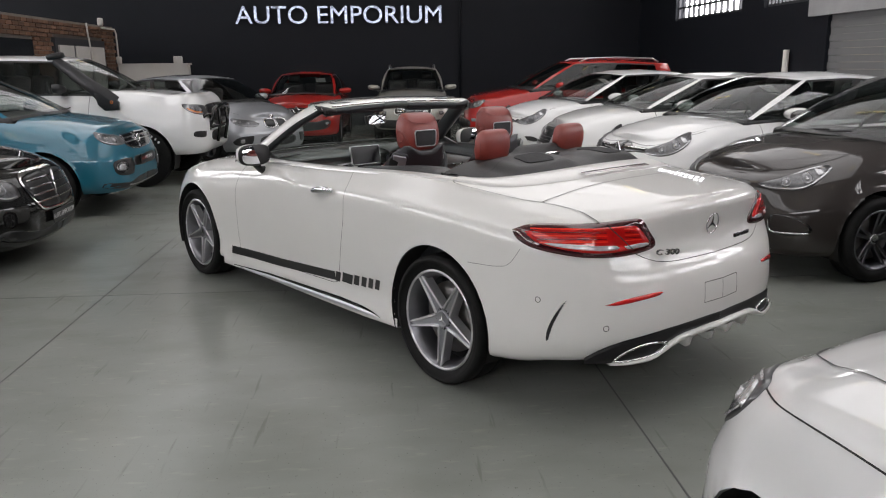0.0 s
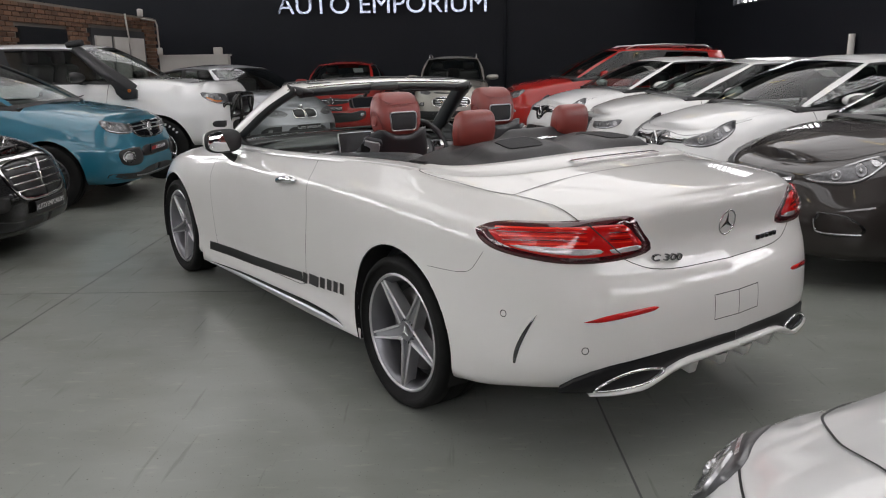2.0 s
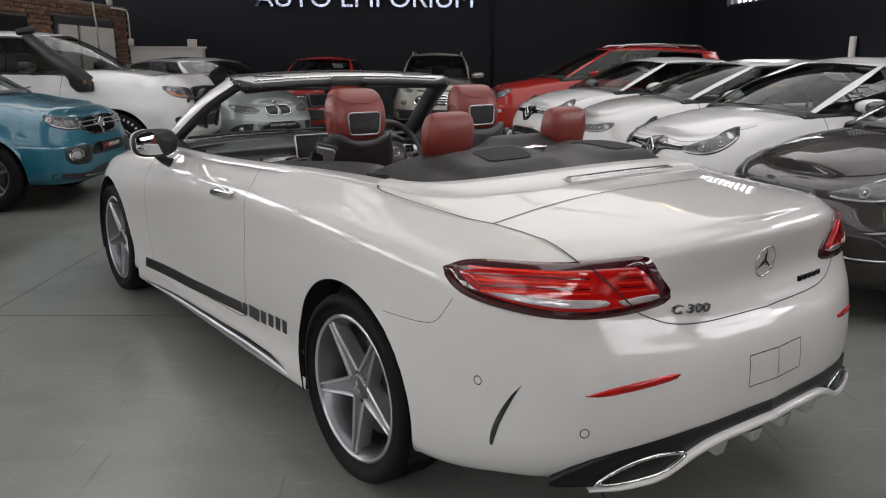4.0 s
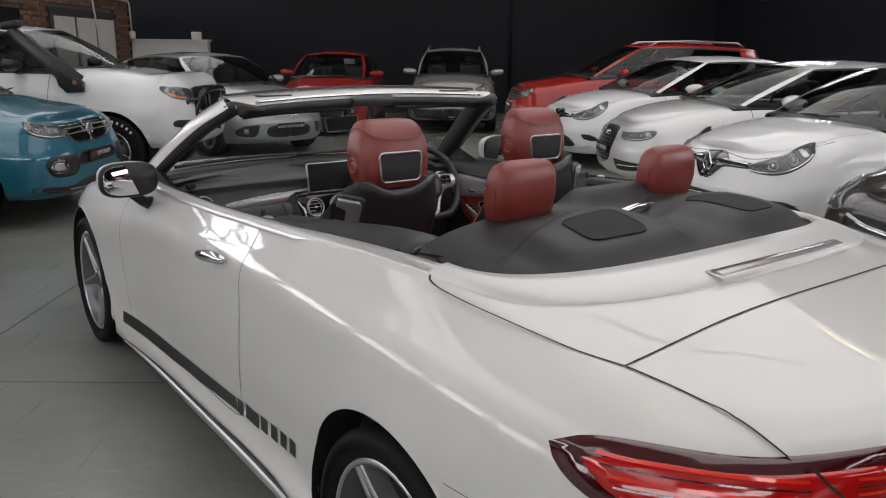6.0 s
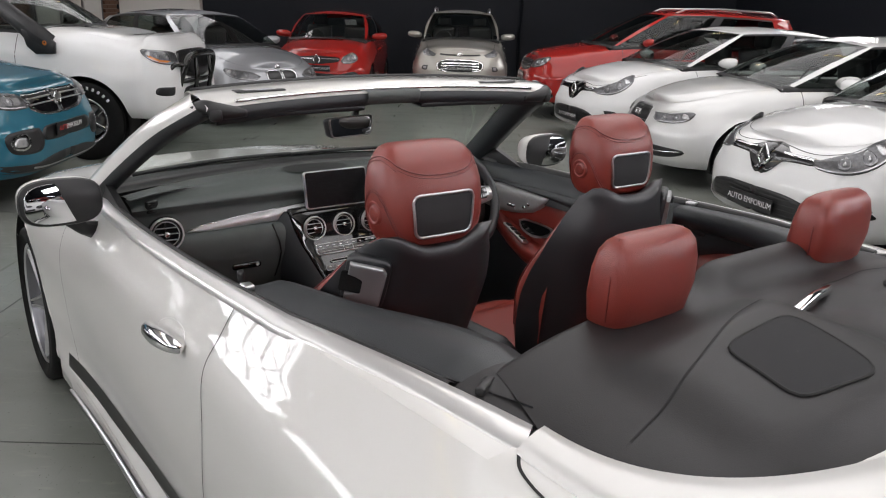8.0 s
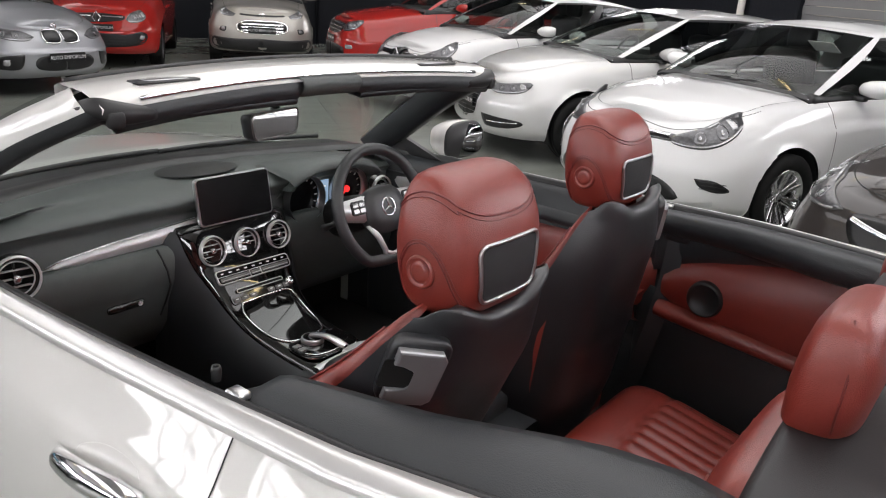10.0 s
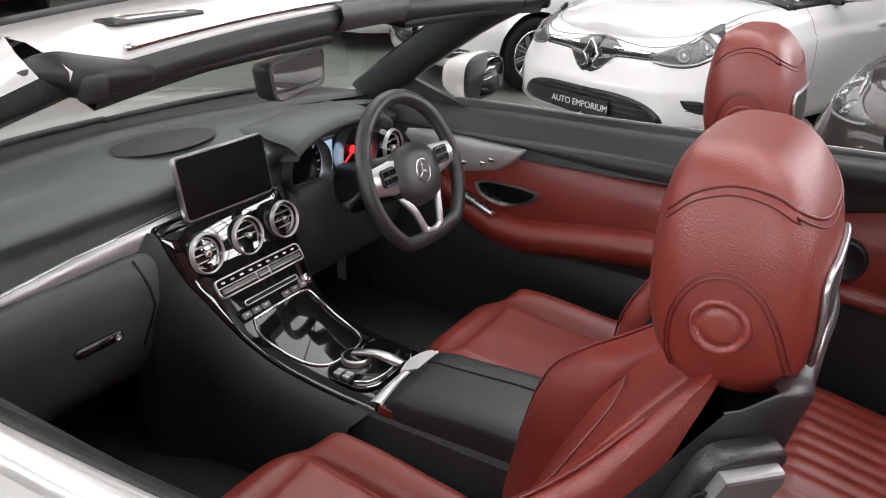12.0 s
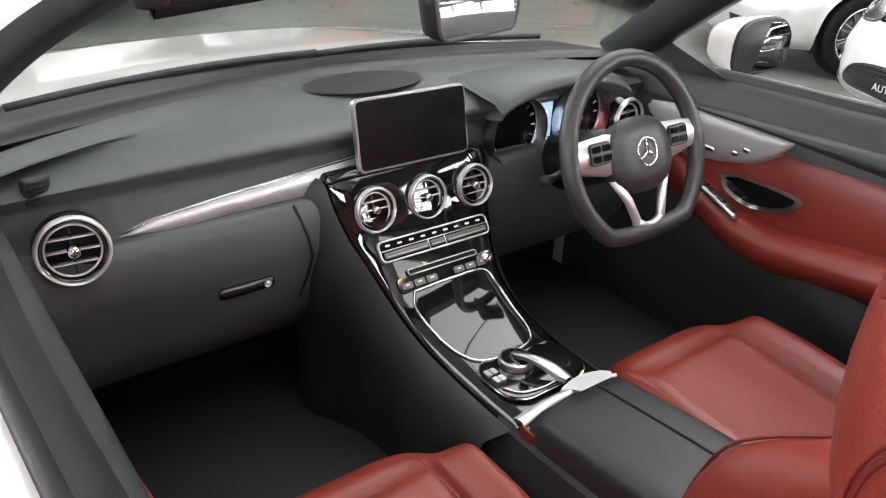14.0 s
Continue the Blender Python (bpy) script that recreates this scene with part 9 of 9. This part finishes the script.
def rear_seat(x0):
    seat = thing("rear_seat", Matrix.Translation((x0, 0, 0)), "red leather rear seat with pleated cushion", "car seat", "rear seats")
    X = (1, 0, 0)
    cx = 0.05 if x0 > 0 else -0.05
    top = crom([(0.28, 0.44), (0.34, 0.475), (0.50, 0.505), (0.66, 0.535), (0.76, 0.545), (0.805, 0.53), (0.825, 0.49), (0.82, 0.40)], 8)
    rows = []
    for i, (y, z) in enumerate(top):
        row = []
        for u in np.linspace(-1, 1, 81):
            e = (1 - abs(u) ** 8)
            f = 0.006 * abs(math.sin(math.pi * u * 5.5)) if abs(u) < 0.82 and y < 0.685 and z > 0.45 else 0.0
            g = -0.008 * math.exp(-((y - 0.69) / 0.008) ** 2) if abs(u) < 0.86 else 0.0
            row.append((cx + u * 0.250, y, z - 0.10 * (1 - e) + f + g + 0.016 * smooth(0.80, 0.9, abs(u)) * e))
        rows.append(row)
    part("cushion", grid_bm(rows), REDHIDE, seat, "red leather cushion with lengthwise pleats")
    lean = Vector((0, -0.22, 1)).normalized()
    fwd = Vector((0, 1, 0.22)).normalized()
    foot = Vector((0, 0.36, 0.48))
    part("backrest", loft([(foot + lean * t, X, fwd, a, b) for t, a, b in ((0, 0.22, 0.05), (0.1, 0.245, 0.065), (0.35, 0.25, 0.065), (0.5, 0.235, 0.055), (0.56, 0.19, 0.03))], 36, 3.6), REDHIDE, seat)
    for k in range(6):
        x = -0.125 + 0.05 * k
        part("back_pleat", tube([foot + lean * 0.1 + fwd * 0.064 + Vector((x, 0, 0)), foot + lean * 0.3 + fwd * 0.066 + Vector((x, 0, 0)), foot + lean * 0.46 + fwd * 0.058 + Vector((x, 0, 0))], 0.005, 6), REDHIDE, seat)
    hr = part("headrest", loft([((0, y, z), X, (0, 1, -0.1), a, b) for z, y, a, b in ((1.055, 0.212, 0.082, 0.036), (1.070, 0.209, 0.098, 0.047), (1.12, 0.204, 0.107, 0.051), (1.165, 0.201, 0.106, 0.048), (1.195, 0.20, 0.100, 0.041), (1.210, 0.20, 0.090, 0.031), (1.219, 0.20, 0.073, 0.018), (1.222, 0.20, 0.046, 0.007))], 40, 3.6), REDHIDE, seat, "red leather rear headrest")
    for s in (1, -1):
        part("headrest_seam", tube([(s * 0.1050, 0.187, 1.08), (s * 0.1060, 0.184, 1.15), (s * 0.097, 0.187, 1.198), (s * 0.080, 0.195, 1.217)], 0.0016, 6), DARKRED, hr)
    bm = bmesh.new()
    box(bm, 0.0, 0.215, 1.02, 0.12, 0.04, 0.06, 0.01)
    part("headrest_foot", bm, BLACK, hr)
    return seat


for x0 in (-0.30, 0.31):
    rear_seat(x0)
for s in (1, -1):
    belt = part("seat_belt", ribbon([(s * 0.694, 0.80, 0.925), (s * 0.688, 0.805, 0.80), (s * 0.676, 0.82, 0.66), (s * 0.668, 0.85, 0.50), (s * 0.665, 0.90, 0.36)], 0.048, (s, 0.35, 0)), BLACKHIDE, CAB, "black seat belt strap")
    bm = bmesh.new()
    box(bm, s * 0.697, 0.80, 0.935, 0.03, 0.07, 0.04, 0.01)
    part("belt_guide", bm, BLACK, CAB)
# cup holder between the rear seats
bm = bmesh.new()
box(bm, 0.0, 0.86, 0.50, 0.20, 0.16, 0.10, 0.03, seg=3)
part("rear_cup_box", bm, BLACKHIDE, CAB)
part("cup_rim", tube([(0.0 + 0.038 * math.cos(a), 0.86 + 0.038 * math.sin(a), 0.552) for a in np.linspace(0, 2 * math.pi, 25)[:-1]], 0.004, 6, closed=True), SATIN, CAB)
